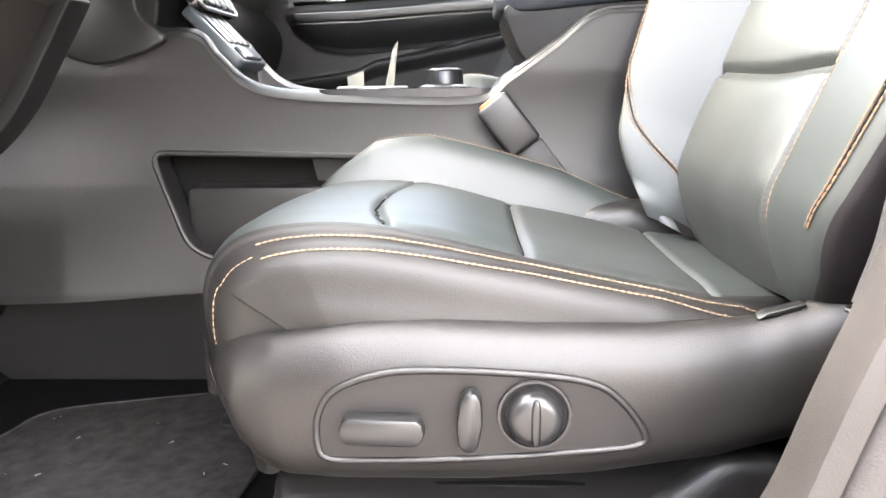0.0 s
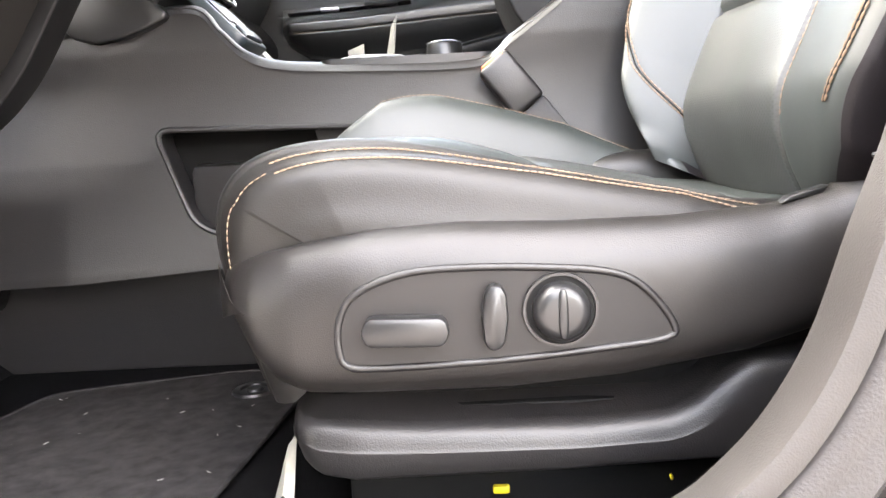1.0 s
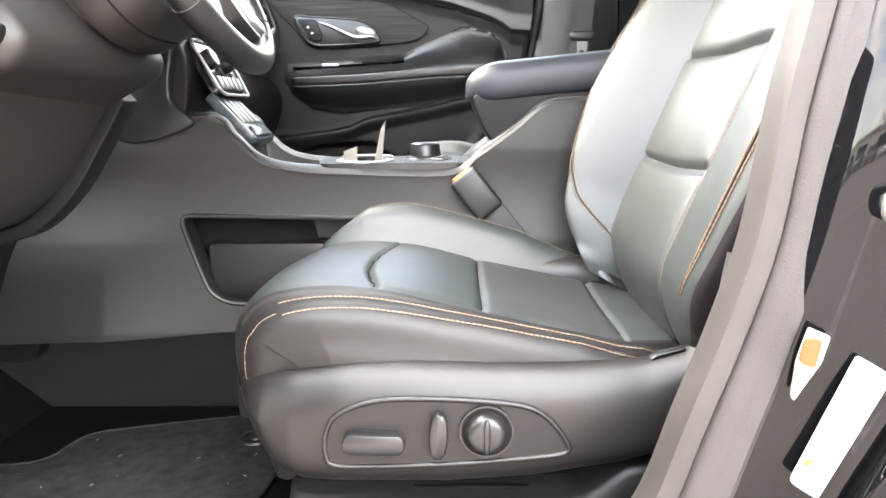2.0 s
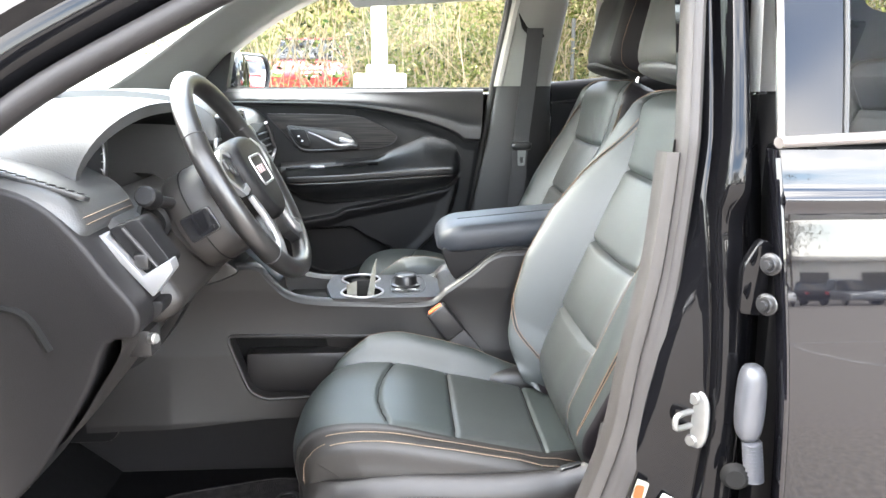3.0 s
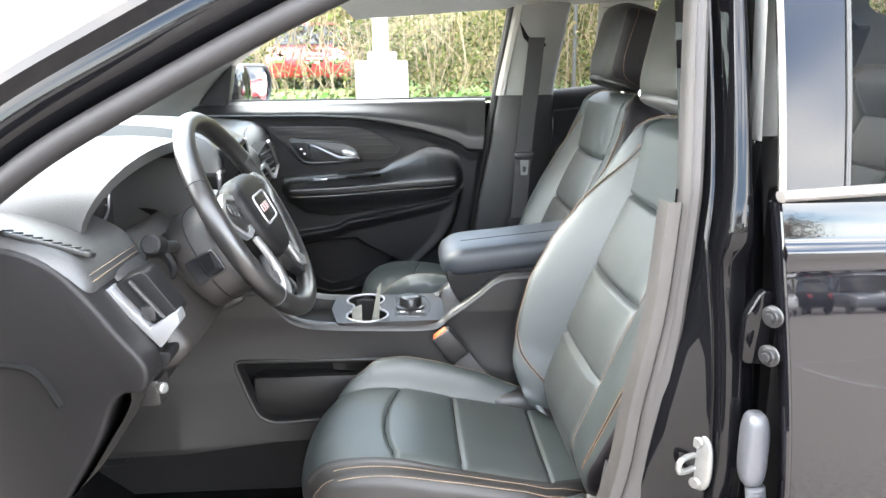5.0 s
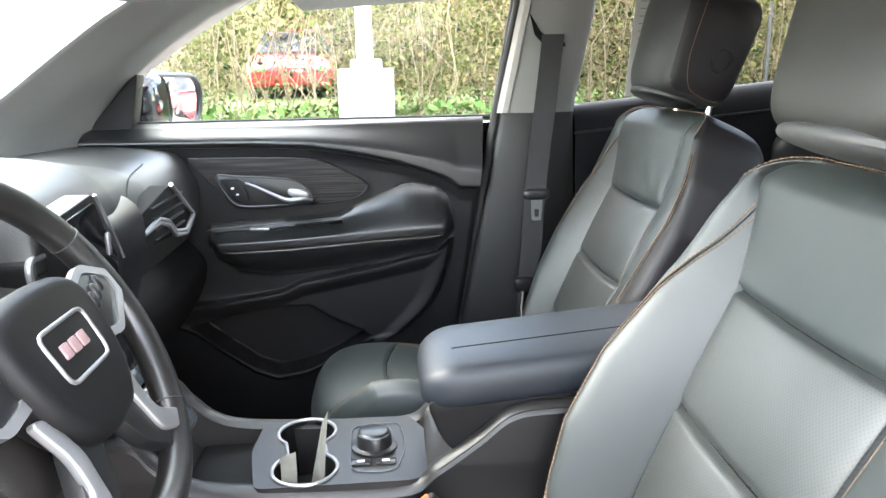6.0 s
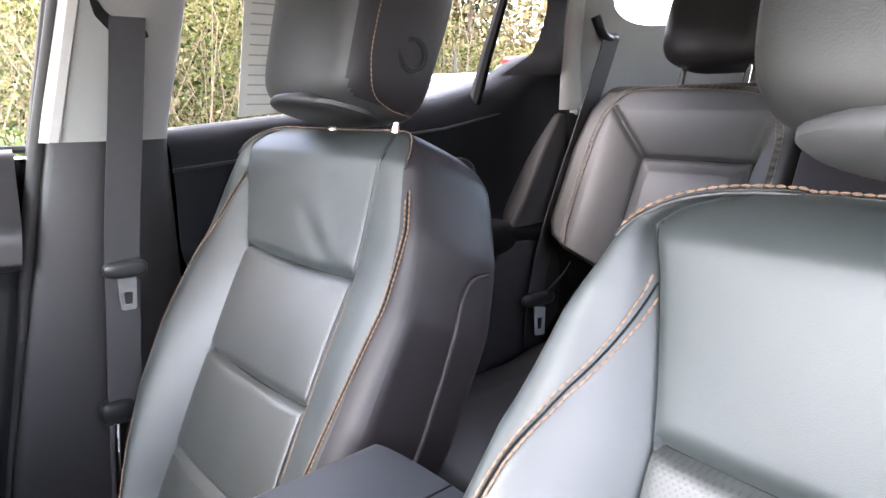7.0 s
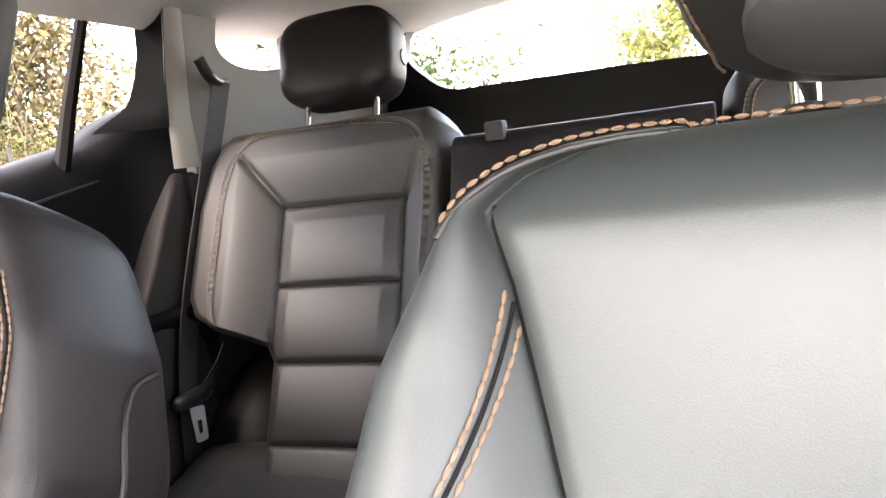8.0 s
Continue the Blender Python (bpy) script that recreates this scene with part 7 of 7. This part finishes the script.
    for i in range(len(vs_) - 1):
        for j in range(len(us) - 1):
            k = i * len(us) + j
            cx_, cz_ = (pts_[i][j][0] + pts_[i][j + 1][0]) / 2, (pts_[i][j][1] + pts_[i + 1][j][1]) / 2
            if s or not inside(cx_, cz_, slot):
                faces.append((k, k + 1, k + 1 + len(us), k + len(us)))
    panel = part("side_panel", used_only(verts, faces), PLASTIC, con, "charcoal console side panel", 60)
    if not s:
        part("panel_foot", recalc(skin([[(x, side_y_at(x, side_low(x)) + q, side_low(x) - 0.001 * q) for x in us[::4]] for q in (0.0, 0.02, 0.06)])), PLASTIC_LOW, con)
part("slot_lip", recalc(skin([[(p[0], side_y_at(*p) + q, p[1]) for p in slot] for q in (-0.001, 0.004, 0.05)], closed_u=True)), PLASTIC, con)
# back of the pocket in near-black, the recess's shade as colour
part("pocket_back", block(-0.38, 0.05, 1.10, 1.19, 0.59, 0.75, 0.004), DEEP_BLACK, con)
part("pocket_shelf", block(-0.33, 0.05, 1.052, 1.10, 0.60, 0.695, 0.012), PLASTIC, con, "open side storage pocket")
part("slot_rim", tube([(p[0], side_y_at(*p) - 0.0005, p[1]) for p in slot], 0.0042, True, 8), PLASTIC, con)
part("lower_side", slab(rounded([(-0.75, 0.41), (-0.66, 0.57), (-0.29, 0.562), (0.44, 0.60), (0.44, 0.41)], 0.01), "y", 1.075, mirror_y(1.075), 0.01), PLASTIC_LOW, con)
rows = []
for x, z in spline(top, 12):
    dip = key(x, (-0.30, -0.272, -0.262, -0.165, -0.155, 0.070, 0.092), (0, 0, -0.055, -0.055, -0.11, -0.11, 0))
    rows.append([(x, 1.031, z - 0.010), (x, 1.035, z - 0.002), (x, 1.045, z + 0.003), (x, 1.056, z + 0.001), (x, 1.066, z - 0.004), (x, 1.07, z - 0.006 + dip), (x, CY, z + dip + key(x, (-0.20, -0.19, 0.075, 0.11), (-0.008, 0.005, 0.006, -0.008))), (x, mirror_y(1.07), z - 0.006 + dip), (x, mirror_y(1.066), z - 0.004), (x, mirror_y(1.056), z + 0.001), (x, mirror_y(1.045), z + 0.003), (x, mirror_y(1.035), z - 0.002), (x, mirror_y(1.031), z - 0.010)])
part("top_rail", skin(rows), PLASTIC, con, "smooth charcoal console top")
arc = lambda cx, cy, r, a0, a1: [(cx + r * math.cos(radians(q)), cy + r * math.sin(radians(q))) for q in np.linspace(a0, a1, 22)]
keyhole = arc(-0.077, 1.082, 0.045, 128, 412) + arc(-0.085, 1.190, 0.043, -50, 230)
plate = part("cup_plate", slab_hole(rounded([(-0.140, 1.036), (0.080, 1.040), (0.104, 1.10), (0.100, 1.17), (0.07, 1.232), (-0.154, 1.232), (-0.160, 1.14)], 0.014), [keyhole], "z", 0.808, 0.820), PLASTIC, con, "charcoal console plate")
# cup wells and tray: depth shade painted in near-black
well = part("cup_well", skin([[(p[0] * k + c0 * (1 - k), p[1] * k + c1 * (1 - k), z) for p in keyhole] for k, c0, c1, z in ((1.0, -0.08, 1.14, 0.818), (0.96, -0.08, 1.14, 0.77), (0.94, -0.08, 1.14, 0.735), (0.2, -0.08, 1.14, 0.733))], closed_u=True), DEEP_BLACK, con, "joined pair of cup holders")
part("cup_rim", tube([(p[0], p[1], 0.8210) for p in keyhole], 0.0027, True, 8), SILVER, well, "bright metal rim")
part("tray", slab(rounded([(-0.25, 1.062), (-0.150, 1.062), (-0.150, 1.228), (-0.25, 1.228)], 0.015), "z", 0.780, 0.790, 0.003), DEEP_BLACK, con)
kb = part("mode_dial", lathe((0.018, 1.135, 0.820), (0, 0, 1), [(0.033, 0.0), (0.033, 0.004), (0.026, 0.006), (0.0245, 0.022), (0.022, 0.026), (0.018, 0.0275), (0, 0.0275)], 36), SATIN_BLACK, con, "round black drive mode dial")
part("dial_ring", tube([(0.018 + 0.0245 * math.cos(q), 1.135 + 0.0245 * math.sin(q), 0.8445) for q in np.linspace(0, 2 * math.pi, 36, endpoint=False)], 0.0009, True, 6), GREY_CASE, kb)
part("dial_frame", tube([(p[0], p[1], 0.8215) for p in rounded([(-0.014, 1.066), (0.050, 1.062), (0.064, 1.13), (0.055, 1.21), (-0.018, 1.20)], 0.02)], 0.0009, True, 6), GREY_CASE, con)
for x in (0.0, 0.035):
    part("console_button", block(x - 0.014, x + 0.014, 1.082, 1.098, 0.819, 0.8235, 0.002), SATIN_BLACK, con)
    part("button_mark", block(x - 0.005, x + 0.005, 1.087, 1.092, 0.8233, 0.8242, 0), WHITE_MARK, con)
# shift button panel on the slope
sh = lambda c: pose(-0.285, 1.13, 0.892, 0, 46, 0) @ c
pan = part("shift_panel", bent(slab(rounded([(-0.05, -0.06), (0.055, -0.06), (0.055, 0.06), (-0.05, 0.06)], 0.015), "z", -0.01, 0.006, 0.003), sh), STEEL_BLUE, con, "blue-grey gear selector button panel")
for i in range(4):
    part("shift_button", bent(block(-0.034 + 0.0 * i, 0.02, -0.05 + 0.026 * i, -0.028 + 0.026 * i, 0.004, 0.009, 0.003), sh), SATIN_BLACK, pan)
part("park_button", bent(block(0.028, 0.05, -0.048, 0.03, 0.004, 0.012, 0.004), sh), STEEL_BLUE, pan)
part("indicator_lamp", bent(block(-0.044, -0.04, -0.04, -0.034, 0.006, 0.008, 0), sh), RED_ENAMEL, pan)
# armrest bin
part("bin", slab(rounded([(0.09, 0.925), (0.115, 0.86), (0.16, 0.82), (0.44, 0.82), (0.44, 0.93)], 0.02), "y", 1.058, mirror_y(1.058), 0.008), PLASTIC_SOFT, con)
lid = []
for x in np.linspace(0, 1, 36):
    x = x ** 1.7
    xx = 0.086 + 0.354 * x
    f = math.sqrt(max(0, 1 - (1 - min(1, x * 0.354 / 0.055)) ** 2))
    zt = 0.963 + 0.032 * x - 0.010 * (1 - f)
    w = 0.098 * (0.62 + 0.38 * f)
    h = 0.056 * (0.22 + 0.78 * f)
    lid.append([(xx, CY + y * w, zt - 0.026 + z * h / 2 + (0.006 * (1 - y * y) if z > 0 else 0)) for y, z in spline([(-0.8, -1), (-0.97, -0.75), (-1.0, 0.1), (-0.93, 0.75), (-0.75, 0.98), (0, 1.0), (0.75, 0.98), (0.93, 0.75), (1.0, 0.1), (0.97, -0.75), (0.8, -1), (0, -1)], 4, True)])
armlid = part("armrest_lid", skin(lid, closed_u=True, cap=True), ARM_LEATHER, con, "padded leather armrest lid")
part("lid_seam", tube([(0.086 + 0.354 * t, 1.118, 0.9703 + 0.032 * t) for t in np.linspace(0.13, 1, 14)], 0.0013, n=6), DEEP_BLACK, armlid)

rc = thing("folded_receipts", (-0.075, 1.11, 0.823), "crumpled white paper receipts standing in the cup holder", "paper")
part("receipt", bent(recalc(skin([[(-0.068 + 0.011 * u * (1 - 0.6 * v) + 0.018 * v, 1.105 + 0.02 * v + 0.005 * math.sin(5 * v + 1.7 * u), 0.755 + (0.122 + 0.008 * u) * v) for u in np.linspace(-1, 1, 5)] for v in np.linspace(0, 1, 8)])), lambda c: c), RECEIPT, rc)
part("receipt", recalc(skin([[(-0.100 + 0.011 * u, 1.085 + 0.003 * math.sin(2 * v), 0.79 + 0.05 * v + 0.004 * u) for u in np.linspace(-1, 1, 4)] for v in np.linspace(0, 1, 5)])), RECEIPT, rc)

# ---- belts and buckles ----
bk = thing("belt_buckle", (0.13, 1.0, 0.70), "black driver belt buckle with orange-red button", "seat belt buckle")
bm_ = pose(0.100, 1.005, 0.775, 0, -38, 0)
part("buckle_body", bent(block(-0.023, 0.023, -0.014, 0.014, -0.036, 0.036, 0.006, 3), lambda c: bm_ @ c), PLASTIC, bk)
part("release_button", bent(block(-0.016, 0.016, -0.010, 0.009, 0.030, 0.039, 0.002), lambda c: bm_ @ c), RED_PLASTIC, bk, "orange-red release button")
part("buckle_stalk", bent(block(-0.022, 0.022, -0.006, 0.006, -0.11, -0.036, 0.004), lambda c: bm_ @ c), WEBBING, bk)
sb = thing("seat_belt", (0.37, 1.80, 0.5), "black passenger seat belt hanging with steel tongue", "seat belt")
part("webbing", ribbon(spline([(0.411, 1.780, 1.424), (0.400, 1.788, 1.30), (0.380, 1.79, 1.12), (0.372, 1.79, 1.0), (0.365, 1.80, 0.86), (0.355, 1.82, 0.52)], 6), 0.048, 0.0022, (0.995, 0.0, 0.0)), WEBBING, sb)
tg = part("tongue_cover", pad((0.378, 1.780, 1.078), (0.031, 0.009, 0.013), 3, 24, 10), SATIN_BLACK, sb)
part("tongue_plate", slab_hole(rounded([(0.366, 1.068), (0.392, 1.066), (0.389, 1.018), (0.368, 1.018)], 0.005), [rounded([(0.373, 1.045), (0.385, 1.044), (0.384, 1.026), (0.374, 1.026)], 0.003)], "y", 1.779, 1.782), ZINC, tg, "steel tongue with square hole")
part("anchor_cover", pad((0.356, 1.805, 0.862), (0.026, 0.016, 0.02), 3, 20, 10), PLASTIC_SOFT, sb)
part("anchor_bar", tube([(0.352, 1.79, 0.85), (0.346, 1.79, 0.74)], 0.008, n=10), CHROME, sb)
sb3 = thing("seat_belt", (0.275, 0.505, 0.5), "driver seat belt sleeve beside the seat shield", "seat belt")
part("webbing_sleeve", tube(spline([(0.307, 0.510, 0.775), (0.303, 0.508, 0.755), (0.297, 0.505, 0.725), (0.286, 0.502, 0.69)], 6), 0.0095, n=12, flat=0.5), WEBBING, sb3)
part("sleeve_ring", tube([(0.2855 + 0.0100 * math.cos(q), 0.502 + 0.007 * math.sin(q), 0.688) for q in np.linspace(0, 2 * math.pi, 20, endpoint=False)], 0.0016, True, 6), PLASTIC, sb3)
part("lower_sleeve", tube(spline([(0.285, 0.502, 0.687), (0.280, 0.501, 0.65), (0.274, 0.50, 0.625), (0.262, 0.505, 0.60)], 6), [0.0095, 0.009, 0.007, 0.003], n=12, flat=0.6), PLASTIC, sb3)
sb2 = thing("rear_seat_belt", (1.3, 1.78, 0.6), "black rear seat belt running down beside the bench", "seat belt")
part("webbing", ribbon(spline([(1.362, 1.728, 1.44), (1.350, 1.748, 1.36), (1.322, 1.772, 1.24), (1.25, 1.785, 1.05), (1.205, 1.785, 0.90), (1.19, 1.79, 0.70)], 6), 0.046, 0.0022, (0.96, 0.0, -0.28)), WEBBING, sb2)
part("tongue_cover", pad((1.192, 1.764, 0.898), (0.046, 0.012, 0.014), 3, 20, 10), SATIN_BLACK, sb2)
part("anchor_strap", ribbon(spline([(1.275, 1.758, 0.955), (1.246, 1.756, 0.930), (1.205, 1.756, 0.905)], 5), 0.03, 0.002, (0.55, 0.0, 0.83)), JAMB_TRIM, sb2)
part("tongue_plate", slab_hole(rounded([(1.174, 0.885), (1.206, 0.880), (1.204, 0.820), (1.178, 0.822)], 0.004), [rounded([(1.183, 0.860), (1.198, 0.858), (1.197, 0.834), (1.184, 0.834)], 0.002)], "y", 1.756, 1.760), BRIGHT_STEEL, sb2)
part("belt_guide", recalc(tube(spline([(1.316, 1.735, 1.475), (1.330, 1.732, 1.448), (1.352, 1.735, 1.437), (1.385, 1.742, 1.437)], 5), 0.011, n=10)), SATIN_BLACK, sb2)

# ---- rear bench ----


def bench_back(name, cy, sg, label, middle=-0.197):
    """sg: +1 when the door is towards +y. v runs across from the insert's middle towards the door, h up the back."""
    root = thing(name, (1.2, cy, 0.6), label, "car seat", "rear bench")
    U, N = np.array((0.42, 0.908)), np.array((-0.908, 0.42))
    base = np.array((1.167, 0.74))
    seams = (0.079, 0.209, 0.338)
    top = 0.645

    def pt(v, h, n):
        x, z = base + U * h + N * n
        return (x, cy + sg * v, z)

    door_side = lambda h: key(h, (0, 0.215, 0.24, 0.252, 0.268, 0.29, 0.32, 0.48, 0.56, 0.60, 0.63, 0.645), (0.138, 0.140, 0.152, 0.19, 0.25, 0.288, 0.303, 0.305, 0.292, 0.272, 0.235, 0.19))
    mid_side = lambda h: key(h, (0, 0.54, 0.60, 0.63, 0.645), (middle + 0.007, middle, middle + 0.005, middle + 0.025, middle + 0.057))
    seam_line = spline([(0.215, 0.268), (0.225, 0.32), (0.227, 0.42), (0.223, 0.52), (0.20, 0.585), (0.15, 0.611), (0.06, 0.614), (-0.06, 0.606), (middle + 0.072, 0.592), (middle + 0.042, 0.555), (middle + 0.034, 0.47), (middle + 0.037, 0.3), (middle + 0.042, 0.02)], 8)
    corners = (((0.195, 0.569), (0.117, 0.482)), ((-0.149, 0.556), (-0.116, 0.476)))

    def gap(v, h, a, b):
        a, b, p = np.array(a), np.array(b), np.array((v, h))
        t = min(1, max(0, (p - a) @ (b - a) / ((b - a) @ (b - a))))
        return float(np.linalg.norm(p - a - t * (b - a)))

    def height(v, h):
        d = max(0.0, min(v - mid_side(h), door_side(h) - v, top - h))
        q = min(1, d / 0.045)
        n = -0.03 + 0.115 * math.sqrt(max(0, 1 - (1 - q) ** 2))
        r = min(v + 0.116, 0.117 - v, 0.479 - h)
        n -= 0.034 * min(1, max(0, (r + 0.085) / 0.085)) ** 1.3
        n -= 0.005 * math.exp(-(r / 0.0035) ** 2)
        if r > 0:
            edges = (-0.06,) + seams + (0.479,)
            for lo, hi in zip(edges, edges[1:]):
                if lo <= h < hi:
                    n += 0.010 * math.sin(math.pi * (h - lo) / (hi - lo)) ** 0.6 * min(1, r / 0.03)
            for hk in seams:
                n -= 0.006 * math.exp(-((h - hk) / 0.0035) ** 2)
        else:
            for a, b in corners:
                n -= 0.007 * math.exp(-(gap(v, h, a, b) / 0.0055) ** 2)
            n -= 0.003 * math.exp(-(float(np.min(np.hypot(seam_line[:, 0] - v, seam_line[:, 1] - h))) / 0.004) ** 2)
        return n

    hs = np.concatenate([np.linspace(0, 0.22, 60), np.linspace(0.223, 0.30, 30), np.linspace(0.3025, 0.60, 110), np.linspace(0.603, top, 20)])
    us = np.linspace(0, 1, 170)
    verts, tags = [], []
    for h in hs:
        lo, hi = mid_side(h), door_side(h)
        for u in us:
            v = lo + (hi - lo) * u
            verts.append(pt(v, h, height(v, h)))
            tags.append(min(v + 0.116, 0.117 - v, 0.479 - h))
    cover, insert = [], []
    for i in range(len(hs) - 1):
        for j in range(len(us) - 1):
            k = i * len(us) + j
            f = (k, k + 1, k + 1 + len(us), k + len(us))
            (insert if sum(tags[q] for q in f) > 0 else cover).append(f if sg < 0 else f[::-1])
    back = part("backrest", recalc((verts, cover)), LEATHER_MID, root, "smooth leather cover with tan seams")
    part("insert", recalc((verts, insert)), LEATHER_MID, back, "ribbed perforated insert")
    part("back_shell", recalc(skin([[pt(v, h, n) for v, n in ((mid_side(h), -0.028), (mid_side(h) + 0.01, -0.10), (door_side(h) - 0.01, -0.10), (door_side(h), -0.028))] for h in np.linspace(0, top, 30)], cap=True)), LEATHER_SIDE, back)
    for off in (0.0055, -0.0055):
        line = []
        for i, (v, h) in enumerate(seam_line):
            t = seam_line[min(i + 1, len(seam_line) - 1)] - seam_line[max(i - 1, 0)]
            t = t / np.linalg.norm(t)
            a, b = v - t[1] * off, h + t[0] * off
            line.append(pt(a, b, height(a, b) + 0.0025))
        part("stitching", stitches(line, 0.0075, 0.0055, 0.0008), THREAD_PALE, back)
    for hk in seams + (0.479,):
        part("seam", tube([pt(v, hk, height(v, hk) + 0.0005) for v in np.linspace(-0.112, 0.113, 20)], 0.0012, n=6), DEEP_BLACK, back)
    hd = part("headrest", pad((1.45, cy + sg * 0.03, 1.445), (0.06, 0.115, 0.085), 4.0, 36, 22, Matrix.Rotation(radians(14), 3, "Y")), LEATHER_SIDE, root, "black leather rear headrest")
    for s in (1, -1):
        part("headrest_post", tube([(1.39, cy + sg * 0.03 + s * 0.07, 1.27), (1.43, cy + sg * 0.03 + s * 0.07, 1.39)], 0.006, n=12), CHROME, hd)
    part("release_button", disc((1.465, cy + sg * 0.03 - sg * 0.112, 1.435), (0, -sg, 0), 0.016, 0.014, 0.005, 20, 0.001), SATIN_BLACK, hd)
    return root


bench_back("rear_bench", 1.494, 1, "black leather rear seat back with tan stitching and panels")
bench_back("rear_bench", mirror_y(1.494) - 0.04, -1, "black leather rear seat back with tan stitching and panels", -0.135)
mid = thing("rear_centre_back", (1.25, 1.14, 0.7), "black folding centre seat back with strap", "car seat")
part("centre_panel", slab(rounded([(1.10, 0.74), (1.335, 1.28), (1.43, 1.28), (1.22, 0.74)], 0.02), "y", 0.895, 1.29, 0.02, 4), LEATHER_SIDE, mid)
part("pull_strap", block(1.32, 1.35, 1.20, 1.23, 1.265, 1.295, 0.004), WEBBING, mid)
rb = thing("rear_bench_cushion", (1.0, CY, 0.41), "black leather rear bench cushion", "car seat")
rows = []
for x, z in spline([(0.70, 0.45), (0.685, 0.62), (0.71, 0.735), (0.80, 0.768), (0.95, 0.770), (1.10, 0.780), (1.17, 0.797), (1.21, 0.800), (1.25, 0.79)], 8):
    rows.append([(x, y, z + 0.012 * math.cos((y - 1.545) * 7) - 0.006 * math.exp(-((y - 1.30) / 0.005) ** 2) - 0.006 * math.exp(-((y - 1.68) / 0.006) ** 2) - 0.05 * max(0, (y - 1.755) / 0.035) ** 2) for y in np.linspace(0.50, 1.79, 90)])
part("cushion", skin(rows), LEATHER_MID, rb)
part("cushion_base", block(0.72, 1.25, 0.5, 1.785, 0.41, 0.71, 0.02), LEATHER_SIDE, rb)

# ---- floor details ----
MAT_EDGE = rounded([(-0.80, 0.56), (-0.20, 0.58), (-0.16, 1.0), (-0.27, 1.014), (-0.43, 0.968), (-0.495, 0.945), (-0.51, 0.85), (-0.80, 0.80)], 0.03, 5)
mat_ = thing("floor_mat", (-0.4, 0.8, 0.41), "black carpet floor mat with fixing hook and lint", "floor mat")
part("mat", slab(MAT_EDGE, "z", 0.411, 0.420, 0.003), MAT_PILE, mat_)
part("mat_binding", tube([(p[0], p[1], 0.4185) for p in MAT_EDGE], 0.003, True, 6), MAT_PILE, mat_)
part("fixing_hook", lathe((-0.231, 0.927, 0.419), (0, 0, 1), [(0.028, 0), (0.026, 0.004), (0.018, 0.0045), (0.016, 0.002), (0.011, 0.002), (0.009, 0.005), (0, 0.005)], 28), SATIN_BLACK, mat_, "round black mat fixing")
lint = []
for i in range(34):
    a = np.array((rng.uniform(-0.75, -0.2), rng.uniform(0.6, 0.95), 0.4215))
    lint.append(tube([a, a + np.array((rng.normal(0, 0.003), rng.normal(0, 0.003), 0.0005))], 0.0002, n=4))
part("lint", join(*lint), PAPER, mat_, "pale lint specks", kind="stuff")
tag = thing("paper_scrap", (-0.1, 0.62, 0.42), "crumpled white paper tag under the seat", "paper")
part("tag", skin([[(-0.128 + 0.013 * u, 0.62 + 0.03 * v, 0.429 + 0.02 * v + 0.03 * u * v + 0.004 * math.sin(5 * u)) for u in np.linspace(-0.3, 1, 5)] for v in np.linspace(0, 1, 5)]), RECEIPT, tag)
con2 = thing("wiring_connector", (0.07, 0.64, 0.42), "yellow taped wiring connector under the seat", "wiring")
part("connector", block(0.046, 0.060, 0.625, 0.645, 0.424, 0.431, 0.002), YELLOW, con2)
part("red_wire", tube(spline([(0.030, 0.64, 0.43), (0.037, 0.635, 0.44), (0.045, 0.636, 0.432)], 5), 0.0025, n=8), RED_ENAMEL, con2)
part("yellow_wire", tube(spline([(0.186, 0.64, 0.44), (0.191, 0.63, 0.43), (0.186, 0.66, 0.425), (0.193, 0.67, 0.42)], 5), 0.0014, n=8), YELLOW, con2)

rv = thing("rear_view_mirror", (-0.30, 1.15, 1.45), "black inner rear-view mirror below the headliner", "mirror")
part("mirror_case", pad((-0.285, 1.12, 1.482), (0.022, 0.115, 0.036), 3.2, 32, 14, Matrix.Rotation(radians(-18), 3, "Z")), SATIN_BLACK, rv)
part("mirror_face", bent(slab(rounded([(-0.108, -0.030), (0.108, -0.030), (0.112, 0.02), (0.10, 0.031), (-0.10, 0.031), (-0.112, 0.02)], 0.012), "x", 0.0, 0.003, 0), lambda c: pose(-0.263, 1.126, 1.482, 0, 0, -18) @ c), MIRROR, rv)
part("mirror_stem", tube([(-0.30, 1.13, 1.475), (-0.36, 1.14, 1.53)], 0.009, n=10), SATIN_BLACK, rv)
